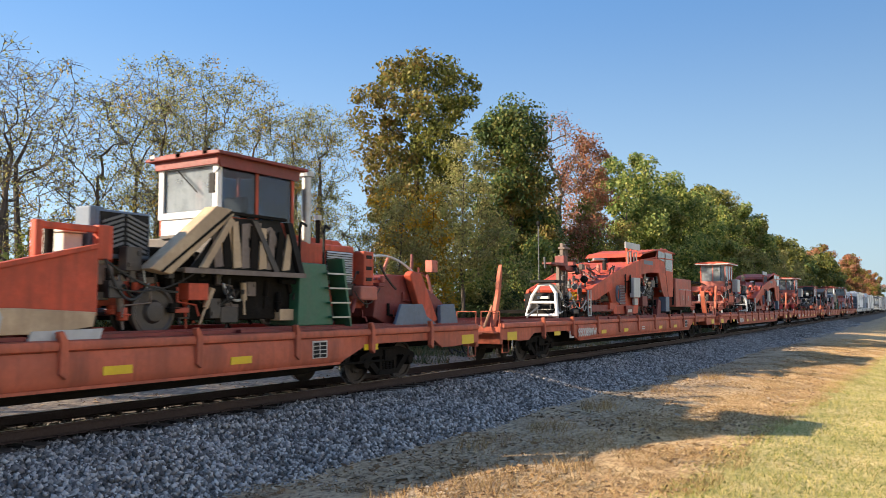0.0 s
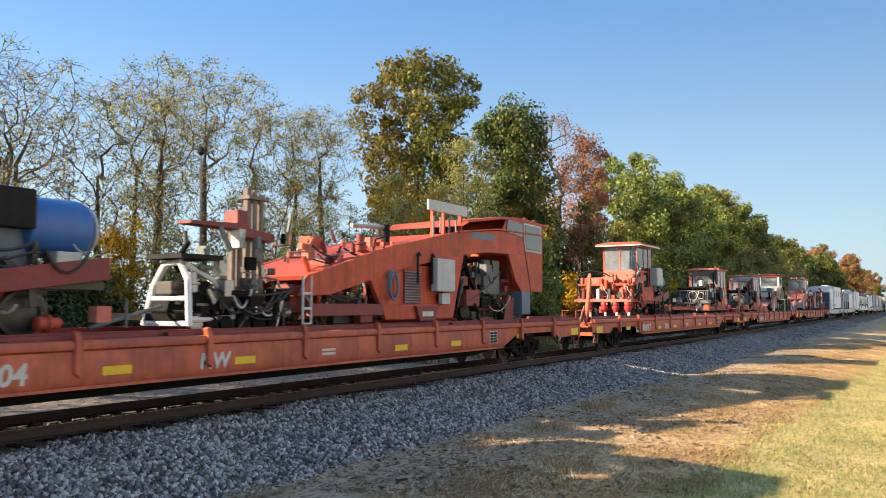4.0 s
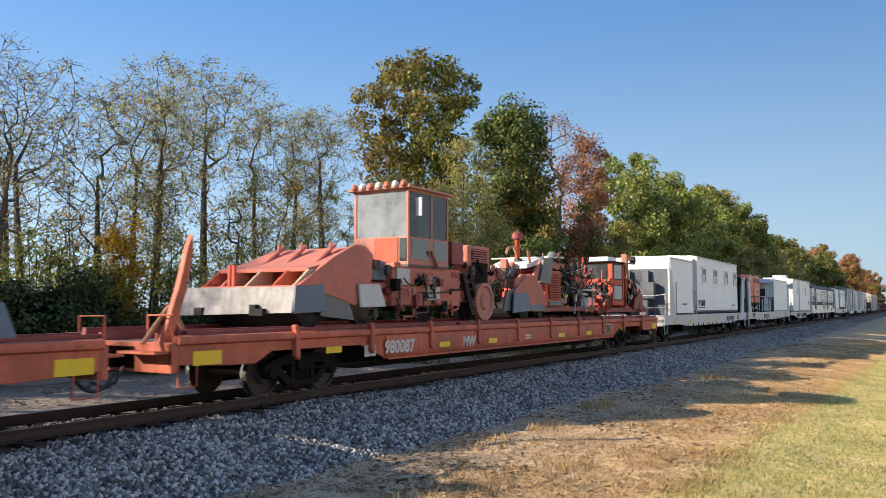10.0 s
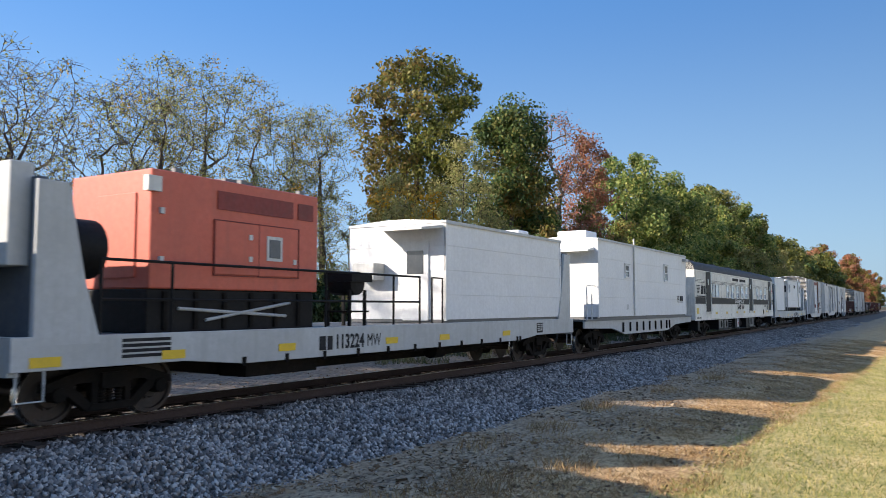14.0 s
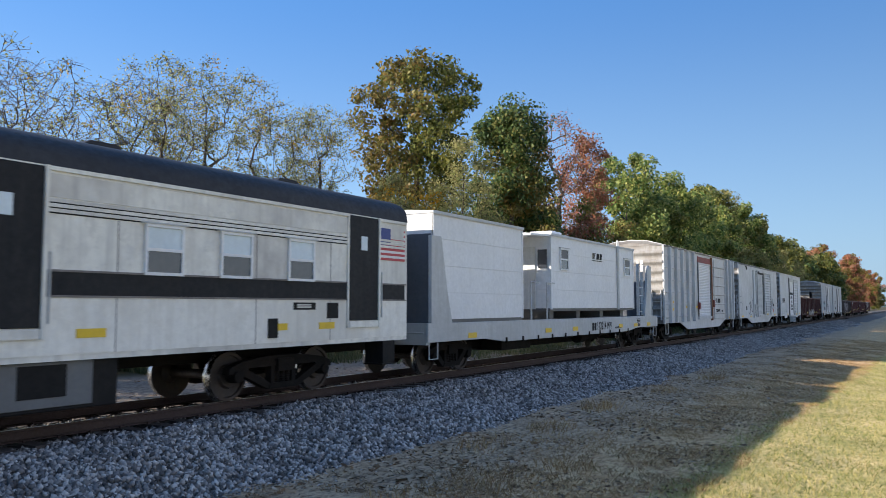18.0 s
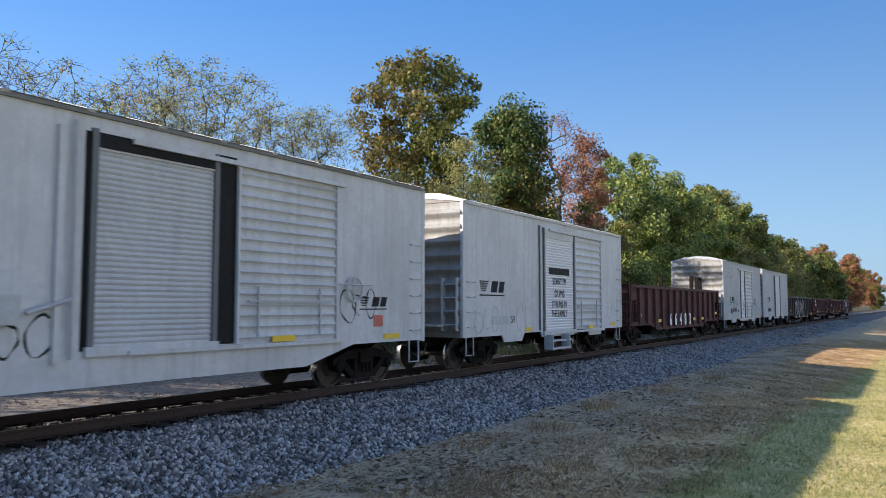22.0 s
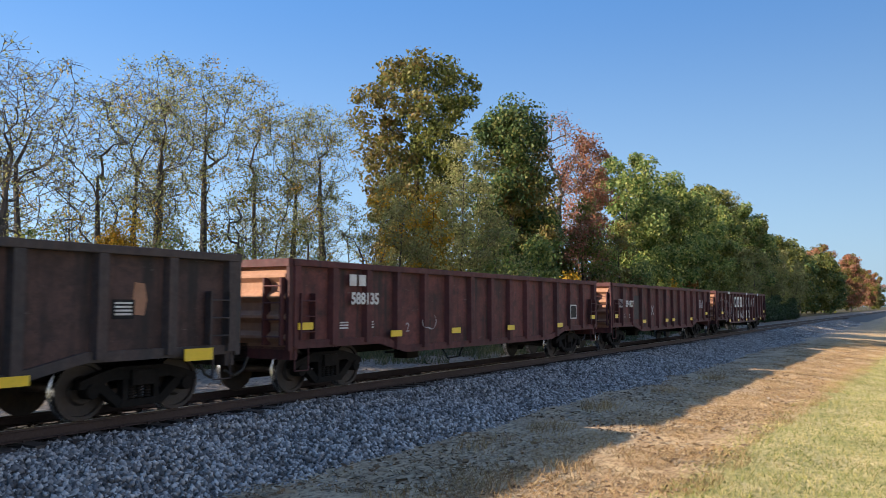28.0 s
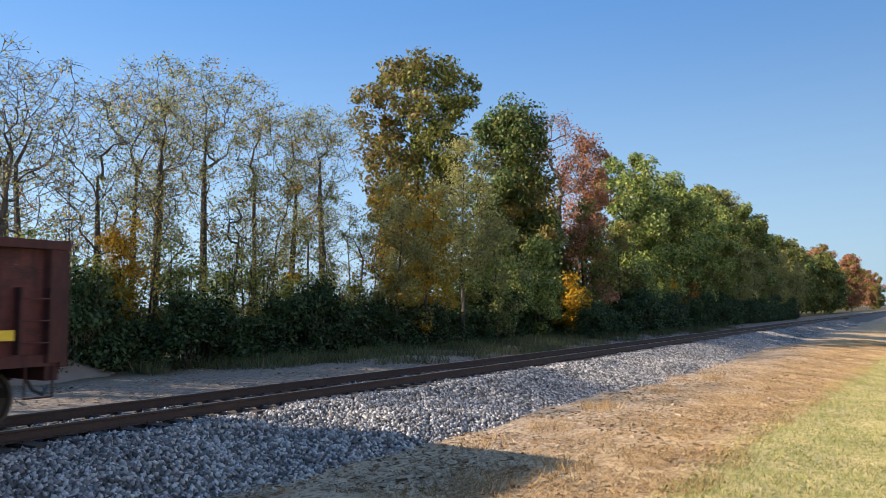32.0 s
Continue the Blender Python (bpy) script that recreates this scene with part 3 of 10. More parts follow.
lawn = scatter(11, 125000, 8, 80, -15, -6.3, lambda x, y, w: y < grass_edge(x) - 0.5 * (w - 0.3))
tagged(new("mown_grass", blades(12, lawn, 0.065, 0.009, 0.8, BLADE_GREEN, "grass")), "short mown grass, part green and part straw-coloured", "grass", kind="stuff")
straw = scatter(13, 120000, 7, 70, -9.8, -4.6, lambda x, y, w: y > grass_edge(x) - 0.6 and w < 0.12 + 0.75 * min(1.0, max(0.0, (-5.2 - y) / 2.2)) and noise.noise(Vector((x * 0.9, y * 0.9, 5))) > -0.15 - 0.2 * w)
tagged(new("dry_grass", blades(14, straw, 0.065, 0.009, 1.1, BLADE_DRY, "grass")), "thin dry brown grass on the dirt verge", "grass", kind="stuff")


def litter(seed, count, x0, x1, y0, y1, size, mat):
    """Clods, twigs and fallen leaves lying about, a small tilted piece each."""
    rng = np.random.default_rng(seed)
    x = x0 + (x1 - x0) * rng.random(count) ** 1.5
    y = y0 + (y1 - y0) * rng.random(count)
    keep = np.array([noise.noise(Vector((a * 0.5, b * 0.5, 9))) > -0.1 for a, b in zip(x, y)])
    x, y = x[keep], y[keep]
    k = len(x)
    z = np.array([max(ground_z(a, b), bank_z(a, b) if abs(b) < 4.4 else -9) + 0.07 * noise.noise(Vector((a * 0.7, b * 0.7, 0))) for a, b in zip(x, y)])
    c = np.stack([x, y, z + 0.012], -1)
    d = rng.normal(0, 1, (k, 3)) * (1, 1, 0.35)
    e = rng.normal(0, 1, (k, 3)) * (1, 1, 0.35)
    s = size * (0.4 + rng.random((k, 1)))
    verts = np.stack([c - d * s, c - e * s, c + d * s, c + e * s + (0, 0, 0.01)], 1).reshape(-1, 3)
    return raw_mesh("litter", verts, np.arange(4 * k).reshape(-1, 4), mat)


LITTER = leaf_material("clods and dead leaves", [(0.10, 0.065, 0.04), (0.22, 0.13, 0.07), (0.34, 0.22, 0.12), (0.42, 0.36, 0.28)], 0.05, 0.8)
tagged(new("leaf_litter", litter(21, 22000, 5, 60, -8.8, -3.6, 0.026, LITTER)), "scattered clods, twigs and dead leaves on the dirt", "leaf litter", kind="stuff")
tagged(new("leaf_litter", litter(22, 7000, 8, 60, 3.6, 10.5, 0.028, LITTER)), "dead leaves and gravel on the far track road", "leaf litter", kind="stuff")


def tuft(seed, x, y, n, height, reach, mat, label):
    rng = random.Random(seed)
    spots = []
    for _ in range(n):
        a, r = rng.uniform(0, 6.283), reach * rng.random() ** 0.7
        px, py = x + math.cos(a) * r * 1.6, y + math.sin(a) * r
        spots.append((px, py, ground_z(px, py) - 0.02))
    ob = new("grass_tuft", blades(seed, spots, height, 0.008, 0.55, mat, "tuft"))
    return tagged(ob, label, "weeds", "dry tufts along the dirt", kind="stuff")


for i, (x, y, n, h) in enumerate(((13.0, -4.9, 160, 0.16), (8.9, -5.8, 90, 0.12), (15.5, -5.1, 200, 0.16), (19.0, -5.0, 220, 0.25), (10.2, -6.4, 240, 0.16), (12.0, -6.8, 220, 0.14), (24.0, -5.2, 160, 0.18), (29.0, -5.4, 200, 0.2))):
    tuft(300 + i, x, y, n, h, 0.5, BLADE_DRY, "dry brown tuft of weeds on the verge")
WEED = leaf_material("grey-green roadside weeds", [(0.05, 0.07, 0.03), (0.09, 0.11, 0.045), (0.15, 0.15, 0.07), (0.2, 0.17, 0.09)], 0.3, 0.6)
weeds = scatter(31, 60000, 17, 90, 3.9, 11.0, lambda x, y, w: y > 8.6 - 4.2 * min(1.0, max(0.0, (x - 19) / 12)) and noise.noise(Vector((x * 0.35, y * 0.5, 2))) > -0.3 + 0.3 * w - 0.08 * (y - 8), 1.2)
tagged(new("roadside_weeds", blades(32, weeds, 0.38, 0.014, 0.5, WEED, "weeds")), "grey-green weeds in front of the shrubs", "weeds", kind="stuff")

mound = Solid()
rng_m = random.Random(2)
for i in range(25):
    for j in range(25):
        u, v = i / 24 * 2 - 1, j / 24 * 2 - 1
        h = max(0.0, 1 - u * u - v * v) ** 1.2
        mound.v.append((u * 4.0, v * 1.8, 0.85 * h + 0.06 * h * noise.noise(Vector((u * 4, v * 4, 1))) - 0.03))
mound.f = [(i * 25 + j, (i + 1) * 25 + j, (i + 1) * 25 + j + 1, i * 25 + j + 1) for i in range(24) for j in range(24)]
DIRT_PILE = surface("grey dirt", (0.25, 0.20, 0.16), 0.95, 0, (0.14, 0.11, 0.09), 0.5, 1.0, 14, 0, 0.9, 0.1)
tagged(part("dirt_mound", mound, DIRT_PILE, None, smooth=True, at=(13.2, 11.4, ground_z(13, 11.4))), "low mound of grey dirt before the shrubs", "dirt mound")

SLEEPER = [Solid().add([(sx * 0.115 + dx, sy * 1.30 + dy, sz) for sz in (-0.38, -0.192) for sx, sy, dx, dy in ((-1, -1, 0.01 * k, 0.02 * k), (1, -1, -0.008, 0.01), (1, 1, 0.004 * k, 0), (-1, 1, 0, -0.015 * k))],
           [(3, 2, 1, 0), (4, 5, 6, 7), (0, 1, 5, 4), (1, 2, 6, 5), (2, 3, 7, 6), (3, 0, 4, 7)]).mesh("sleeper", TIE) for k in (0, 1, 2, 3)]
rng_t = random.Random(8)
for i in range(290):
    t = part("sleeper", SLEEPER[i % 4], TIE, track, at=(-6 + i * 0.53 + rng_t.uniform(-0.03, 0.03), rng_t.uniform(-0.06, 0.06), rng_t.uniform(-0.004, 0.004)))
    t.rotation_euler.z = rng_t.uniform(-0.02, 0.02)
plates = Solid()
for i in range(90):
    x = 2 + i * 0.53
    for y in (-0.7535, 0.7535):
        for d in (-0.1, 0.1):
            plates.box(x - 0.06 + d * 0.6, x - 0.03 + d * 0.6, y + d - 0.015, y + d + 0.015, -0.2, -0.155)
tagged(part("rail_spikes", plates, RAIL_SIDE, track), kind="stuff")


# ---- trees ----
def skeleton(rng, height, trunk_top, lean, wander, targets, thick, sweep, slim):
    """A trunk, and limbs that reach from it, or from one another, to each clump of leaves."""
    pts, up_to, load = [Vector((0, 0, -0.35))], [-1], [0]
    k = 9
    drift = Vector((0, 0, 0))
    for i in range(1, k + 1):
        drift = drift * 0.7 + Vector((rng.uniform(-1, 1), rng.uniform(-1, 1), 0)) * wander
        f = i / k
        last = pts[-1]
        pts.append(Vector((last.x + lean[0] * trunk_top / k + drift.x, last.y + lean[1] * trunk_top / k + drift.y, trunk_top * f)))
        up_to.append(i - 1)
        load.append(0)
    crest = sorted(targets, key=lambda c: (c - pts[k]).length)[:3]
    for c in sorted(targets, key=lambda c: (c.x ** 2 + c.y ** 2) ** 0.5 + 0.35 * c.z):
        best, cost = 0, 1e9
        for i, p in enumerate(pts):
            if p.z < height * 0.16:
                continue
            h = math.hypot(c.x - p.x, c.y - p.y)
            v = (c - p).length + 2.2 * max(0.0, p.z + 0.45 * h - c.z) + 0.3 * abs(c.z - p.z)
            if v < cost:
                best, cost = i, v
        if c in crest:
            best = k
        p = pts[best]
        mid = Vector((p.x + (c.x - p.x) * 0.55, p.y + (c.y - p.y) * 0.55, p.z + (c.z - p.z) * (0.5 - sweep)))
        far = (c - p).length
        steps = max(2, min(5, int(far / 0.5)))
        at = best
        for s in range(1, steps + 1):
            u = s / steps
            q = p * (1 - u) ** 2 + mid * 2 * u * (1 - u) + c * u * u
            if s < steps:
                q = q + Vector((rng.uniform(-1, 1), rng.uniform(-1, 1), rng.uniform(-1, 1))) * 0.11 * far / steps * 2
            pts.append(q)
            up_to.append(at)
            load.append(0)
            at = len(pts) - 1
        load[at] += 1
    for i in range(len(pts) - 1, 0, -1):
        load[up_to[i]] += load[i]
    whole = max(1, load[0])
    radius = [max(0.011, thick * (max(1, n) / whole) ** slim) for n in load]
    for i in range(1, k + 1):
        radius[i] = max(radius[i], thick * 0.8 * (1 - 0.88 * i / k))
    return pts, up_to, radius


def tree(name, label, seed, at, height, radius, profile, clumps, clump_r, per, size, leaf, trunk=0.85, thick=0.2, lean=(0, 0), wander=0.06, flat=0.8, sweep=0.15, twigs=0, second=None, skew=(0, 0), slim=0.62):
    """A trunk with limbs and a crown of leaf clumps; the profile gives the crown's width at parts of its height."""
    rng = random.Random(seed)
    g = np.random.default_rng(seed)

    def width(f):
        for (a, ra), (b, rb) in zip(profile, profile[1:]):
            if a <= f <= b:
                return ra + (rb - ra) * (f - a) / (b - a)
        return 0.0
    low, high = profile[0][0], profile[-1][0]
    targets = []
    while len(targets) < clumps:
        f = rng.uniform(low, high)
        if rng.random() > width(f) + 0.08:
            continue
        r = width(f) * radius * (rng.uniform(0.45, 1.0) if rng.random() < 0.75 else rng.uniform(0.0, 0.5))
        a = rng.uniform(0, 6.283)
        targets.append(Vector((math.cos(a) * r + lean[0] * height * f + skew[0] * f, math.sin(a) * r + lean[1] * height * f + skew[1] * f, height * f - clump_r * flat * 0.6)))
    pts, up_to, rad = skeleton(rng, height, height * trunk, lean, wander, targets, thick, sweep, slim)
    s = Solid()
    for i in range(1, len(pts)):
        j = up_to[i]
        ra = rad[i] if j == 0 or rad[j] < rad[i] * 1.9 else rad[i] * 1.25
        s.tube(pts[j], pts[i], min(rad[j], ra * 1.25), rad[i], n=8 if rad[i] > 0.09 else 5 if rad[i] > 0.03 else 3, caps=False)
    for c in targets:
        for _ in range(twigs):
            d = Vector((rng.uniform(-1, 1), rng.uniform(-1, 1), rng.uniform(-0.3, 0.8)))
            m = c + d * clump_r * 0.5
            e = m + (d * 0.6 + Vector((rng.uniform(-1, 1), rng.uniform(-1, 1), rng.uniform(-0.7, 0.4))) * 0.8) * clump_r * 0.5
            s.tube(c, m, 0.009, 0.006, n=3, caps=False)
            s.tube(m, e, 0.006, 0.004, n=3, caps=False)
    ob = thing(name, label, "tree", (at[0], at[1], ground_z(*at)))
    part("trunk", s.mesh("trunk", BARK), BARK, ob, "bark-covered trunk and limbs", smooth=True)
    centres = np.array([tuple(c) for c in targets])
    if second is None:
        part("crown", clump_leaves(g, centres, per, clump_r, flat, size, leaf), leaf, ob)
    else:
        pick = np.array([second[1](c, rng.random()) for c in targets])
        part("crown", clump_leaves(g, centres[~pick], per, clump_r, flat, size, leaf), leaf, ob)
        if pick.any():
            part("crown", clump_leaves(g, centres[pick], per, clump_r, flat, size, second[0]), second[0], ob)
    return ob


def clump_leaves(g, centres, per, clump_r, flat, size, mat):
    """Small leaves round each clump's centre, thickest on its outside and facing outwards."""
    k = len(centres)
    count = k * per
    c = np.repeat(centres, per, axis=0)
    r = np.repeat(clump_r * (0.6 + 0.7 * g.random((k, 1))), per, axis=0)
    o = g.normal(0, 1, (count, 3))
    o /= np.linalg.norm(o, axis=1)[:, None]
    p = c + o * r * (0.25 + 0.8 * g.random((count, 1)) ** 0.5) * (1, 1, flat) + g.normal(0, 0.07, (count, 3))
    n = o + (0, 0, 0.35) + g.normal(0, 0.6, (count, 3))
    n /= np.linalg.norm(n, axis=1)[:, None]
    d = np.cross(n, g.normal(0, 1, (count, 3)))
    d /= np.linalg.norm(d, axis=1)[:, None]
    e = np.cross(n, d)
    s = size * (0.55 + 0.9 * g.random((count, 1)))
    verts = np.stack([p - d * s, p - e * s * 0.6 + n * s * 0.2, p + d * s, p + e * s * 0.6 + n * s * 0.2], 1).reshape(-1, 3)
    return raw_mesh("leaves", verts, np.arange(4 * count).reshape(-1, 4), mat)


UMBRELLA = [(0.36, 0.22), (0.55, 0.6), (0.78, 1.0), (0.93, 0.95), (1.0, 0.5)]
ROUND = [(0.12, 0.55), (0.35, 1.0), (0.65, 0.9), (0.85, 0.62), (1.0, 0.2)]
COLUMN = [(0.2, 0.6), (0.45, 0.72), (0.58, 0.85), (0.68, 1.0), (0.9, 1.0), (0.97, 0.95), (1.0, 0.75)]
TALL = [(0.08, 0.9), (0.35, 1.0), (0.6, 0.95), (0.8, 0.85), (0.93, 0.62), (1.0, 0.3)]
DOME = [(0.1, 0.7), (0.3, 1.0), (0.6, 1.0), (0.8, 0.82), (0.93, 0.55), (1.0, 0.25)]
YOUNG = [(0.3, 0.5), (0.55, 1.0), (0.8, 0.8), (1.0, 0.35)]

LOCUST = "tall thin half-bare locust tree with sparse yellow-green leaves"
BARE = "tall bare dark-branched tree with a few last leaves"
locusts = []
for i, (x, y, top, r, lean, per) in enumerate([(13.6, 13.0, 10.4, 3.4, 0.10, 5), (16.4, 15.5, 10.6, 3.0, -0.06, 6), (18.3, 14.0, 10.2, 2.5, -0.04, 9), (21.1, 16.0, 11.6, 2.4, 0.02, 10), (20.6, 14.0, 12.0, 2.5, 0.03, 17), (23.6, 14.5, 12.4, 2.9, 0.0, 20),
                                               (27.2, 15.0, 12.4, 2.2, -0.03, 18), (28.4, 14.0, 11.4, 2.4, 0.05, 22), (31.6, 14.5, 12.2, 2.1, -0.04, 26), (10.5, 14.5, 10.4, 2.8, 0.05, 5), (24.8, 19.0, 12.8, 2.7, 0.03, 16), (17.8, 19.0, 11.6, 2.6, -0.05, 7)]):
    locusts.append(tree("locust_tree", BARE if per < 9 else LOCUST, (40, 41, 340)[i] if i < 3 else 40 + i, (x, y), top + 0.35, r, UMBRELLA, 150, 0.55, round(per * 1.7), 0.05, LEAF_PALE, trunk=0.66, thick=0.125 + 0.012 * (i % 3), slim=0.72, lean=(lean, 0.0), wander=0.018, flat=0.6, sweep=0.16, twigs=5,
                        second=(LEAF_GOLD, lambda c, w: w < 0.08)))
# the wood goes on beside and behind the camera
for i, x in enumerate((5.0, 0.5, -3.5, -8.0, -12.0, -17.0, -22.0, -27.0)):
    copy_thing(locusts[4 + i % 5], pose(x, 13.2 + 1.3 * (i % 3), ground_z(x, 13), 0, 0, 67 * i))
for i, (x, y, h, r, leaf, lean, per) in enumerate([(23.2, 12.6, 8.0, 1.7, LEAF_PALE, 0.16, 40), (25.6, 12.8, 8.6, 1.8, LEAF_PALE, 0.22, 48), (28.6, 12.6, 8.3, 1.8, LEAF_PALE, -0.12, 48), (18.0, 12.6, 5.6, 0.75, LEAF_GOLD, 0.05, 120), (31.5, 12.6, 7.6, 1.6, LEAF_PALE, 0.1, 50), (21.0, 12.9, 6.4, 1.4, LEAF_PALE, -0.1, 36), (15.6, 12.6, 6.0, 1.6, LEAF_PALE, 0.1, 20)]):
    tree("young_locust", "small golden-yellow tree among the trunks" if leaf is LEAF_GOLD else "slender leaning young tree with yellow-green leaves", 70 + i, (x, y), h, r, YOUNG, 44, 0.42, per, 0.055, leaf, trunk=0.6, thick=0.075, lean=(lean, 0), wander=0.05, flat=0.7, twigs=4,
         second=(LEAF_GOLD, lambda c, w: w < 0.22))
rng_s = random.Random(77)
for i in range(16):
    x = 12.5 + i * 1.45 + rng_s.uniform(-0.4, 0.4)
    tree("bare_sapling", "thin twiggy sapling with few leaves between the trunks", 500 + i, (x, rng_s.uniform(12.2, 15.0)), rng_s.uniform(5.2, 8.8), rng_s.uniform(1.2, 1.9), [(0.22, 0.5), (0.55, 1.0), (0.85, 0.9), (1.0, 0.4)], 34, 0.62, 9 if i < 5 else 16, 0.045, LEAF_PALE, trunk=0.75, thick=0.05, slim=0.6, lean=(rng_s.uniform(-0.15, 0.15), 0), wander=0.03, flat=0.7, sweep=0.2, twigs=7)

tree("oak_tree", "tall broad oak with olive and bronze autumn leaves", 3, (40.2, 14.5), 17.6, 3.75, COLUMN, 330, 0.68, 100, 0.115, LEAF_OLIVE, trunk=0.9, thick=0.30, wander=0.06, sweep=0.05, twigs=2, second=(LEAF_BRONZE, lambda c, w: c.x + c.y * -0.6 < -1.8 + 1.6 * w))
tree("young_oak", "slender tree with pale yellowing leaves", 9, (32.3, 10.5), 8.8, 2.0, YOUNG, 120, 0.5, 75, 0.065, LEAF_PALE, thick=0.10, wander=0.06, twigs=4, second=(LEAF_GOLD, lambda c, w: w < 0.2))
tree("young_oak", "small tree with golden-yellow leaves", 8, (35.0, 10.3), 8.6, 1.5, ROUND, 60, 0.55, 95, 0.08, LEAF_GOLD, thick=0.10, twigs=3, second=(LEAF_PALE, lambda c, w: w < 0.35))
tree("young_oak", "slender tree with pale yellow-green leaves", 19, (38.7, 10.3), 11.8, 2.7, YOUNG, 180, 0.55, 70, 0.07, LEAF_PALE, thick=0.11, wander=0.06, twigs=4, second=(LEAF_GREEN, lambda c, w: c.z < 4))
tree("young_oak", "bushy young tree with green and yellow leaves", 20, (42.7, 10.2), 7.8, 2.3, ROUND, 90, 0.6, 90, 0.08, LEAF_GREEN, thick=0.11, second=(LEAF_PALE, lambda c, w: w < 0.6))
tree("oak_tree", "tall dark green oak with some brown leaves", 4, (52.3, 14.0), 17.6, 3.5, TALL, 190, 0.95, 170, 0.135, LEAF_DARK, thick=0.28, sweep=0.05, twigs=1, second=(LEAF_BRONZE, lambda c, w: w < 0.4 and 6 < c.z < 13.5 and c.x > -1.5))
tree("oak_tree", "dark green oak with full crown", 14, (57.0, 15.0), 14.5, 3.4, DOME, 120, 1.0, 170, 0.135, LEAF_DARK, thick=0.22, second=(LEAF_BRONZE, lambda c, w: w < 0.25))
tree("maple_tree", "half-bare maple with a few red leaves", 15, (64.0, 15.5), 19.4, 2.9, UMBRELLA, 95, 0.9, 22, 0.09, LEAF_RED, trunk=0.6, thick=0.26, wander=0.06, flat=0.7, twigs=7)
tree("maple_tree", "thinning maple with dull red leaves", 5, (68.6, 14.5), 18.6, 2.4, [(0.3, 0.7), (0.6, 0.9), (0.85, 1.0), (1.0, 0.5)], 100, 0.85, 95, 0.12, LEAF_RED, trunk=0.8, thick=0.22, twigs=3)
tree("maple_tree", "small maple with orange-brown leaves", 16, (67.0, 10.6), 9.8, 2.6, ROUND, 70, 0.85, 130, 0.12, LEAF_BRONZE, thick=0.14, second=(LEAF_GREEN, lambda c, w: w < 0.4))
tree("maple_tree", "bushy maple with green and rust-brown leaves", 26, (59.0, 10.8), 10.8, 2.8, ROUND, 85, 0.9, 110, 0.12, LEAF_OLIVE, thick=0.15, second=(LEAF_RED, lambda c, w: w < 0.3))
tree("maple_tree", "dark green understorey maple", 27, (60.0, 16.5), 12.0, 3.2, DOME, 80, 1.0, 130, 0.14, LEAF_DARK, thick=0.16, second=(LEAF_RUST, lambda c, w: w < 0.12))
for i, (x, y, h, r, mat) in enumerate([(79, 14, 19.4, 4.2, LEAF_GREEN), (85, 12.8, 14.5, 4.4, LEAF_GREEN), (92, 13.5, 17.6, 5.4, LEAF_GREEN), (102, 13.6, 17.0, 5.2, LEAF_GREEN), (113, 14.5, 19.0, 5.2, LEAF_GREEN), (124, 15.5, 21.0, 5.4, LEAF_OLIVE), (136, 14.0, 20.0, 5.2, LEAF_GREEN), (148, 14.5, 17.4, 4.8, LEAF_DARK), (160, 14.0, 18.6, 4.8, LEAF_OLIVE), (174, 14.5, 16.0, 5.0, LEAF_OLIVE)]):
    tree("maple_tree", "full green maple crown with yellowing tips" if mat is LEAF_GREEN else "broad tree with dense darkening leaves", 60 + i, (x, y), h, r, DOME, 120, 1.15 + 0.03 * i, 210, 0.165 + 0.008 * i, mat, thick=0.28, sweep=0.05,
         second=(LEAF_PALE, lambda c, w: w < 0.4) if mat is LEAF_OLIVE else (LEAF_OLIVE, lambda c, w: w < 0.14))
# small trees that catch the sun under the big crowns
for i, (x, y, h, leaf) in enumerate([(87, 9.9, 5.6, LEAF_RUST), (79, 10.2, 5.2, LEAF_GOLD), (53, 10.0, 5.0, LEAF_GOLD), (48.5, 10.0, 6.8, LEAF_GREEN), (71, 10.0, 7.0, LEAF_GREEN), (100, 10.0, 7.5, LEAF_OLIVE), (76, 10.0, 8.6, LEAF_GREEN), (92, 10.2, 8.5, LEAF_GREEN), (108, 10.2, 8.0, LEAF_GREEN)]):
    tree("sapling", "sunlit sapling with " + ("rust-orange" if leaf is LEAF_RUST else "golden" if leaf is LEAF_GOLD else "green") + " leaves at the edge of the wood", 90 + i, (x, y), h, 1.5, ROUND, 36, 0.7, 110, 0.11, leaf, thick=0.08)
for i in range(9):
    x = 118 + i * 8.5
    tree("thin_tree", "slender pale-stemmed tree with thin yellow leaves", 120 + i, (x, 10.0 + 0.5 * (i % 3)), 10.5 + 1.7 * (i % 3), 2.1, YOUNG, 40, 0.8, 60, 0.14, LEAF_PALE, trunk=0.7, thick=0.11, lean=(0.05 * (-1) ** i, 0), wander=0.2, twigs=2)

far_trees = [tree("woodland_tree", lab, 181 + i, (x, 14.5), h, 5.5, ROUND, 80, 1.5, 130, 0.30, leaf, thick=0.25, second=(alt, lambda c, w: w < 0.35))
             for i, (lab, x, h, leaf, alt) in enumerate([("distant autumn tree at the edge of the wood", 186, 16.5, LEAF_OLIVE, LEAF_PALE), ("distant tree with rust-red leaves", 372, 25, LEAF_RED, LEAF_BRONZE), ("distant tree with dull green leaves", 200, 17.5, LEAF_DARK, LEAF_OLIVE)])]
rng = random.Random(5)
for i in range(11):
    x = 212 + i * 8.5 + rng.uniform(-3, 3)
    copy_thing(far_trees[(0, 0, 2)[i % 3]], pose(x, 15 + rng.uniform(-2, 4), ground_z(x, 15), 0, 0, rng.uniform(0, 360)))
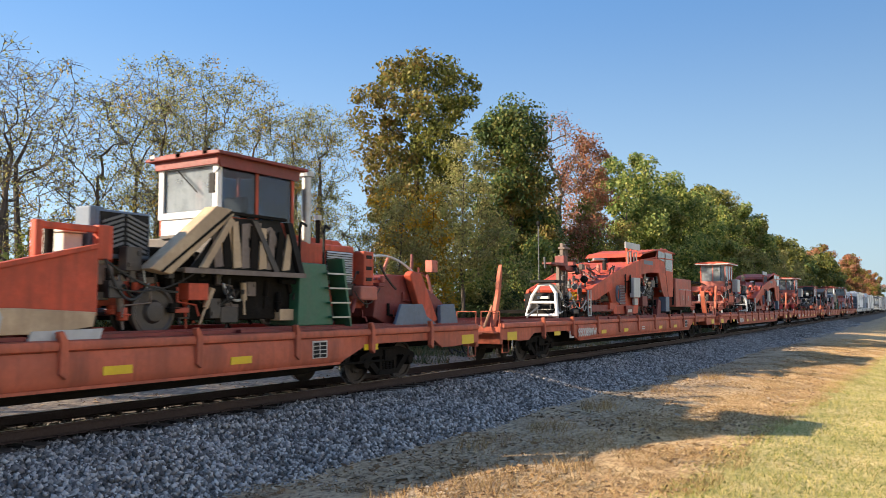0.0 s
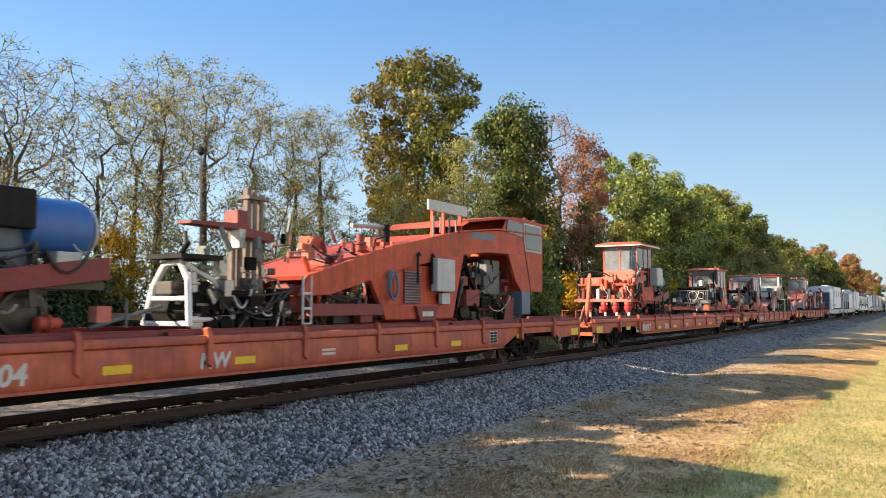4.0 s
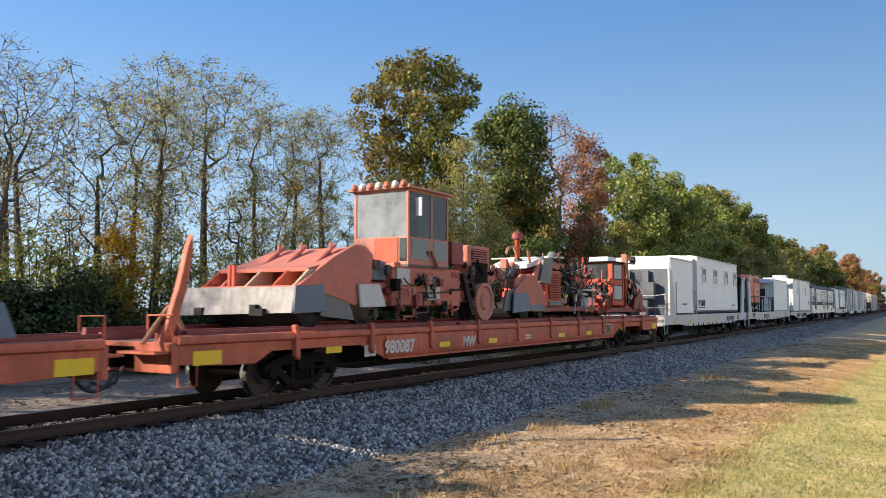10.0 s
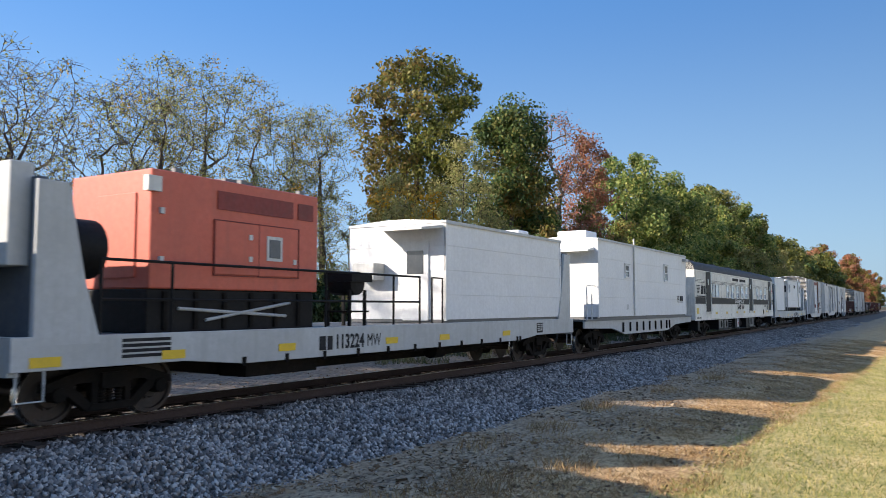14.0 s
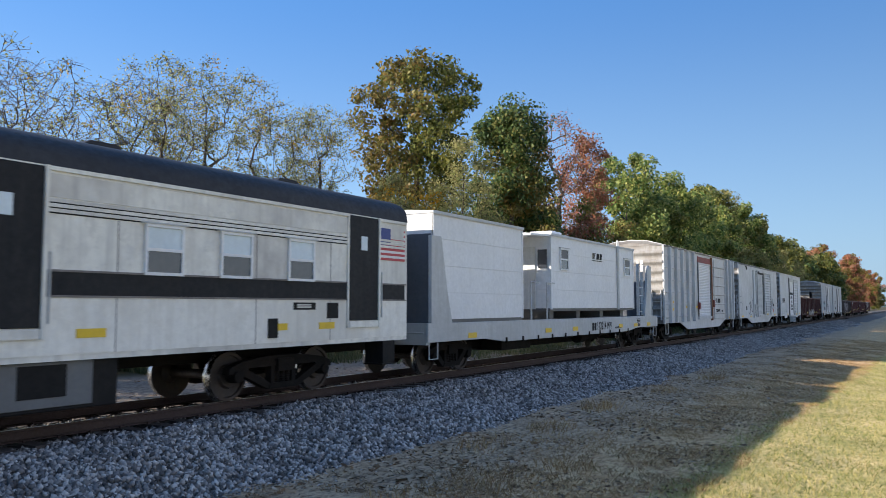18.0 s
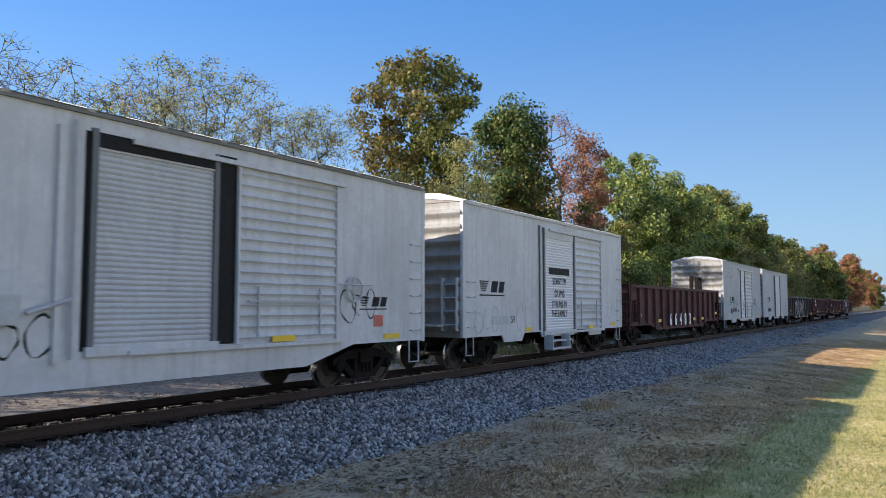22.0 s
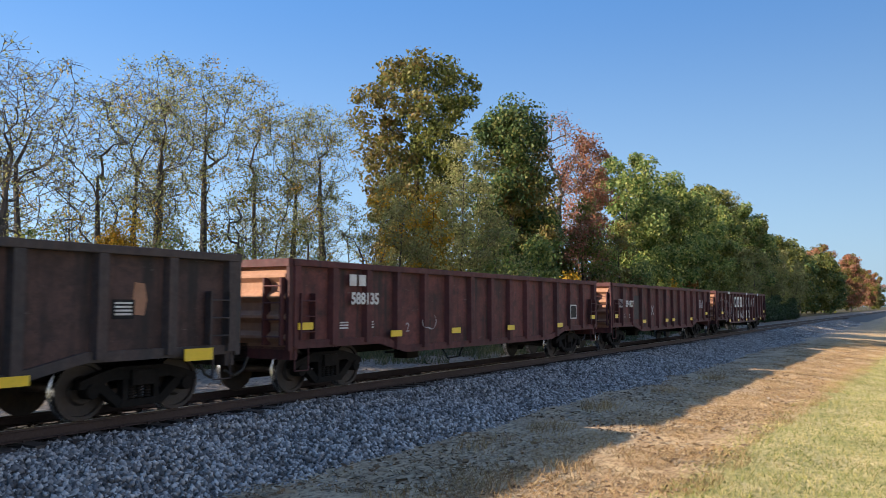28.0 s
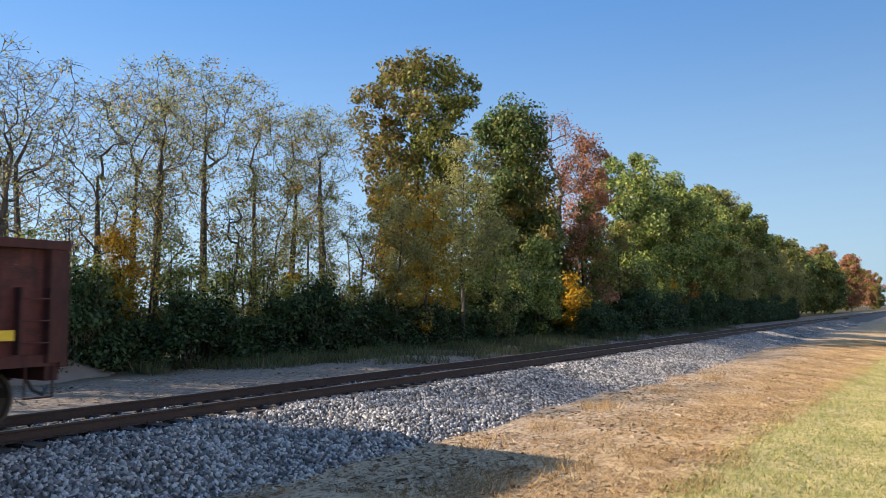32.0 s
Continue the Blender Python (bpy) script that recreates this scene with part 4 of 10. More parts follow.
for i in range(16):
    x = 300 + i * 23 + rng.uniform(-6, 6)
    copy_thing(far_trees[(1, 1, 0)[i % 3]], pose(x, 14 + rng.uniform(-2, 8), ground_z(x, 15), 0, 0, rng.uniform(0, 360)))


# ---- understorey ----
def shrub(seed, width, height, clumps, per, size, mat, open_top=0.0):
    """A thicket: crowded stems and uneven clumps of leaves from the ground up."""
    rng = random.Random(seed)
    g = np.random.default_rng(seed)
    centres = []
    for i in range(clumps):
        f = rng.random() ** 0.8
        w = width / 2 * (1.0 - 0.55 * f ** 2)
        centres.append((rng.uniform(-w, w), rng.uniform(-0.9, 0.9) * (1.0 - 0.5 * f), 0.2 + f * height * rng.uniform(0.75, 1.0)))
    s = Solid()
    for a, b, c in centres:
        if c > height * 0.35:
            s.path([(a * 0.5, b * 0.5, -0.1), (a * 0.75, b * 0.8, c * 0.5), (a, b, c + 0.2)], 0.013, 4)
    return s.mesh("stems", BARK), clump_leaves(g, np.array(centres), per, 0.5, 0.75, size, mat)


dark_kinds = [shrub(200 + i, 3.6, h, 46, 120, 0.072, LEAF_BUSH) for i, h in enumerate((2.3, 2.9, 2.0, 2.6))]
pale_kinds = [shrub(220 + i, 3.4, h, 52, 70, 0.066, m) for i, (h, m) in enumerate(((4.6, LEAF_HEDGE), (3.8, LEAF_HEDGE), (5.3, LEAF_HEDGE)))]
rng = random.Random(9)
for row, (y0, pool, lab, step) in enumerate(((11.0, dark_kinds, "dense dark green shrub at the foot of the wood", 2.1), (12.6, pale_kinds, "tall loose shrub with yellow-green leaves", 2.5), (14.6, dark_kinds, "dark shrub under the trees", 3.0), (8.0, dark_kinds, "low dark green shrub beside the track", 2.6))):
    x = 7.0 + row if row < 3 else 52.0
    while x < 150:
        stems, mass = pool[rng.randrange(len(pool))]
        y = y0 + rng.uniform(-0.5, 0.5)
        ob = thing("shrub", lab, "shrub", (x, y, ground_z(x, y)), group="understorey along the track")
        ob.rotation_euler.z = rng.choice((0, math.pi)) + rng.uniform(-0.3, 0.3)
        k = rng.uniform(0.8, 1.15) * (1.0 if x < 60 else 1.2)
        ob.scale = (k * 1.1, k, k * rng.uniform(0.85, 1.1))
        part("stem", stems, BARK, ob)
        part("foliage", mass, LEAF_BUSH, ob)
        x += rng.uniform(0.8, 1.15) * step * (1.0 if x < 60 else 1.5)


# ---- running gear shared by all rail cars ----
def wheelset_mesh(radius):
    s = Solid()
    rings = [(0.09, -0.98), (0.09, -0.86), (radius * 0.42, -0.855), (radius * 0.50, -0.80), (radius * 0.84, -0.80), (radius * 0.86, -0.845), (radius * 0.985, -0.845),
             (radius, -0.83), (radius, -0.735), (radius + 0.026, -0.722), (radius + 0.026, -0.70), (radius * 0.80, -0.70), (radius * 0.45, -0.74), (radius * 0.3, -0.68), (0.085, -0.66), (0.075, 0.0)]
    rings += [(r, -d) for r, d in reversed(rings[:-1])]
    s.lathe(rings, (0, 0, 0), "y", 26)
    # cast lugs on the outer plate make the turning visible
    for side in (-1, 1):
        for k in range(3):
            a = k * 2.094
            s.tube((math.cos(a) * 0.2, side * 0.80, math.sin(a) * 0.2), (math.cos(a) * 0.2, side * 0.835, math.sin(a) * 0.2), 0.035, n=6)
    m = s.mesh("wheelset", WHEEL)
    m.materials.append(RIM)
    for p in m.polygons:
        zs = [m.vertices[i].co for i in p.vertices]
        if all(abs(math.hypot(c.x, c.z) - radius) < 0.03 for c in zs):
            p.material_index = 1
    m.polygons.foreach_set("use_smooth", [True] * len(m.polygons))
    m.set_sharp_from_angle(angle=radians(35))
    return m


WHEELSETS = {r: wheelset_mesh(r) for r in (0.42, 0.4572)}


def side_frame_mesh(wb):
    h = wb / 2
    s = Solid()
    s.prism([(-h - 0.22, 0.50), (-h - 0.20, 0.62), (-h + 0.1, 0.72), (-0.45, 0.80), (0.45, 0.80), (h - 0.1, 0.72), (h + 0.20, 0.62), (h + 0.22, 0.50), (h - 0.16, 0.52), (h - 0.3, 0.60), (-h + 0.3, 0.60), (-h + 0.16, 0.52)], -0.09, 0.09)
    for k in (-1, 1):
        s.prism([(k * (h - 0.16), 0.62), (k * (h - 0.06), 0.50), (k * 0.42, 0.17), (k * 0.30, 0.25)], -0.08, 0.08)
        s.box(min(k * 0.24, k * 0.34), max(k * 0.24, k * 0.34), -0.08, 0.08, 0.24, 0.64)
        s.lathe([(0.05, -0.14), (0.11, -0.13), (0.12, -0.05), (0.12, 0.1)], (k * h, 0, 0.457), "y", 12)
    s.prism([(-0.42, 0.17), (0.42, 0.17), (0.34, 0.28), (-0.34, 0.28)], -0.10, 0.10)
    return s.mesh("side_frame", STEEL_DARK)


def spring_mesh():
    rings = [(0.045, 0.28)]
    for k in range(5):
        rings += [(0.066, 0.30 + k * 0.045), (0.05, 0.322 + k * 0.045)]
    return Solid().lathe(rings + [(0.045, 0.53)], (0, 0, 0), "z", 8).mesh("spring", STEEL_DARK)


FRAMES = {wb: side_frame_mesh(wb) for wb in (1.78, 2.44)}
SPRING = spring_mesh()
BOLSTER = Solid().box(-0.22, 0.22, -1.15, 1.15, 0.50, 0.74).box(-0.5, 0.5, -0.35, 0.35, 0.56, 0.72).box(-0.9, 0.9, -0.6, -0.52, 0.42, 0.5).box(-0.9, 0.9, 0.52, 0.6, 0.42, 0.5).mesh("bogie", STEEL_DARK)


def bogie(car, x, wb=1.78, radius=0.4572):
    b = part("bogie", BOLSTER, STEEL_DARK, car, at=(x, 0, 0))
    for side in (-1, 1):
        part("side_frame", FRAMES[wb], STEEL_DARK, b, at=(0, side * 1.0, 0))
        for sx in (-0.15, 0.0, 0.15):
            part("spring", SPRING, STEEL_DARK, b, at=(sx, side * 1.02, 0))
    for k in (-1, 1):
        w = part("wheelset", WHEELSETS[radius], WHEEL, b, "steel wheels with shiny treads on one axle", at=(k * wb / 2, 0, radius))
        WHEELS.append((w, car.location.x + x, radius))
    return b


def coupler_mesh():
    s = Solid().box(-0.05, 0.5, -0.07, 0.07, 0.80, 0.95).prism([(-0.42, -0.15), (-0.18, -0.2), (0.0, -0.09), (0.0, 0.09), (-0.18, 0.17), (-0.3, 0.05), (-0.42, 0.12)], 0.74, 1.0, "z")
    return s.mesh("coupler", STEEL_DARK)


COUPLER = coupler_mesh()


def couplers(car, length):
    part("coupler", COUPLER, STEEL_DARK, car)
    c = part("coupler", COUPLER, STEEL_DARK, car, at=(length, 0, 0))
    c.rotation_euler.z = math.pi
    for x, d in ((-0.1, -1), (length + 0.1, 1)):
        h = Solid().path([(x, -0.45, 0.75), (x + d * 0.15, -0.45, 0.5), (x + d * 0.33, -0.42, 0.42), (x + d * 0.48, -0.3, 0.52)], 0.028)
        part("air_hose", h, RUBBER, car)


def reflector(car, x, z, y=-1.5, w=0.46, h=0.115):
    part("reflector", Solid().box(x - w / 2, x + w / 2, y - 0.008, y + 0.004, z - h / 2, z + h / 2), YELLOW, car)


def ladder(car, x, y, z0, z1, rungs, width=0.42, mat=WHITE_DIRTY, out=0.10, along="x", name="ladder"):
    """A ladder on a side (along x) or on an end (along y): two stiles, and each rung on them."""
    s = Solid()
    if along == "x":
        s.box(x - 0.03, x + 0.01, y - out - 0.01, y, z0, z1).box(x + width - 0.01, x + width + 0.03, y - out - 0.01, y, z0, z1)
    else:
        s.box(x - out, x, y - 0.03, y + 0.01, z0, z1).box(x - out, x, y + width - 0.01, y + width + 0.03, z0, z1)
    stiles = part(name, s, mat, car)
    for k in range(rungs):
        z = z0 + (z1 - z0) * (k + 0.5) / rungs
        if along == "x":
            rung = [(x, y, z), (x, y - out, z), (x + width, y - out, z), (x + width, y, z)]
        else:
            rung = [(x, y, z), (x - out, y, z), (x - out, y + width, z), (x, y + width, z)]
        part("rung", Solid().path(rung, 0.014, 5), mat, stiles)
    return stiles


def stirrup(car, x, mat, y=-1.5, top=0.95, low=0.5, w=0.4):
    part("step", Solid().path([(x, y, top), (x, y, low), (x + w, y, low), (x + w, y, top)], 0.018, 5), mat, car)


def number(car, text, x, z, size, mat, y, width=1.0, slant=0.0, bold=0.0):
    return words(text, size, mat, car, (x, y, z), "lettering", slant, width, bold=bold)


def bars(car, x, z, w, h, mat, y, count=1, gap=0.5):
    """Plain painted bars where small writing cannot be read or stands for a name."""
    for i in range(count):
        part("painted_mark", Solid().box(x, x + w, y - 0.004, y + 0.002, z - i * h * (1 + gap) - h, z - i * h * (1 + gap)), mat, car)


def emblem(car, x, z, w, mat, y):
    """A plain emblem: slanted stripes, two slanted blocks and a line under them."""
    h = w * 0.21
    whole = part("emblem", Solid().box(x, x + w, y - 0.004, y + 0.002, z - h * 1.32, z - h * 1.2), mat, car, "striped emblem in plain shapes")
    for k in range(6):
        z1 = z - k * h / 6
        part("stripe", Solid().prism([(x + k * 0.012 * w, z1), (x + w * 0.36 - k * 0.022 * w, z1), (x + w * 0.34 - k * 0.022 * w, z1 - h / 10), (x + 0.005 * w + k * 0.012 * w, z1 - h / 10)], y - 0.004, y + 0.002), mat, whole)
    for a, b in ((0.43, 0.70), (0.74, 0.97)):
        part("block", Solid().prism([(x + (a + 0.06) * w, z), (x + (b + 0.04) * w, z), (x + (b - 0.02) * w, z - h), (x + a * w, z - h)], y - 0.004, y + 0.002), mat, whole)


def scrawl(car, seed, x, z, w, h, mat, y, loops=4, r=0.018):
    """Spray-painted loops on a car side."""
    rng = random.Random(seed)
    for k in range(loops):
        cx, cz = x + w * (k + 0.5) / loops, z + h * rng.uniform(0.35, 0.65)
        rx, rz = w / loops * rng.uniform(0.35, 0.75), h * rng.uniform(0.28, 0.5)
        a0, turn = rng.uniform(0, 6.28), rng.uniform(3.2, 6.6)
        pts = [(cx + rx * math.cos(a0 + turn * i / 14), y - 0.002, cz + rz * math.sin(a0 + turn * i / 14) * (1 + 0.2 * math.sin(i * 0.9 + k))) for i in range(15)]
        ring = []
        for i, p in enumerate(pts):
            a, b = Vector(pts[max(0, i - 1)]), Vector(pts[min(14, i + 1)])
            d = b - a
            n = Vector((-d.z, 0, d.x)).normalized() * r * (0.7 + 0.5 * math.sin(i * 1.3))
            ring.append(((p[0] + n.x, y - 0.0035, p[2] + n.z), (p[0] - n.x, y - 0.0035, p[2] - n.z), (p[0] + n.x, y + 0.001, p[2] + n.z), (p[0] - n.x, y + 0.001, p[2] - n.z)))
        verts = [v for quad in ring for v in quad]
        faces = []
        for i in range(14):
            a, b = i * 4, i * 4 + 4
            faces += [(a, b, b + 1, a + 1), (a + 2, a + 3, b + 3, b + 2), (a, a + 2, b + 2, b), (a + 1, b + 1, b + 3, a + 3)]
        part("graffiti_stroke", Solid().add(verts, faces), mat, car)


# ---- orange machine-carrying flat cars ----
def flat_car(q, end, mark="", slanted_left=True, slanted_right=False, mw=10.0):
    L = end - q
    car = thing("flat_car", "long faded orange flat car with rails on its deck", "flat car", (q, 0, 0), "orange flat cars", moves=True)
    low = [(0, 1.16), (L, 1.16), (L, 0.80), (L - 1.3, 0.72), (L - 1.9, 0.72), (L - 2.3, 0.92), (L - 5.0, 0.92), (L - 6.0, 0.57), (6.0, 0.57), (5.0, 0.92), (2.3, 0.92), (1.9, 0.72), (1.3, 0.72), (0, 0.80)]
    for y0, y1 in ((-1.50, -1.42), (1.42, 1.50)):
        sill = part("side_sill", Solid().prism(low, y0, y1), ORANGE_DULL, car, "faded orange side sill with rub marks", bevel=0.012)
        side = -1 if y0 < 0 else 1
        part("sill_cap", Solid().prism([(side * 1.50, 1.10), (side * 1.56, 1.13), (side * 1.575, 1.19), (side * 1.55, 1.25), (side * 1.47, 1.27), (side * 1.38, 1.24), (side * 1.38, 1.10)], 0.1, L - 0.1, "x"), ORANGE_DULL, sill, smooth=True)
        part("sill_face", Solid().prism([(side * 1.49, 0.585), (side * 1.525, 0.62), (side * 1.548, 0.72), (side * 1.556, 0.86), (side * 1.548, 1.0), (side * 1.52, 1.10), (side * 1.49, 1.11)], 5.9, L - 5.9, "x"), ORANGE_DULL, sill, "rounded orange beam face", smooth=True)
        part("sill_foot", Solid().box(6.0, L - 6.0, min(side * 1.36, side * 1.53), max(side * 1.36, side * 1.53), 0.555, 0.60), ORANGE_DULL, sill)
    part("deck", Solid().box(0.02, L - 0.02, -1.42, 1.42, 1.08, 1.14), DECK, car, "worn dark deck plates")
    part("centre_sill", Solid().prism([(0, 1.08), (L, 1.08), (L, 0.72), (L - 3, 0.72), (L - 6, 0.32), (6, 0.32), (3, 0.72), (0, 0.72)], -0.6, 0.6), STEEL_DARK, car, "dark deep centre sill")
    part("brake_pipe", Solid().tube((3.5, -1.1, 0.5), (L - 3.5, -1.1, 0.5), 0.03, n=6), STEEL_DARK, car)
    for x in spread((7.5, L - 7.0, 2.2)):
        part("cross_bearer", Solid().prism([(-1.4, 1.08), (1.4, 1.08), (1.4, 0.85), (0.45, 0.45), (-0.45, 0.45), (-1.4, 0.85)], x - 0.06, x + 0.06, "x"), STEEL_DARK, car)
    for y in (-0.7535, 0.7535):
        part("deck_rail", Solid().box(0.3, L - 0.3, y - 0.065, y + 0.065, 1.14, 1.17).box(0.3, L - 0.3, y - 0.03, y + 0.03, 1.17, 1.29), RED_DARK, car, "dark red rail for carried machines")
    for y in (-1.22, 1.22):
        part("guard_strip", Solid().box(0.3, L - 0.3, y - 0.05, y + 0.05, 1.14, 1.36), RED_DARK, car)
    for x in spread((2.9, L - 2.0, 2.42))[:-1]:
        b = Solid().prism([(x - 0.06, 0.80), (x + 0.04, 0.72), (x + 0.07, 0.80), (x + 0.07, 1.24), (x - 0.02, 1.40), (x - 0.09, 1.38), (x - 0.05, 1.24)], -1.61, -1.50)
        part("tie_down_bracket", b, ORANGE_DULL, car, bevel=0.01)
        part("tie_down_bracket", Solid().box(x - 0.05, x + 0.05, 1.50, 1.58, 0.66, 1.34), ORANGE_DULL, car)
    for x in (0.75, 4.1, 8.4, 11.0, 15.9, 18.4, 22.3, 26.6):
        if x < L:
            z = 0.86 if 1.9 < x < 5.2 or L - 5.2 < x < L - 1.9 else 0.80
            reflector(car, x, z + (0.08 if x < 2 or x > L - 2 else 0), -1.558 if 6 < x < L - 6 else -1.502, 0.5 if 2 < x < L - 2 else 0.62, 0.13 if 2 < x < L - 2 else 0.24)
    for x, d in ((0, 1), (L, -1)):
        s = Solid().box(min(x, x + d * 0.12), max(x, x + d * 0.12), -1.5, 1.5, 0.66, 1.16)
        part("end_sill", s, ORANGE_DULL, car, bevel=0.015)
        part("crossover_step", Solid().box(min(x - d * 0.30, x), max(x - d * 0.30, x), -1.45, -0.55, 0.98, 1.02), ORANGE_DULL, car)
        part("grab_rail", Solid().path([(x + d * 0.05, -1.45, 1.16), (x + d * 0.05, -1.45, 1.6), (x + d * 0.05, -0.85, 1.6), (x + d * 0.05, -0.85, 1.16)], 0.02, 5), ORANGE_DULL, car)
    stirrup(car, 0.15, ORANGE_DULL, -1.48, 0.8, 0.42)
    stirrup(car, L - 0.55, ORANGE_DULL, -1.48, 0.8, 0.42)
    if slanted_left:
        part("raised_ramp", Solid().prism([(0.0, 1.14), (0.2, 1.14), (0.50, 2.05), (0.62, 2.7), (0.6, 2.98), (0.50, 2.75), (0.34, 2.1)], -1.26, -1.14), ORANGE_DULL, car, "narrow orange ramp plate raised on end", bevel=0.015)
        part("ramp_brace", Solid().tube((-0.25, -1.1, 1.14), (0.26, -1.1, 1.75), 0.04).tube((0.7, -1.1, 1.14), (0.32, -1.1, 1.75), 0.04), RUST, car)
    if slanted_right:
        part("raised_ramp", Solid().prism([(L - 0.9, 1.14), (L - 0.7, 1.14), (L - 1.25, 2.3), (L - 1.36, 2.62), (L - 1.46, 2.6), (L - 1.42, 2.3)], -1.28, -1.05), ORANGE_DULL, car, "narrow orange ramp plate raised on end", bevel=0.015)
    yl = -1.504
    yf = -1.558
    for k in range(3):
        part("rub_strip", Solid().box(0.4 + k * L / 3, 0.2 + (k + 1) * L / 3, -1.40, -1.30, 1.27, 1.33), RED_DARK, car, "dark red edge strip")
    bars(car, 5.14, 0.90, 0.20, 0.24, MARK_WHITE, yl)
    bars(car, 5.38, 0.90, 0.17, 0.24, MARK_WHITE, yl)
    if mark:
        number(car, mark, 6.4, 0.82, 0.40, MARK_WHITE, yf, 1.0, 0.12, 0.012)
    number(car, "MW", mw, 0.82, 0.36, MARK_WHITE, yf, 1.0, 0.12, 0.012)
    bars(car, 13.1, 0.90, 0.42, 0.05, MARK_WHITE, yf, 2, 0.6)
    part("data_panel", Solid().box(L - 6.9, L - 6.45, -1.561, -1.553, 0.72, 1.06), MARK_WHITE, car)
    for i in range(2):
        bars(car, L - 6.87 + i * 0.21, 1.03, 0.18, 0.062, BLACK_PAINT, -1.562, 4, 0.25)
    bogie(car, 3.65)
    bogie(car, L - 3.65)
    couplers(car, L)
    hose = Solid().hose((L - 0.4, -1.2, 0.75), (L + 0.5, -1.0, 0.72), 0.28, 0.03)
    part("brake_hose", hose, RUBBER, car)
    part("brake_cylinder", Solid().lathe([(0.05, -0.3), (0.2, -0.28), (0.2, 0.25), (0.06, 0.3)], (L * 0.4, -0.7, 0.62), "x", 14), STEEL_DARK, car)
    return car


FLATS = [(-8.25, 18.95, "", False, False, 10.0), (20.25, 47.4, "980089", True, True, 7.3), (48.65, 75.8, "980004", True, False, 10.3), (77.0, 103.95, "980037", True, False, 9.6), (105.2, 132.35, "980082", True, False, 7.3), (133.5, 160.6, "980087", True, False, 9.65)]
for a, b, mark, sl, sr, mw in FLATS:
    flat_car(a, b, mark, sl, sr, mw)


# ---- gondola cars ----
def gondola(q, end, mat, label, posts, zt=2.66, mark="", mark_at=2.2, mark_z=1.9, refl=(), refl_z=1.04):
    L = end - q
    car = thing("gondola_car", label, "gondola car", (q, 0, 0), "open gondola cars", moves=True)
    low = [(0, 0.92), (2.9, 0.92), (4.0, 0.68), (L - 4.0, 0.68), (L - 2.9, 0.92), (L, 0.92)]
    for side in (-1, 1):
        sheet_ = Solid().prism(low + [(L, zt - 0.04), (0, zt - 0.04)], side * 1.40 - 0.012, side * 1.40 + 0.012)
        body = part("side_wall", sheet_, {GOND: GOND_SIDE, GOND_RED: GOND_RED_SIDE}.get(mat, GOND_BLACK_SIDE), car)
        part("top_chord", Solid().box(0, L, min(side * 1.36, side * 1.54), max(side * 1.36, side * 1.54), zt - 0.13, zt), mat, body, bevel=0.012)
        part("side_sill", Solid().prism([(p[0], p[1]) for p in low] + [(p[0], p[1] + 0.16) for p in reversed(low)], min(side * 1.41, side * 1.47), max(side * 1.41, side * 1.47)), mat, body)
        for k in range(posts):
            x = 0.12 + (L - 0.24) * k / (posts - 1)
            zb = 0.92 if x < 3.2 or x > L - 3.2 else 0.72
            w = 0.085
            a, b = side * 1.41, side * 1.53
            p = Solid().prism([(x - w * 1.5, a), (x - w, b), (x + w, b), (x + w * 1.5, a)], zb + 0.05, zt - 0.12, "z")
            part("side_post", p, mat, body)
    part("floor", Solid().box(0.1, L - 0.1, -1.4, 1.4, 1.02, 1.08), STEEL_DARK, car)
    part("centre_sill", Solid().box(0, L, -0.33, 0.33, 0.66, 1.02), STEEL_DARK, car)
    for x, d in ((0, -1), (L, 1)):
        pts = [(x, 0.90)]
        for k in range(4):
            z0 = 0.98 + k * (zt - 1.08) / 4
            st = (zt - 1.08) / 4
            pts += [(x, z0 + 0.05), (x + d * 0.11, z0 + 0.14), (x + d * 0.11, z0 + st * 0.5), (x, z0 + st * 0.72)]
        pts += [(x, zt), (x - d * 0.03, zt), (x - d * 0.03, 0.90)]
        part("end_wall", Solid().prism(pts, -1.40, 1.40), RUST if mat is not GOND_BLACK else mat, car, "ribbed rusty end wall" if mat is not GOND_BLACK else "", bevel=0.01)
        part("top_chord", Solid().box(min(x - d * 0.04, x + d * 0.12), max(x - d * 0.04, x + d * 0.12), -1.5, 1.5, zt - 0.14, zt + 0.01), mat, car)
        part("end_sill", Solid().box(min(x, x - d * 0.2), max(x, x - d * 0.2), -1.45, 1.45, 0.72, 0.96), mat, car)
        for sy in (-1.5, 1.42):
            part("corner_post", Solid().box(min(x - d * 0.02, x + d * 0.1), max(x - d * 0.02, x + d * 0.1), sy, sy + 0.08, 0.9, zt), mat, car)
    ladder(car, 0.2, -1.43, 1.1, 2.0, 3, 0.4, mat, 0.13)
    ladder(car, L - 0.62, -1.43, 1.1, 2.0, 3, 0.4, mat, 0.13)
    ladder(car, 0.0, -1.35, 1.0, 2.3, 4, 0.42, mat, 0.2, "y", "end_ladder")
    part("brake_wheel", Solid().path([(-0.2, 0.45 + 0.27 * math.cos(k * 0.3927), 1.95 + 0.27 * math.sin(k * 0.3927)) for k in range(17)], 0.022, 6).box(-0.2, -0.17, 0.43, 0.47, 1.68, 2.22).box(-0.2, -0.17, 0.18, 0.72, 1.93, 1.97).tube((-0.2, 0.45, 1.95), (0, 0.45, 1.95), 0.03), STEEL_DARK, car)
    stirrup(car, 0.1, mat, -1.48, 0.94, 0.5)
    stirrup(car, L - 0.5, mat, -1.48, 0.94, 0.5)
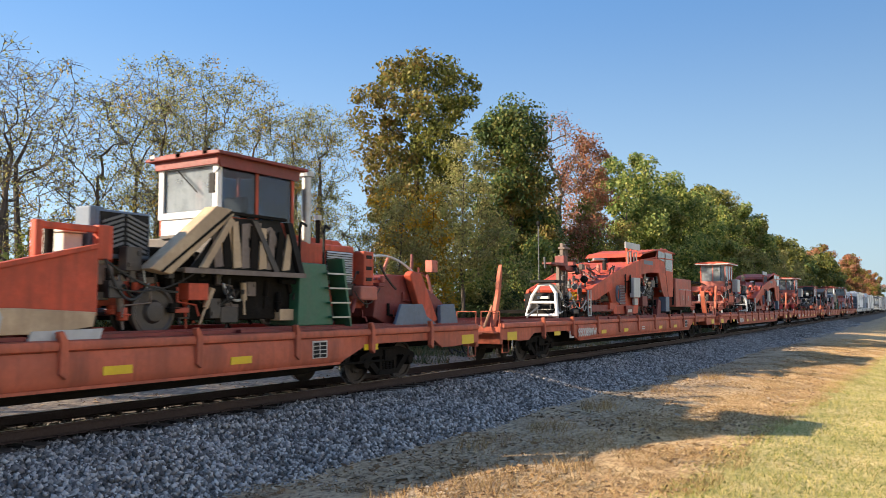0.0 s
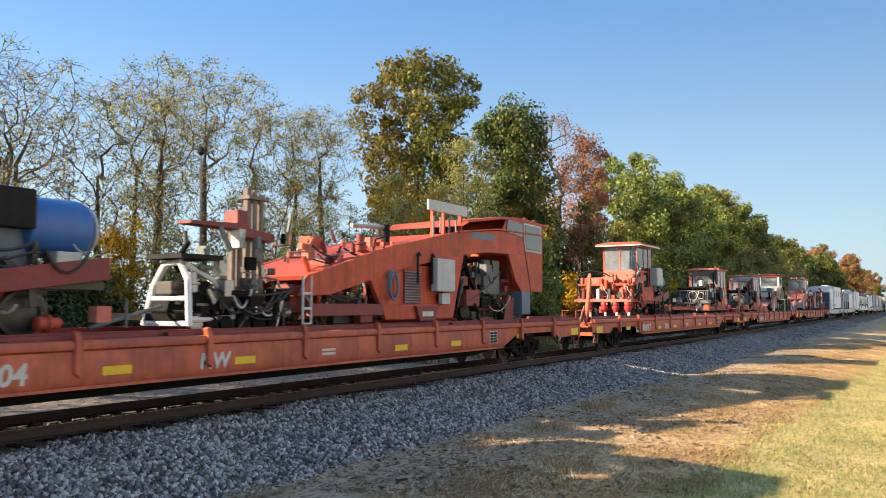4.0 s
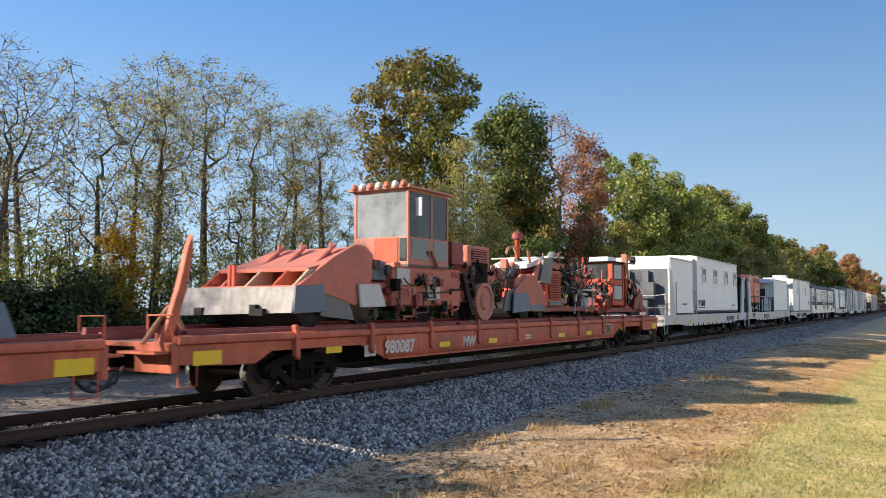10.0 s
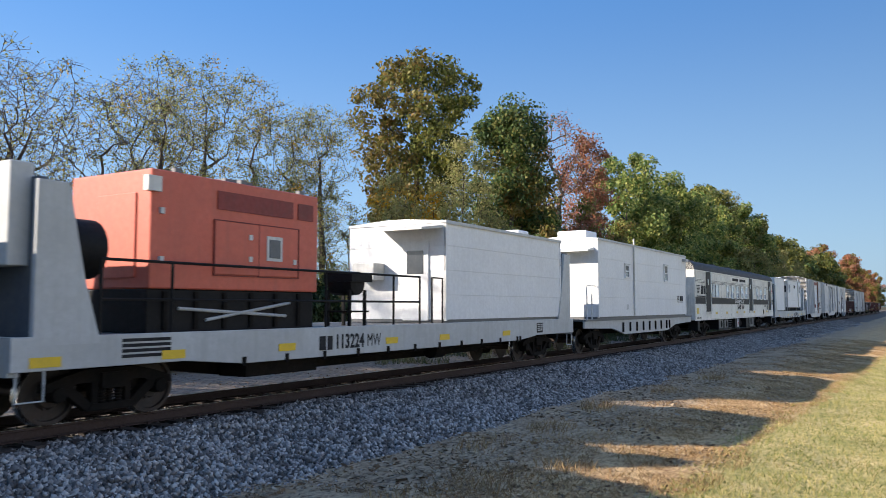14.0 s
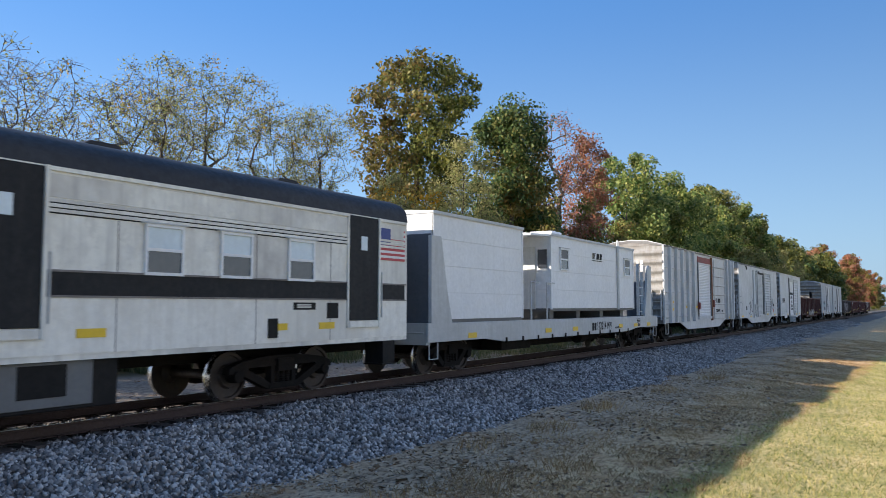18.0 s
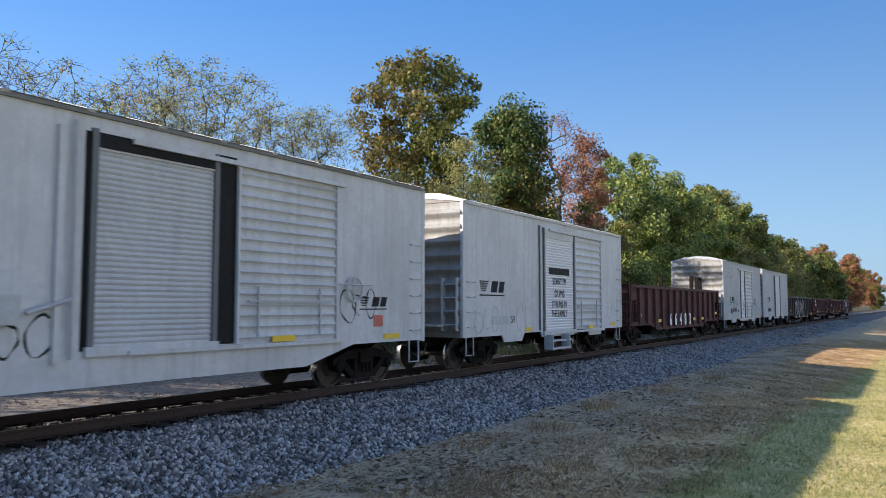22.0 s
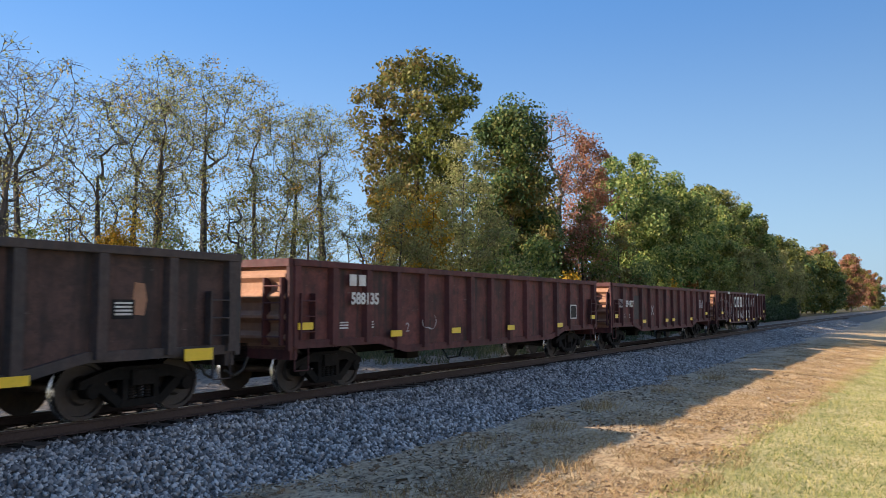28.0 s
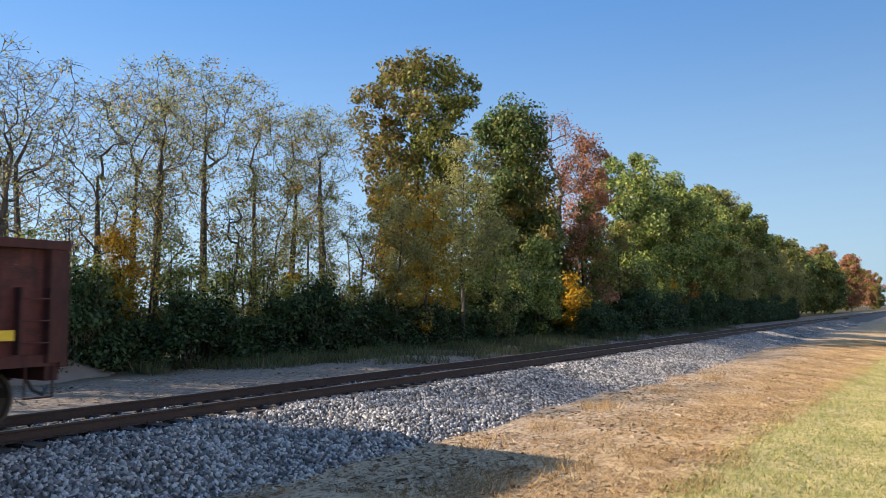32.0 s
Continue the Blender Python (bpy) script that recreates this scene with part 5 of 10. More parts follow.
    for i, x in enumerate(refl or (0.45, 4.2, 6.4, 9.0, 11.6, L - 1.0)):
        reflector(car, x, (1.36 if x < 2 or x > L - 1.4 else refl_z), -1.548, 0.44, 0.14)
    if mark:
        number(car, mark, mark_at, mark_z, 0.34, MARK_WHITE, -1.536, 0.98, bold=0.012)
    part("data_panel", Solid().box(L - 2.45, L - 2.05, -1.418, -1.412, 1.55, 1.85), BLACK_PAINT, car)
    bars(car, L - 2.40, 1.81, 0.3, 0.03, MARK_WHITE, -1.420, 4, 0.9)
    bars(car, 1.55, 1.42, 0.28, 0.03, MARK_WHITE, -1.416, 3, 0.9)
    bars(car, 2.4, 1.42, 0.34, 0.03, MARK_WHITE, -1.416, 3, 0.9)
    part("brake_rigging", Solid().tube((4.5, -0.5, 0.62), (L - 4.5, -0.5, 0.62), 0.03).box(5.0, 5.5, -0.8, -0.4, 0.45, 0.72).path([(6, -1.2, 0.7), (6.3, -1.2, 0.4), (6.9, -1.2, 0.42), (7.1, -1.2, 0.68)], 0.02), STEEL_DARK, car)
    bogie(car, 1.62)
    bogie(car, L - 1.62)
    couplers(car, L)
    return car


g1 = gondola(314.7, 331.15, GOND, "brown gondola with rack posts standing over its top", 15, refl=(4.07, 10.41, 12.2, 15.44), refl_z=1.1)
for i, ch in enumerate("66483"):
    number(g1, ch, 5.93 + i * 0.903, 1.09, 0.76, WHITE, -1.545, 0.95, bold=0.03)
part("rack_post", Solid().box(2.69, 2.87, 0.81, 0.99, 1.08, 3.66), STEEL_DARK, g1, "dark steel rack post", bevel=0.01)
for x, y in ((12.6, -0.9), (12.6, 0.8), (14.6, -0.7), (15.4, -0.7)):
    part("rack_post", Solid().box(x - 0.09, x + 0.09, y - 0.09, y + 0.09, 1.08, 3.42), STEEL_DARK, g1, "dark steel rack post", bevel=0.01)
part("rack_beam", Solid().box(2.0, 3.45, 0.80, 1.0, 3.63, 3.80).box(1.84, 2.2, 0.75, 1.05, 3.56, 3.70), STEEL_DARK, g1, "dark rack cross beam", bevel=0.01)
part("rack_beam", Solid().box(14.5, 15.5, -0.78, -0.62, 3.3, 3.42), STEEL_DARK, g1)
g2 = gondola(359.65, 376.5, GOND_BLACK, "sooty black gondola covered in faded graffiti", 14, refl=(0.45, 4.2, 6.4, 9.6, 12.85), refl_z=0.75)
reflector(g2, 15.98, 0.95, -1.548, 0.6, 0.2)
part("rust_patch", Solid().prism([(14.78, 1.62), (14.98, 1.6), (15.03, 1.85), (14.98, 2.1), (14.8, 2.12), (14.76, 1.85)], -1.4155, -1.409), RUST, g2, "orange rust patch")
scrawl(g2, 4, 3.6, 0.95, 6.4, 1.45, CHALK, -1.55, 11, 0.045)
scrawl(g2, 14, 3.8, 1.1, 5.8, 1.2, CHALK, -1.553, 7, 0.05)
number(g2, "12", 11.6, 1.6, 0.42, CHALK, -1.55, 0.8)
g3 = gondola(377.95, 394.4, GOND_RED, "faded oxide-red gondola with white stencilled number", 15, mark="588135", mark_at=2.28, refl=(0.33, 3.44, 6.15, 9.32, 12.96, 16.0), refl_z=1.13)
g3_panel = part("data_panel", Solid().box(13.9, 14.45, -1.540, -1.532, 1.32, 1.80), MARK_WHITE, g3, "white-framed data panel")
part("panel_field", Solid().box(13.94, 14.41, -1.543, -1.536, 1.36, 1.76), BLACK_PAINT, g3_panel)
bars(g3, 1.72, 2.42, 0.24, 0.24, MARK_WHITE, -1.536)
bars(g3, 2.04, 2.42, 0.24, 0.24, MARK_WHITE, -1.536)
number(g3, "2", 3.9, 1.25, 0.3, CHALK, -1.55)
scrawl(g3, 21, 4.6, 1.2, 0.5, 0.5, CHALK, -1.55, 1, 0.014)
g4 = gondola(396.15, 412.65, GOND_RED, "brown gondola with chalked words at both ends", 14, mark="591827", mark_at=2.1, mark_z=1.84, refl=(0.4, 4.02, 7.54, 8.7, 12.07, 15.46), refl_z=1.1)
number(g4, "D22", 0.87, 1.85, 0.5, CHALK, -1.555, 0.6, 0.2)
number(g4, "Dad", 14.18, 1.85, 0.62, CHALK, -1.555, 0.75, 0.2)
number(g4, "X", 5.2, 1.55, 0.6, CHALK, -1.555)
part("primer_patch", Solid().box(2.5, 4.2, -1.4155, -1.409, 1.2, 2.2), GOND_BLACK, g4)
g5 = gondola(414.4, 430.95, GOND, "dark brown gondola with large white letters", 16, refl=(1.3, 3.42, 6.08, 8.8, 11.45, 14.18, 15.62), refl_z=0.86)
for i, ch in enumerate("SCRAP"):
    number(g5, ch, 7.94 + i * 0.905, 2.0, 0.84, FADED_MARK, -1.545, 0.85, bold=0.02)
for i in range(3):
    x = 4.95 + i * 0.9
    part("painted_mark", Solid().box(x, x + 0.15, -1.546, -1.54, 1.70, 2.36).box(x + 0.38, x + 0.53, -1.546, -1.54, 1.70, 2.36).box(x + 0.15, x + 0.38, -1.546, -1.54, 1.70, 1.85).box(x + 0.15, x + 0.38, -1.546, -1.54, 2.21, 2.36), MARK_WHITE, g5, "plain white painted block")
for i, ch in enumerate("66132"):
    number(g5, ch, 6.0 + i * 0.928, 1.2, 0.66, MARK_WHITE, -1.545, 0.95, bold=0.022)
scrawl(g5, 9, 0.7, 0.95, 4.4, 1.6, CHALK, -1.55, 7, 0.013)
part("graffiti_stroke", Solid().box(7.35, 7.39, -1.552, -1.546, 0.95, 1.9).prism([(7.25, 1.1), (7.29, 1.12), (7.40, 0.95), (7.36, 0.9)], -1.552, -1.546).prism([(7.49, 1.1), (7.45, 1.12), (7.34, 0.95), (7.38, 0.9)], -1.552, -1.546), CHALK, g5, "white chalk arrow")
for a, b in ((3.0, 3.5), (8.8, 9.2), (13.0, 13.3)):
    part("patch_plate", Solid().box(a, b, -1.56, -1.53, 2.5, 2.66), GREY_PAINT, g5)


# ---- box cars ----
def box_car(q, end, eave, label, ribs, deep_sill, mat=BOX_WHITE):
    L = end - q
    car = thing("box_car", label, "box car", (q, 0, 0), "white box cars", moves=True)
    if deep_sill:
        low = [(0, 0.95), (2.7, 0.95), (4.2, 0.58), (L - 4.2, 0.58), (L - 2.7, 0.95), (L, 0.95)]
    else:
        low = [(0, 0.92), (2.2, 0.92), (2.35, 0.72), (3.5, 0.72), (3.7, 0.95), (4.9, 0.95), (5.0, 0.78), (L - 5.0, 0.78), (L - 4.9, 0.95), (L - 3.7, 0.95), (L - 3.5, 0.72), (L - 2.35, 0.72), (L - 2.2, 0.92), (L, 0.92)]
    for side in (-1, 1):
        part("side_wall", Solid().prism(low + [(L, eave), (0, eave)], side * 1.53 - 0.02, side * 1.53 + 0.02), mat, car)
        part("eave_rail", Solid().box(0, L, min(side * 1.5, side * 1.6), max(side * 1.5, side * 1.6), eave - 0.07, eave + 0.01), BOX_ROOF if deep_sill else mat, car)
    part("floor", Solid().box(0.1, L - 0.1, -1.5, 1.5, 1.0, 1.08), STEEL_DARK, car)
    part("centre_sill", Solid().box(-0.1, L + 0.1, -0.33, 0.33, 0.66, 1.0), STEEL_DARK, car)
    roof = Solid().prism([(-1.62, eave), (-0.8, eave + 0.20), (0, eave + 0.26), (0.8, eave + 0.20), (1.62, eave), (1.55, eave - 0.03), (0, eave + 0.16), (-1.55, eave - 0.03)], -0.05, L + 0.05, "x")
    roof = part("roof", roof, BOX_ROOF if deep_sill else mat, car)
    for k in range(int(L / 1.2) + 1):
        x = 0.1 + (L - 0.2) * k / int(L / 1.2)
        part("roof_rib", Solid().prism([(-1.64, eave + 0.005), (-0.8, eave + 0.24), (0, eave + 0.30), (0.8, eave + 0.24), (1.64, eave + 0.005), (1.6, eave - 0.03), (0, eave + 0.2), (-1.6, eave - 0.03)], x - 0.07, x + 0.07, "x"), WHITE_DIRTY if deep_sill else mat, roof)
    for x, d in ((0, -1), (L, 1)):
        pts = [(x, 0.92)]
        st = (eave - 1.15) / ribs
        for k in range(ribs):
            z = 1.0 + k * st
            pts += [(x + d * 0.005, z + st * 0.12), (x + d * 0.03, z + st * 0.26), (x + d * 0.11, z + st * 0.42), (x + d * 0.125, z + st * 0.55), (x + d * 0.10, z + st * 0.68), (x + d * 0.02, z + st * 0.82), (x + d * 0.005, z + st * 0.95)]
        pts += [(x + d * 0.01, eave - 0.1), (x + d * 0.01, eave), (x - d * 0.05, eave), (x - d * 0.05, 0.92)]
        # ends carry a darker white than the sides, to offset the sun on them
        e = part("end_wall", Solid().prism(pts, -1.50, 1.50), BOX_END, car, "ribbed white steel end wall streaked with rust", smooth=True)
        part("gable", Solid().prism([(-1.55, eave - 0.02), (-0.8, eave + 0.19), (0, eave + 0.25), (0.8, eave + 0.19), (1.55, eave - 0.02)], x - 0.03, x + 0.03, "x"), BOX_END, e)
        for sy in (-1.56, 1.48):
            part("corner_post", Solid().box(x - 0.07, x + 0.07, sy, sy + 0.08, 0.92, eave), mat, car)
    for x, al in ((0.14, "x"), (L - 0.56, "x")):
        for k in range(4 if x < 1 else 6):
            z = 1.2 + k * 0.4
            part("grab_iron", Solid().path([(x, -1.55, z), (x, -1.62, z - 0.02), (x + 0.42, -1.62, z - 0.02), (x + 0.42, -1.55, z)], 0.013, 5), GREY_PAINT, car)
        stirrup(car, x, mat, -1.53, 0.96, 0.45)
    ladder(car, -0.02, -1.4, 1.1, 2.5, 4, 0.42, mat, 0.16, "y", "end_ladder")
    part("brake_wheel", Solid().path([(-0.26, 0.5 + 0.27 * math.cos(k * 0.3927), 2.1 + 0.27 * math.sin(k * 0.3927)) for k in range(17)], 0.022, 6).box(-0.26, -0.23, 0.25, 0.75, 2.08, 2.12).box(-0.26, -0.23, 0.48, 0.52, 1.85, 2.35).box(-0.2, 0, 0.35, 0.65, 1.7, 2.2), STEEL_DARK, car)
    part("crossover_step", Solid().box(-0.42, -0.1, -1.0, 1.0, 1.22, 1.26), mat, car)
    part("brake_gear", Solid().lathe([(0.06, -0.25), (0.2, -0.22), (0.2, 0.2), (0.07, 0.25)], (L * 0.42, -0.75, 0.72), "x", 12).box(L * 0.55, L * 0.6, -0.9, -0.4, 0.5, 0.95).tube((3, -0.55, 0.7), (L - 3, -0.55, 0.7), 0.025), STEEL_DARK, car)
    bogie(car, 1.7)
    bogie(car, L - 1.7)
    couplers(car, L)
    return car


def roll_door(car, x0, x1, z0, z1, y=-1.553, head=0.3, mat=BOX_WHITE, frame=GREY_DARK, lit=None):
    """A ribbed roll-up door in its frame, set a little into the side."""
    pts = [(y + 0.05, z0)]
    n = int((z1 - z0) / 0.085)
    for k in range(n):
        z = z0 + (z1 - z0) * k / n
        h = (z1 - z0) / n
        pts += [(y - 0.002, z + h * 0.15), (y - 0.014, z + h * 0.5), (y - 0.002, z + h * 0.85), (y + 0.012, z + h * 0.98)]
    pts += [(y + 0.05, z1)]
    door = part("roll_up_door", Solid().prism(pts, x0 + 0.03, x1 - 0.03, "x"), lit or WHITE, car, "white ribbed roll-up door")
    part("door_post", Solid().box(x0 - 0.07, x0 + 0.03, y - 0.05, y + 0.02, z0 - 0.1, z1 + head), frame, door)
    part("door_post", Solid().box(x1 - 0.03, x1 + 0.07, y - 0.05, y + 0.02, z0 - 0.1, z1 + head), frame, door)
    part("door_header", Solid().box(x0 + 0.03, x1 - 0.03, y - 0.03, y + 0.02, z1, z1 + head), mat, door)
    part("door_sill", Solid().box(x0 - 0.1, x1 + 0.1, y - 0.07, y + 0.02, z0 - 0.16, z0 - 0.02), mat, door)
    return door


def slide_door(car, x0, x1, z0, z1, ribs, y=-1.56, mat=BOX_WHITE):
    """A corrugated sliding door standing proud of the side."""
    h = (z1 - z0) / ribs
    pts = [(y + 0.03, z0)]
    for k in range(ribs):
        z = z0 + k * h
        pts += [(y, z + h * 0.1), (y - 0.015, z + h * 0.3), (y - 0.05, z + h * 0.5), (y - 0.015, z + h * 0.72), (y, z + h * 0.9)]
    pts += [(y + 0.03, z1)]
    d = part("sliding_door", Solid().prism(pts, x0 + 0.04, x1 - 0.04, "x"), mat, car, "corrugated white sliding door")
    part("door_edge", Solid().box(x0, x0 + 0.06, y - 0.06, y + 0.03, z0, z1), mat, d)
    part("door_edge", Solid().box(x1 - 0.06, x1, y - 0.06, y + 0.03, z0, z1), mat, d)
    part("door_track", Solid().box(x0 - 2.2, x1 + 0.2, y - 0.09, y + 0.01, z0 - 0.09, z0 - 0.02), mat, d)
    part("door_track", Solid().box(x0 - 2.2, x1 + 0.2, y - 0.09, y + 0.01, z1 + 0.02, z1 + 0.10), mat, d)
    part("latch_bar", Solid().box(x0 + 0.25, x1 - 0.25, y - 0.08, y - 0.05, z0 + 0.72, z0 + 0.76).box(x0 + 0.5, x0 + 0.54, y - 0.08, y - 0.05, z0 + 0.1, z0 + 1.0).box(x1 - 0.6, x1 - 0.56, y - 0.08, y - 0.05, z0 + 0.1, z0 + 1.0), GREY_PAINT, d)
    return d


b1 = box_car(265.75, 281.4, 4.62, "white box car with ribbed sides and a roll-up door", 8, True)
for x in (0.72, 1.85, 2.98, 4.1, 5.25, 13.4, 14.4, 15.2):
    part("side_post", Solid().prism([(x - 0.11, -1.55), (x - 0.09, -1.69), (x + 0.09, -1.69), (x + 0.11, -1.55)], 0.98, 4.56, "z"), BOX_WHITE, b1)
for x in (0.35, 1.28, 2.4, 3.55, 4.68, 13.0, 13.9, 14.8):
    for k in range(6):
        z = 1.25 + k * 0.58
        part("panel_rib", Solid().prism([(-1.548, z - 0.02), (-1.585, z), (-1.585, z + 0.03), (-1.548, z + 0.04)], x - 0.45, x + 0.45, "x"), BOX_WHITE, b1)
part("door_header", Solid().box(6.35, 9.35, -1.57, -1.545, 4.02, 4.42), RED_DARK, b1, "rusty dark red door header")
roll_door(b1, 6.4, 9.25, 1.22, 4.0, head=0.1)
part("door_post", Solid().box(9.33, 9.42, -1.66, -1.55, 0.95, 4.5), RUST, b1)
# no real opening: a black sheet on the wall paints the gap's shade
part("door_gap", Solid().box(9.42, 9.6, -1.556, -1.552, 1.0, 4.45), BLACK_PAINT, b1, "black sheet standing in for the shaded door gap")
plug = part("plug_door", Solid().box(9.6, 12.75, -1.62, -1.555, 1.05, 4.42), BOX_WHITE, b1, "white panelled plug door", bevel=0.012)
for k in range(6):
    part("door_rib", Solid().box(9.65, 12.7, -1.665, -1.62, 1.33 + k * 0.53, 1.41 + k * 0.53), BOX_WHITE, plug)
    # dark strip painted where the rib above would shade the door
    part("door_seam", Solid().box(9.65, 12.7, -1.624, -1.619, 1.30 + k * 0.53, 1.325 + k * 0.53), SOOT_AND_SHADE, plug)
for x in (9.72, 12.55):
    part("door_rod", Solid().tube((x, -1.66, 1.05), (x, -1.66, 4.4), 0.025), BOX_WHITE, plug)
emblem(b1, 10.2, 2.2, 1.22, MARK_BLACK, -1.624)
number(b1, "530901", 10.85, 1.45, 0.36, MARK_BLACK, -1.627, bold=0.01)
number(b1, "MW", 11.97, 1.45, 0.24, MARK_BLACK, -1.624)
part("red_bracket", Solid().box(6.15, 6.4, -1.70, -1.6, 1.6, 1.95).box(9.55, 9.75, -1.70, -1.6, 1.7, 2.1), RED_DARK, b1)
part("data_panel", Solid().box(13.55, 13.95, -1.567, -1.55, 1.15, 1.8), GREY_DARK, b1)
for x, z in ((1.3, 1.95), (1.3, 1.6), (4.0, 1.72), (6.0, 1.72), (14.8, 1.25), (14.0, 1.05)):
    reflector(b1, x, z, -1.568, 0.42, 0.11)
ladder(b1, 4.9, -1.57, 1.2, 1.9, 2, 0.6, BOX_WHITE, 0.06)

b2 = box_car(283.25, 298.75, 4.6, "white box car with an open door gap and graffiti", 9, True)
for x in (4.95, 6.05):
    part("side_post", Solid().box(x - 0.05, x + 0.05, -1.62, -1.55, 0.95, 4.3), BOX_WHITE, b2)
roll_door(b2, 6.6, 8.9, 1.18, 4.05, lit=GREY_PAINT)
# black sheets on the wall paint the shade of the doorway and slots
part("door_gap", Solid().box(8.98, 9.4, -1.558, -1.553, 1.1, 4.36), BLACK_PAINT, b2, "black sheet standing in for the shaded open doorway")
part("door_gap", Solid().box(6.55, 8.98, -1.596, -1.59, 4.08, 4.3), BLACK_PAINT, b2, "black strip standing in for the shaded slot over the door")
part("door_gap", Solid().box(6.44, 6.54, -1.558, -1.553, 1.1, 4.3), BLACK_PAINT, b2, "black strip standing in for the shaded slot beside the door")
part("lock_rod", Solid().tube((6.25, -1.64, 1.0), (6.25, -1.64, 4.4), 0.03).tube((5.6, -1.62, 1.65), (6.25, -1.64, 1.85), 0.035).box(5.2, 5.5, -1.66, -1.55, 1.5, 1.9), GREY_PAINT, b2, "door lock rod and lever")
part("side_wheel", Solid().path([(12.75 + 0.26 * math.cos(k * 0.3927), -1.61, 2.1 + 0.26 * math.sin(k * 0.3927)) for k in range(17)], 0.022, 6).box(12.5, 13.0, -1.62, -1.6, 2.08, 2.12).box(12.73, 12.77, -1.62, -1.6, 1.85, 2.35).tube((12.2, -1.62, 2.2), (13.4, -1.62, 2.2), 0.015), GREY_PAINT, b2)
slide_door(b2, 9.4, 12.2, 1.1, 4.2, 16)
scrawl(b2, 3, 3.2, 1.2, 1.5, 1.0, MARK_BLACK, -1.553, 3, 0.02)
scrawl(b2, 31, 5.1, 1.1, 1.0, 0.6, MARK_BLACK, -1.553, 2, 0.02)
scrawl(b2, 17, 12.4, 1.4, 1.2, 0.7, MARK_BLACK, -1.553, 3, 0.016)
emblem(b2, 13.0, 1.95, 1.0, MARK_BLACK, -1.553)
part("painted_mark", Solid().box(13.5, 13.85, -1.557, -1.551, 1.3, 1.55), ORANGE_PALE, b2)
bars(b2, 0.9, 1.98, 0.2, 0.24, GREY_PAINT, -1.553)
for x, z in ((1.05, 1.08), (4.0, 1.05), (10.6, 1.15), (14.2, 1.08)):
    reflector(b2, x, z, -1.556 if x < 9 or x > 12.3 else -1.615, 0.62, 0.11)
part("tack_board", Solid().box(2.25, 2.55, -1.575, -1.55, 1.5, 1.75), GREY_DARK, b2)
part("torn_flap", Solid().prism([(2.3, 4.5), (2.7, 4.45), (2.6, 4.25)], -1.62, -1.55), GREY_DARK, b2)

b3 = box_car(300.75, 313.35, 4.55, "white forty-foot box car with a scrawled roll-up door", 9, False)
roll_door(b3, 5.12, 7.6, 0.98, 3.95)
slide_door(b3, 7.65, 10.25, 0.95, 4.15, 13)
part("door_steps", Solid().box(5.1, 6.9, -1.75, -1.55, 0.62, 0.68).box(5.1, 6.6, -1.85, -1.65, 0.38, 0.44).box(5.12, 5.18, -1.85, -1.55, 0.38, 0.85).box(6.5, 6.56, -1.85, -1.55, 0.38, 0.85), GREY_PAINT, b3)
for text, z, w in (("SORRY I'M", 2.55, 0.75), ("DUMB", 2.15, 0.9), ("IT RUNS IN", 1.8, 0.75), ("THE FAMILY", 1.5, 0.75)):
    number(b3, text, 6.35, z, 0.33, MARK_BLACK, -1.572, w)
bars(b3, 5.5, 3.0, 1.7, 0.22, MARK_BLACK, -1.570)
emblem(b3, 0.85, 2.45, 1.5, MARK_BLACK, -1.553)
number(b3, "59", 2.9, 1.35, 0.3, MARK_BLACK, -1.553)
bars(b3, 1.6, 1.48, 1.0, 0.26, GREY_PAINT, -1.553)
scrawl(b3, 7, 3.1, 0.95, 1.1, 1.0, GREY_PAINT, -1.553, 2, 0.022)
scrawl(b3, 8, 10.6, 1.3, 1.2, 0.6, GREY_PAINT, -1.553, 3, 0.018)
scrawl(b3, 18, 0.6, 1.0, 1.4, 0.7, GREY_PAINT, -1.553, 3, 0.018)
for x, z in ((3.95, 1.05), (9.1, 1.02), (11.6, 1.08)):
    reflector(b3, x, z, -1.556 if x < 5 or x > 10.4 else -1.618, 0.5, 0.12)
for x in (4.75, 4.78):
    part("hinge_rod", Solid().tube((x, -1.58, 1.0), (x, -1.58, 4.3), 0.02), GREY_DARK, b3)

b4 = box_car(332.4, 345.0, 4.53, "white forty-foot box car with stencilled number", 9, False, BOX_GREY)
roll_door(b4, 5.15, 6.5, 1.0, 3.75, head=0.45)
slide_door(b4, 6.55, 9.05, 0.95, 4.1, 13)
emblem(b4, 1.75, 2.35, 1.35, MARK_BLACK, -1.553)
number(b4, "515248", 3.15, 1.5, 0.42, MARK_BLACK, -1.555, 0.95, bold=0.012)
bars(b4, 1.95, 1.6, 0.22, 0.3, MARK_BLACK, -1.553)
bars(b4, 2.24, 1.6, 0.2, 0.3, MARK_BLACK, -1.553)
number(b4, "MW", 4.35, 1.42, 0.24, MARK_BLACK, -1.553, 0.8)
scrawl(b4, 5, 5.25, 1.15, 1.1, 0.9, GREY_DARK, -1.573, 2, 0.02)
scrawl(b4, 6, 9.2, 1.2, 2.2, 0.8, GREY_PAINT, -1.553, 4, 0.018)
scrawl(b4, 16, 0.5, 1.9, 1.2, 0.9, GREY_PAINT, -1.553, 3, 0.014)
TEAL = surface("faded teal spray paint", (0.16, 0.36, 0.40), 0.7, 0, (0.40, 0.45, 0.46), 0.8, 3, 18, 0.3, 0.05)
scrawl(b4, 26, 1.3, 1.72, 2.9, 0.4, TEAL, -1.5525, 6, 0.045)
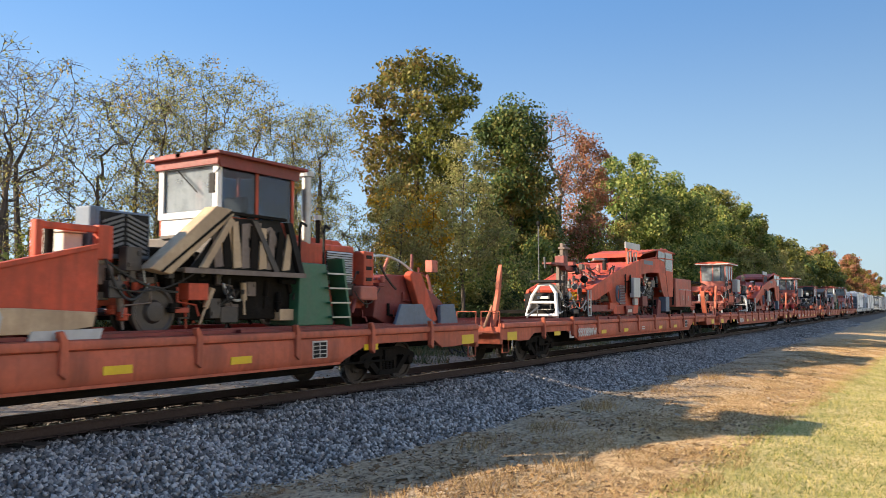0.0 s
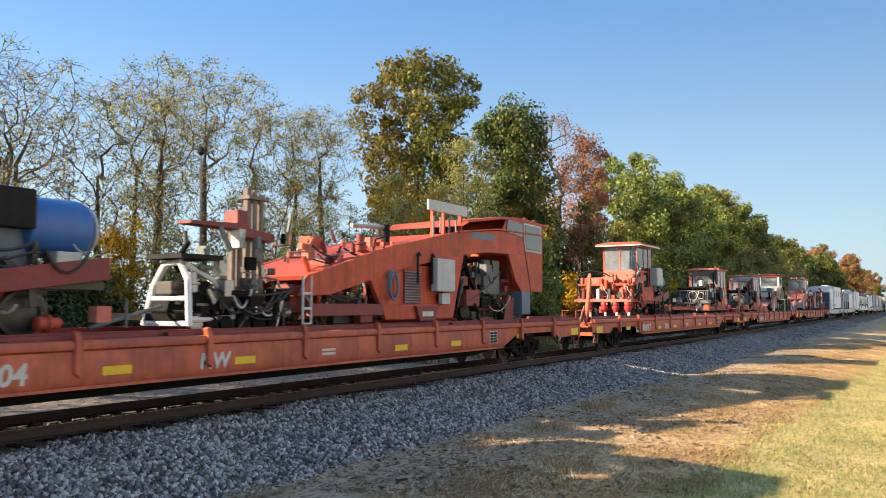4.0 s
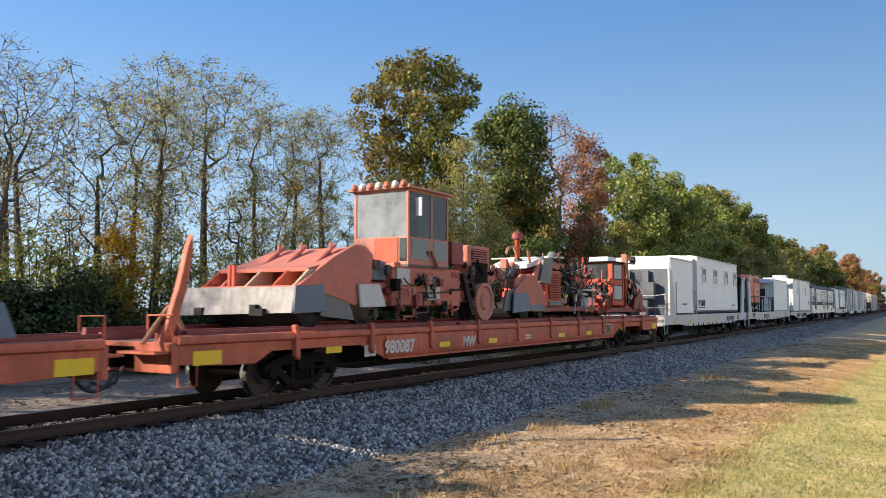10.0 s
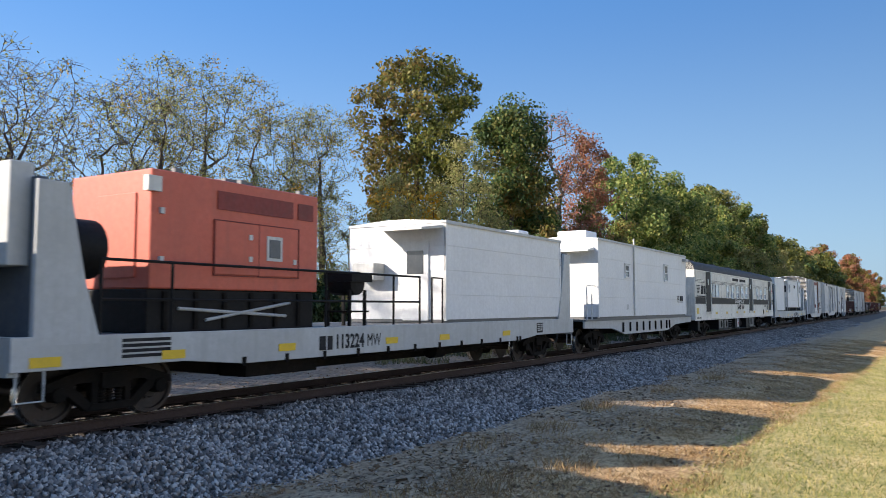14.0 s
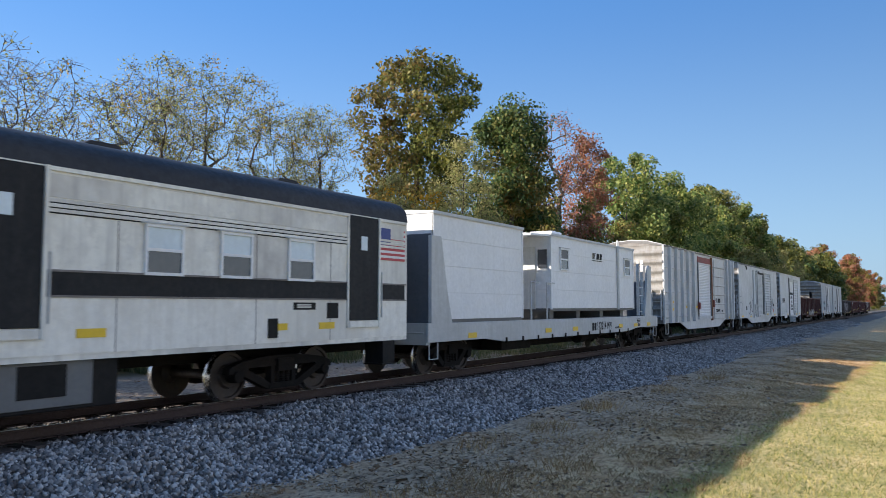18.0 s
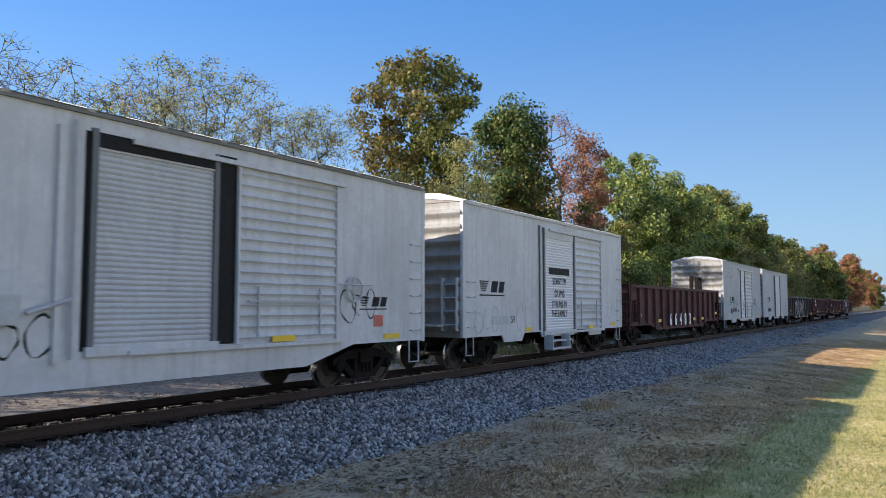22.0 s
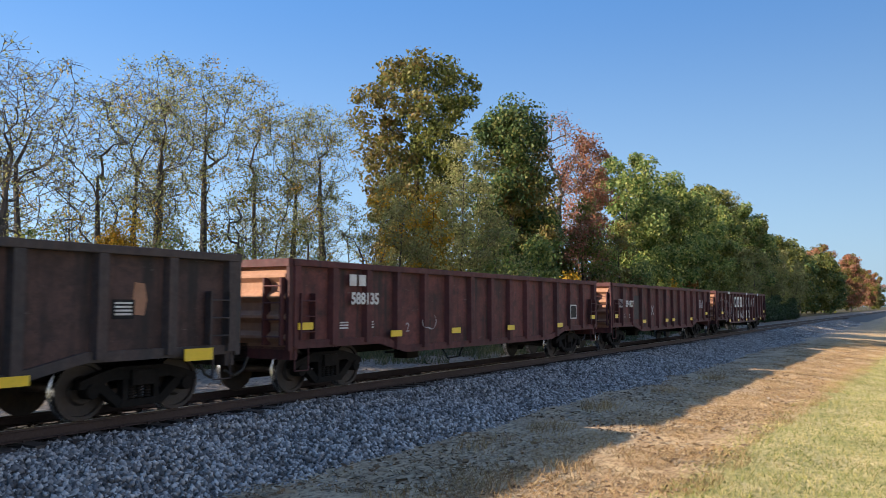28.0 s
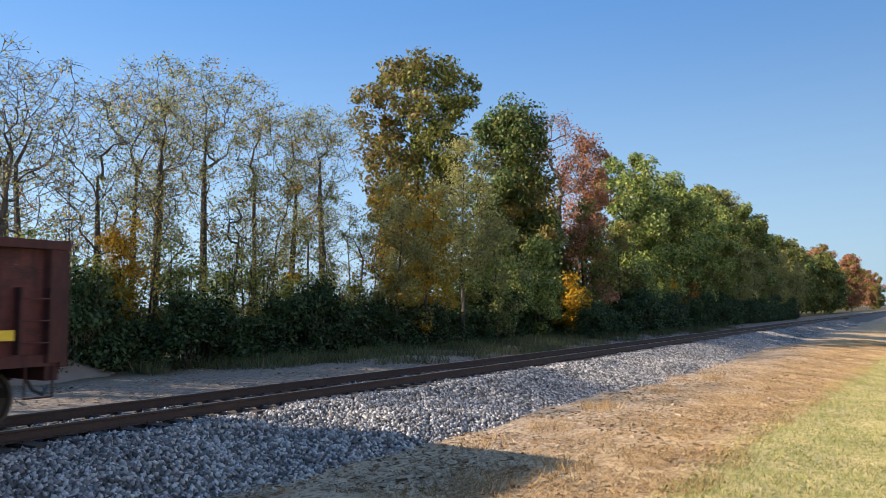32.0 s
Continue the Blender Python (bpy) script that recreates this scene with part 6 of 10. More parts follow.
for k in range(14):
    x, z = 0.4 + (k * 0.37) % 2.4, 3.3 + (k * 0.53) % 0.8
    part("peeled_patch", Solid().box(x, x + 0.05 + (k % 3) * 0.02, -1.554, -1.55, z, z + 0.06 + (k % 4) * 0.02), GREY_DARK, b4)
for x, z in ((1.4, 1.08), (4.35, 1.05), (7.2, 1.0), (9.5, 1.05), (11.6, 1.05)):
    reflector(b4, x, z, -1.556 if x < 6 or x > 9.1 else -1.615, 0.4, 0.12)
wheel_ = Solid().path([(10.0 + 0.27 * math.cos(k * 0.3927), -1.61, 2.1 + 0.27 * math.sin(k * 0.3927)) for k in range(17)], 0.022, 6).box(9.72, 10.28, -1.62, -1.6, 2.08, 2.12).box(9.98, 10.02, -1.62, -1.6, 1.82, 2.38).tube((8.9, -1.62, 2.2), (11.2, -1.62, 2.2), 0.015)
part("side_wheel", wheel_, GREY_PAINT, b4)

b5 = box_car(346.15, 358.65, 4.53, "white forty-foot box car with a panelled door", 9, False, BOX_GREY)
d5 = part("sliding_door", Solid().box(5.2, 7.7, -1.61, -1.555, 0.95, 4.15), BOX_WHITE, b5, "white panelled sliding door", bevel=0.01)
for k in range(6):
    part("door_rib", Solid().box(5.25, 7.65, -1.65, -1.61, 1.2 + k * 0.5, 1.26 + k * 0.5), GREY_PAINT, d5)
part("door_edge", Solid().box(5.15, 5.24, -1.66, -1.6, 0.9, 4.2), GREY_DARK, d5)
part("door_edge", Solid().box(7.66, 7.75, -1.66, -1.6, 0.9, 4.2), GREY_DARK, d5)
emblem(b5, 2.0, 2.45, 1.2, MARK_BLACK, -1.553)
bars(b5, 2.1, 1.6, 1.5, 0.26, MARK_BLACK, -1.553)
scrawl(b5, 46, 9.0, 1.2, 2.0, 0.8, GREY_PAINT, -1.553, 3, 0.018)
for x, z in ((1.6, 1.08), (4.4, 1.05), (6.5, 1.05), (9.0, 1.05)):
    reflector(b5, x, z, -1.556 if x < 5 or x > 7.8 else -1.62, 0.4, 0.12)


# ---- camp train: bulkhead flat cars with white crew modules ----
def bulkhead(car, x, d, ladder_on=True):
    """A tapered steel bulkhead; d = 1 where its braces lean towards greater x."""
    b = part("bulkhead", Solid().box(min(x, x + d * 0.12), max(x, x + d * 0.12), -1.5, 1.5, 1.3, 3.55), SLATE, car, "grey steel bulkhead", bevel=0.01)
    for y in (-1.56, 1.46):
        part("brace", Solid().prism([(x - d * 0.05, 1.2), (x + d * 1.0, 1.2), (x + d * 0.72, 2.1), (x + d * 0.42, 3.5), (x - d * 0.05, 3.5)], y, y + 0.1), GREY_PAINT, b, bevel=0.01)
    for y in (-0.5, 0.4):
        part("brace", Solid().prism([(x - d * 0.02, 1.3), (x - d * 0.62, 1.3), (x - d * 0.5, 1.75), (x - d * 0.22, 2.3), (x - d * 0.16, 3.5), (x - d * 0.02, 3.5)], y, y + 0.16), GREY_PAINT, b, bevel=0.01)
        part("brace_flange", Solid().prism([(x - d * 0.62, 1.3), (x - d * 0.66, 1.3), (x - d * 0.54, 1.77), (x - d * 0.26, 2.32), (x - d * 0.20, 3.5), (x - d * 0.16, 3.5), (x - d * 0.22, 2.3), (x - d * 0.5, 1.75)], y - 0.08, y + 0.24), SLATE, b)
    return b


def camp_flat(q, end, label, mark, mark_x, refl):
    L = end - q
    car = thing("camp_flat_car", label, "flat car", (q, 0, 0), "light grey camp flat cars", moves=True)
    low = [(0, 1.33), (L, 1.33), (L, 0.86), (L - 2.9, 0.86), (L - 4.2, 0.74), (4.2, 0.74), (2.9, 0.86), (0, 0.86)]
    for y0 in (-1.56, 1.46):
        part("side_sill", Solid().prism(low, y0, y0 + 0.10), GREY_PAINT, car, "light grey side sill", bevel=0.012)
    part("deck", Solid().box(0.02, L - 0.02, -1.46, 1.46, 1.22, 1.31), GREY_DARK, car, "dark steel deck")
    part("centre_sill", Solid().prism([(0, 1.2), (L, 1.2), (L, 0.74), (L - 3, 0.70), (L - 5, 0.42), (5, 0.42), (3, 0.70), (0, 0.74)], -0.4, 0.4), STEEL_DARK, car)
    for x, d in ((0, 1), (L, -1)):
        part("end_sill", Solid().box(min(x, x + d * 0.15), max(x, x + d * 0.15), -1.5, 1.5, 0.8, 1.33), GREY_PAINT, car)
        part("grab_rail", Solid().path([(x - d * 0.12, -1.5, 1.1), (x - d * 0.14, -0.3, 1.1)], 0.018, 5), GREY_PAINT, car)
        stirrup(car, x + (0.1 if d > 0 else -0.5), GREY_PAINT, -1.52, 0.88, 0.45)
    for x in refl:
        reflector(car, x, 0.98, -1.563, 0.46, 0.14)
    bars(car, mark_x - 0.98, 1.15, 0.2, 0.28, MARK_BLACK, -1.564)
    bars(car, mark_x - 0.73, 1.15, 0.16, 0.28, MARK_BLACK, -1.564)
    number(car, mark, mark_x, 1.01, 0.40, MARK_BLACK, -1.564, 0.82, bold=0.012)
    number(car, "MW", mark_x + 0.85, 1.01, 0.38, MARK_BLACK, -1.564, 0.75)
    part("data_panel", Solid().box(L - 3.0, L - 2.55, -1.566, -1.558, 0.93, 1.23), BLACK_PAINT, car)
    bars(car, L - 2.96, 1.20, 0.16, 0.03, MARK_WHITE, -1.568, 4, 1.0)
    bars(car, L - 2.75, 1.20, 0.16, 0.03, MARK_WHITE, -1.568, 4, 1.0)
    for x in spread((4.2, L - 4.2, 1.1)):
        part("stake_pocket", Solid().box(x - 0.04, x + 0.04, -1.585, -1.55, 0.70, 0.86), STEEL_DARK, car)
    part("tool_box", Solid().box(4.6, 6.6, -1.2, -0.5, 0.45, 0.8), STEEL_DARK, car, bevel=0.02)
    part("brake_gear", Solid().lathe([(0.06, -0.3), (0.22, -0.26), (0.22, 0.24), (0.07, 0.3)], (L * 0.6, -0.85, 0.62), "x", 14).tube((6, -0.7, 0.62), (L - 4, -0.7, 0.62), 0.03), STEEL_DARK, car)
    bogie(car, 1.9)
    bogie(car, L - 1.9)
    couplers(car, L)
    return car


def siding(x0, x1, y, z0, z1, board, outward=-1, axis="x"):
    """Lapped boards, each lower edge a little proud."""
    n = max(1, round((z1 - z0) / board))
    h = (z1 - z0) / n
    pts = [(y - outward * 0.02, z0)]
    for k in range(n):
        pts += [(y + outward * 0.010, z0 + k * h), (y, z0 + (k + 1) * h - 0.004)]
    pts += [(y - outward * 0.02, z1)]
    return Solid().prism(pts, x0, x1, axis)


def window_unit(wall, x, z0, z1, w, y, pane_top=GREY_DARK, pane_low=DARK_GLASS, frame=WHITE):
    """A two-sash window with a projecting frame."""
    h = (z0 + z1) / 2
    win = part("window", Solid().box(x - w / 2 - 0.05, x + w / 2 + 0.05, y - 0.045, y, z1, z1 + 0.05), frame, wall, "pale window frame")
    for a, b, c, d in ((x - w / 2 - 0.05, x + w / 2 + 0.05, z0 - 0.05, z0), (x - w / 2 - 0.05, x - w / 2, z0, z1), (x + w / 2, x + w / 2 + 0.05, z0, z1), (x - w / 2, x + w / 2, h - 0.025, h + 0.025)):
        part("frame_bar", Solid().box(a, b, y - 0.04, y, c, d), frame, win)
    wall_parts = (("pane", (h + 0.025, z1), pane_top), ("pane", (z0, h - 0.025), pane_low))
    for name, (a, b), m in wall_parts:
        part(name, Solid().box(x - w / 2, x + w / 2, y - 0.018, y - 0.004, a, b), m, win)
    part("drip_cap", Solid().box(x - w / 2 - 0.12, x + w / 2 + 0.12, y - 0.06, y, z1 + 0.05, z1 + 0.075), GREY_PAINT, win)
    return win


def module(q, end, z0, z1, label, board=0.16, windows=(), mat=WHITE, half=1.52, trim=True, roof_over=0.03):
    """A white crew module: sided walls, shallow roof, corner trim and skids."""
    L = end - q
    ob = thing("crew_module", label, "crew module", (q, 0, z0), "white crew modules", moves=True)
    H = z1 - z0
    for side in (-1, 1):
        w = part("side_wall", siding(0, L, side * half, 0.08, H, board, side), mat, ob)
        if side == -1:
            front = w
    for x, o in ((0, -1), (L, 1)):
        part("end_wall", siding(-half + 0.02, half - 0.02, x, 0.08, H, board, o, "y"), mat, ob)
    part("roof", Solid().prism([(-half - roof_over, H), (-0.3, H + 0.09), (0.3, H + 0.09), (half + roof_over, H), (half + roof_over, H - 0.05), (-half - roof_over, H - 0.05)], -roof_over, L + roof_over, "x"), WHITE, ob, "white sheet roof with a thin grey edge")
    part("roof_edge", Solid().box(-roof_over, L + roof_over, -half - roof_over - 0.015, -half - roof_over, H - 0.07, H + 0.012), GREY_PAINT, ob)
    part("base_frame", Solid().box(0, L, -half + 0.04, half - 0.04, 0, 0.08), GREY_DARK, ob)
    if trim:
        for x in (0.0, L - 0.07):
            part("corner_trim", Solid().box(x, x + 0.07, -half - 0.022, -half + 0.03, 0.05, H), mat, ob)
    for x, a, b, w in windows:
        window_unit(front, x - q, a - z0, b - z0, w, -half - 0.012)
    part("belly", Solid().box(0.1, L - 0.1, -half + 0.2, half - 0.2, -0.02, 0.0), GREY_DARK, ob)
    return ob


c1 = camp_flat(161.65, 181.35, "light grey bulkhead flat car carrying two crew modules", "111220", 14.6, (2.1, 4.7, 8.2, 11.0, 16.2))
m1 = module(162.85, 167.15, 1.33, 4.10, "plain white crew module beside a grey bulkhead", 0.6)
number(m1, "DO NOT HUMP", 2.55, 0.52, 0.14, MARK_BLACK, -1.536)
part("pipe", Solid().tube((0.95, -1.56, 0.1), (0.95, -1.56, 1.6), 0.025), GREY_PAINT, m1)
bulkhead(c1, 1.05, 1)
part("hand_wheel", Solid().path([(0.38, 0.95 + 0.32 * math.cos(k * 0.3927), 2.65 + 0.32 * math.sin(k * 0.3927)) for k in range(17)], 0.03, 6).box(0.36, 0.4, 0.62, 1.28, 2.62, 2.68).box(0.36, 0.4, 0.92, 0.98, 2.32, 2.98).tube((0.4, 0.95, 2.65), (1.0, 0.95, 2.65), 0.04), GREY_PAINT, c1)
part("rope_rail", Solid().hose((0.35, -1.5, 2.3), (0.35, 0.5, 2.3), 0.05, 0.014).hose((0.3, -1.5, 1.7), (0.3, 0.2, 1.7), 0.03, 0.014).tube((0.35, -1.5, 1.3), (0.35, -1.5, 2.35), 0.016, n=6), WHITE_DIRTY, c1)
part("control_box", Solid().box(0.6, 0.95, -0.9, -0.3, 2.1, 2.9), SLATE, c1, bevel=0.02)
m2 = module(168.05, 178.7, 1.46, 4.42, "white sided crew module with four sash windows", 0.145, [(169.65, 3.07, 3.80, 0.72), (172.45, 3.07, 3.80, 0.72), (175.4, 3.07, 3.80, 0.72), (178.0, 3.07, 3.80, 0.72)])
emblem(m2, 0.25, 0.62, 1.5, MARK_BLACK, -1.536)
number(m2, "DO NOT HUMP", 9.3, 0.35, 0.13, MARK_BLACK, -1.536)
part("door", Solid().box(-0.06, -0.02, -1.1, -0.25, 0.1, 2.2), WHITE_DIRTY, m2, "white entrance door", bevel=0.01)
part("awning", Solid().prism([(0.05, 2.86), (-0.75, 2.66), (-0.75, 2.62), (0.05, 2.78)], -1.4, 0.6), WHITE, m2, "small white awning")
for x in (3.1, 7.6):
    part("roof_vent", Solid().box(x, x + 0.75, -0.6, 0.3, 2.98, 3.22), WHITE_DIRTY, m2, "white roof vent", bevel=0.05)
for x in (-0.55, -0.12):
    part("stair_rail", Solid().path([(5.95 + x + 0.5, -1.5, 1.3), (5.95 + x + 0.5, -1.5, 2.55), (5.95 + x + 0.5, -0.6, 2.55)], 0.025, 6), GREY_PAINT, c1)
bulkhead(c1, 19.1, -1)
ladder(c1, 18.1, -1.35, 1.35, 3.7, 6, 0.5, STEEL_DARK, 0.12)
part("skid_pipe", Solid().tube((6.2, -1.42, 1.40), (17.4, -1.42, 1.40), 0.05).tube((1.6, -1.5, 1.37), (6.0, -1.5, 1.37), 0.04), BLACK_PAINT, c1)

c2 = camp_flat(182.25, 201.85, "light grey flat car with generator and crew module", "113224", 7.22, (0.49, 2.66, 5.31, 8.75, 11.06, 14.5))
bulkhead(c2, 0.35, 1)
part("control_box", Solid().box(0.05, 0.4, -1.3, -0.5, 2.3, 3.75), GREY_PAINT, c2, "pale grey cabinet on the bulkhead", bevel=0.02)
part("fan_drum", Solid().lathe([(0.1, -0.35), (0.42, -0.33), (0.46, 0.0), (0.46, 0.35), (0.36, 0.42)], (1.25, -0.85, 2.62), "x", 20), BLACK_PAINT, c2, "black fan drum", smooth=True)
bars(c2, 1.7, 1.26, 0.9, 0.05, MARK_BLACK, -1.564, 4, 0.6)
gen = thing("generator", "orange generator set on a black base", "generator", (184.65, 0, 1.31), moves=True)
part("base_tank", Solid().box(0, 4.05, -1.2, 1.2, 0, 0.72), BLACK_PAINT, gen, "black base tank", bevel=0.02)
body_ = part("enclosure", Solid().box(0, 4.12, -1.25, 0.85, 0.72, 2.68), GENSET, gen, "orange sheet-metal enclosure", bevel=0.03)
part("side_door", Solid().box(1.35, 3.5, -1.275, -1.25, 1.0, 1.95), GENSET, body_, bevel=0.01)
part("vent", Solid().box(1.4, 3.35, -1.27, -1.25, 2.15, 2.48), RED_DARK, body_, "dark red air vent")
part("vent", Solid().box(3.5, 3.95, -1.27, -1.25, 2.15, 2.48), RED_DARK, body_, "dark red air vent")
for x in (1.33, 2.42, 3.52):
    part("door_seam", Solid().box(x - 0.008, x + 0.008, -1.279, -1.249, 0.98, 1.97), RED_DARK, body_)
for z in (0.98, 1.96):
    part("door_seam", Solid().box(1.33, 3.52, -1.279, -1.249, z - 0.008, z + 0.008), RED_DARK, body_)
for x, z in ((2.2, 1.3), (2.2, 1.7), (3.4, 1.3), (0.2, 1.2), (0.2, 2.0)):
    part("latch", Solid().box(x - 0.04, x + 0.04, -1.292, -1.249, z - 0.05, z + 0.05), WHITE_DIRTY, body_)
for x in (0.5, 2.0, 3.6):
    part("roof_lug", Solid().box(x, x + 0.14, -1.2, -1.1, 2.68, 2.76), GREY_DARK, body_)
part("gauge_frame", Solid().box(2.62, 3.04, -1.288, -1.27, 1.29, 1.76), WHITE_DIRTY, body_)
part("gauge_window", Solid().box(2.68, 2.98, -1.30, -1.275, 1.35, 1.7), GREY_DARK, body_, bevel=0.01)
part("end_door", Solid().box(-0.03, 0, -0.9, 0.1, 0.9, 2.3), GENSET, body_, bevel=0.01)
part("lamp_box", Solid().box(-0.12, 0.15, -1.32, -1.2, 2.3, 2.55), WHITE_DIRTY, body_)
part("exhaust", Solid().box(1.9, 2.6, -0.9, -0.3, 2.68, 2.8), GREY_DARK, body_)
part("strut", Solid().tube((0.6, -1.24, 0.4), (3.2, -1.24, 0.25), 0.03).tube((1.2, -1.24, 0.2), (3.3, -1.24, 0.5), 0.03), GREY_PAINT, gen)
for i in range(6):
    part("rib", Solid().box(0.3 + i * 0.65, 0.38 + i * 0.65, -1.24, -1.2, 0.05, 0.68), STEEL_DARK, gen)
rail_y = -1.5
rail_ = Solid()
for x in (1.35, 2.65, 6.5, 8.9, 10.0):
    rail_.tube((x, rail_y, 1.3), (x, rail_y, 2.45), 0.028, n=6)
for z in (1.85, 2.45):
    rail_.tube((1.35, rail_y, z), (10.0, rail_y, z), 0.024, n=6)
part("hand_rail", rail_, BLACK_PAINT, c2, "black pipe hand rail")
part("hand_rail", Solid().path([(10.55, rail_y, 1.3), (10.55, rail_y, 2.45), (11.05, rail_y, 2.45), (11.05, rail_y, 1.3)], 0.028, 6), BLACK_PAINT, c2)
grill = thing("barbecue_grill", "black barbecue grill standing on the flat car", "grill", (190.35, -0.75, 1.31), moves=True)
part("cooking_box", Solid().lathe([(0.1, -0.35), (0.26, -0.33), (0.28, 0), (0.26, 0.33), (0.1, 0.35)], (0, 0, 0.95), "y", 14).box(-0.3, 0.45, -0.4, 0.4, 0.98, 1.18), BLACK_PAINT, grill, smooth=False)
for x in (-0.25, 0.3):
    for y in (-0.3, 0.3):
        part("leg", Solid().box(x - 0.03, x + 0.03, y - 0.03, y + 0.03, 0, 0.8), BLACK_PAINT, grill)
part("shelf", Solid().box(-0.4, 0.4, -0.35, 0.35, 0.3, 0.34), STEEL_DARK, grill)
m3 = module(193.4, 200.85, 1.33, 3.93, "plain white crew module with a porch end", 0.65)
part("door", Solid().box(-0.06, -0.02, -1.05, -0.25, 0.05, 2.1), WHITE, m3, "white entrance door", bevel=0.01)
part("door_window", Solid().box(-0.075, -0.055, -0.9, -0.4, 1.25, 1.85), DARK_GLASS, m3)
part("awning", Solid().prism([(0.05, 2.5), (-1.0, 2.35), (-1.0, 2.3), (0.05, 2.42)], -1.45, 0.4), WHITE_DIRTY, m3, "small white awning")
part("air_conditioner", Solid().box(-0.5, 0, 0.35, 1.05, 1.1, 1.55), GREY_PAINT, m3, "grey window air conditioner", bevel=0.02)
part("roof_vent", Solid().box(6.4, 7.2, -0.5, 0.3, 2.66, 2.95), WHITE, m3, bevel=0.05)
bulkhead(c2, 19.3, -1)

c3 = thing("camp_flat_car", "short dark flat car with fish-belly sides under a white module", "flat car", (203.2, 0, 0), "light grey camp flat cars", moves=True)
Lc = 15.2
for y0 in (-1.45, 1.37):
    part("side_sill", Solid().prism([(0, 1.25), (Lc, 1.25), (Lc, 0.95), (Lc - 3, 0.88), (Lc - 4.5, 0.62), (4.5, 0.62), (3, 0.88), (0, 0.95)], y0, y0 + 0.08), GREY_PAINT, c3, bevel=0.01)
part("deck", Solid().box(0, Lc, -1.5, 1.5, 1.2, 1.27), GREY_DARK, c3)
part("centre_sill", Solid().box(0, Lc, -0.35, 0.35, 0.6, 1.2), STEEL_DARK, c3)
for x in spread((4.2, Lc - 4.2, 0.9)):
    part("stake_pocket", Solid().box(x - 0.05, x + 0.05, -1.5, -1.45, 0.72, 1.1), STEEL_DARK, c3)
bogie(c3, 1.9)
bogie(c3, Lc - 1.9)
couplers(c3, Lc)
for x in (0.25, 0.75):
    part("stair_rail", Solid().path([(x, -1.45, 1.25), (x, -1.45, 2.5), (x + 0.4, -1.45, 2.5)], 0.025, 6), WHITE_DIRTY, c3)
m4 = module(204.4, 217.15, 1.27, 4.30, "long white crew module with two small windows", 0.75, [(207.75, 2.95, 3.40, 0.42), (213.45, 2.95, 3.62, 0.45)])
part("seam_pipe", Solid().tube((4.25, -1.56, 0.1), (4.25, -1.56, 3.3), 0.035), WHITE_DIRTY, m4)
part("roof_vent", Solid().box(0.5, 1.7, -0.9, 0.3, 3.1, 3.4), WHITE, m4, "white air conditioner on the roof", bevel=0.06)
part("roof_vent", Solid().box(2.4, 3.0, -0.5, 0.3, 3.1, 3.25), WHITE, m4, bevel=0.04)
part("lamp_box", Solid().box(12.1, 12.6, -1.72, -1.53, 2.72, 2.85), GREY_PAINT, m4)
emblem(m4, 11.0, 0.98, 1.1, MARK_BLACK, -1.537)
bars(m4, 3.3, 0.55, 0.25, 0.05, GREY_PAINT, -1.537, 3)
part("awning", Solid().prism([(0.05, 2.7), (-0.7, 2.55), (-0.7, 2.5), (0.05, 2.6)], -1.4, 0.3), WHITE, m4)

c4 = camp_flat(245.1, 264.45, "light grey bulkhead flat car with two crew modules", "113214", 12.1, (2.2, 7.2, 9.5, 14.3, 16.2, 18.0))
m5 = module(245.35, 250.5, 1.34, 4.12, "tall plain white crew module", 0.7)
number(c4, "DO NOT HUMP", 14.0, 0.92, 0.11, MARK_BLACK, -1.564)
for x in (0.4, 1.6):
    part("pipe_frame", Solid().path([(5.6 + x, -1.52, 1.3), (5.6 + x, -1.52, 2.5), (6.2 + x, -1.52, 2.5)], 0.028, 6), GREY_PAINT, c4)
m6 = module(252.6, 261.2, 1.60, 4.12, "white crew module raised on blocks with an emblem", 0.6, [(253.7, 3.0, 3.64, 0.62), (260.3, 3.02, 3.62, 0.62)])
for x in (0.6, 3.0, 5.4, 7.8):
    part("support_block", Solid().box(x, x + 0.35, -1.2, 1.2, -0.27, 0.0), GREY_DARK, m6)
emblem(m6, 3.75, 2.1, 1.05, MARK_BLACK, -1.536)
part("seam_pipe", Solid().tube((6.5, -1.56, 0.05), (6.5, -1.56, 2.75), 0.035).tube((6.62, -1.56, 0.05), (6.62, -1.56, 2.7), 0.03), WHITE_DIRTY, m6)
part("roof_vent", Solid().box(2.3, 3.2, -0.6, 0.3, 2.55, 2.85), WHITE, m6, bevel=0.05)
part("roof_vent", Solid().lathe([(0.22, 0), (0.24, 0.1), (0.16, 0.2)], (3.7, -0.4, 2.58), "z", 12), GREY_PAINT, m6)
part("awning", Solid().prism([(0.05, 2.5), (-1.5, 2.42), (-1.5, 2.36), (0.05, 2.42)], -1.52, 1.3), WHITE, m6, "flat porch roof")
part("door", Solid().box(-0.06, -0.02, -1.0, -0.2, 0.05, 2.1), WHITE_DIRTY, m6, "white entrance door", bevel=0.01)
part("door_window", Solid().box(-0.075, -0.055, -1.42, -1.1, 1.4, 2.0), DARK_GLASS, m6)
bulkhead(c4, 18.45, -1)
ladder(c4, 17.2, -1.3, 1.35, 3.75, 7, 0.55, WHITE_DIRTY, 0.12)
bulkhead(c4, 0.2, 1)


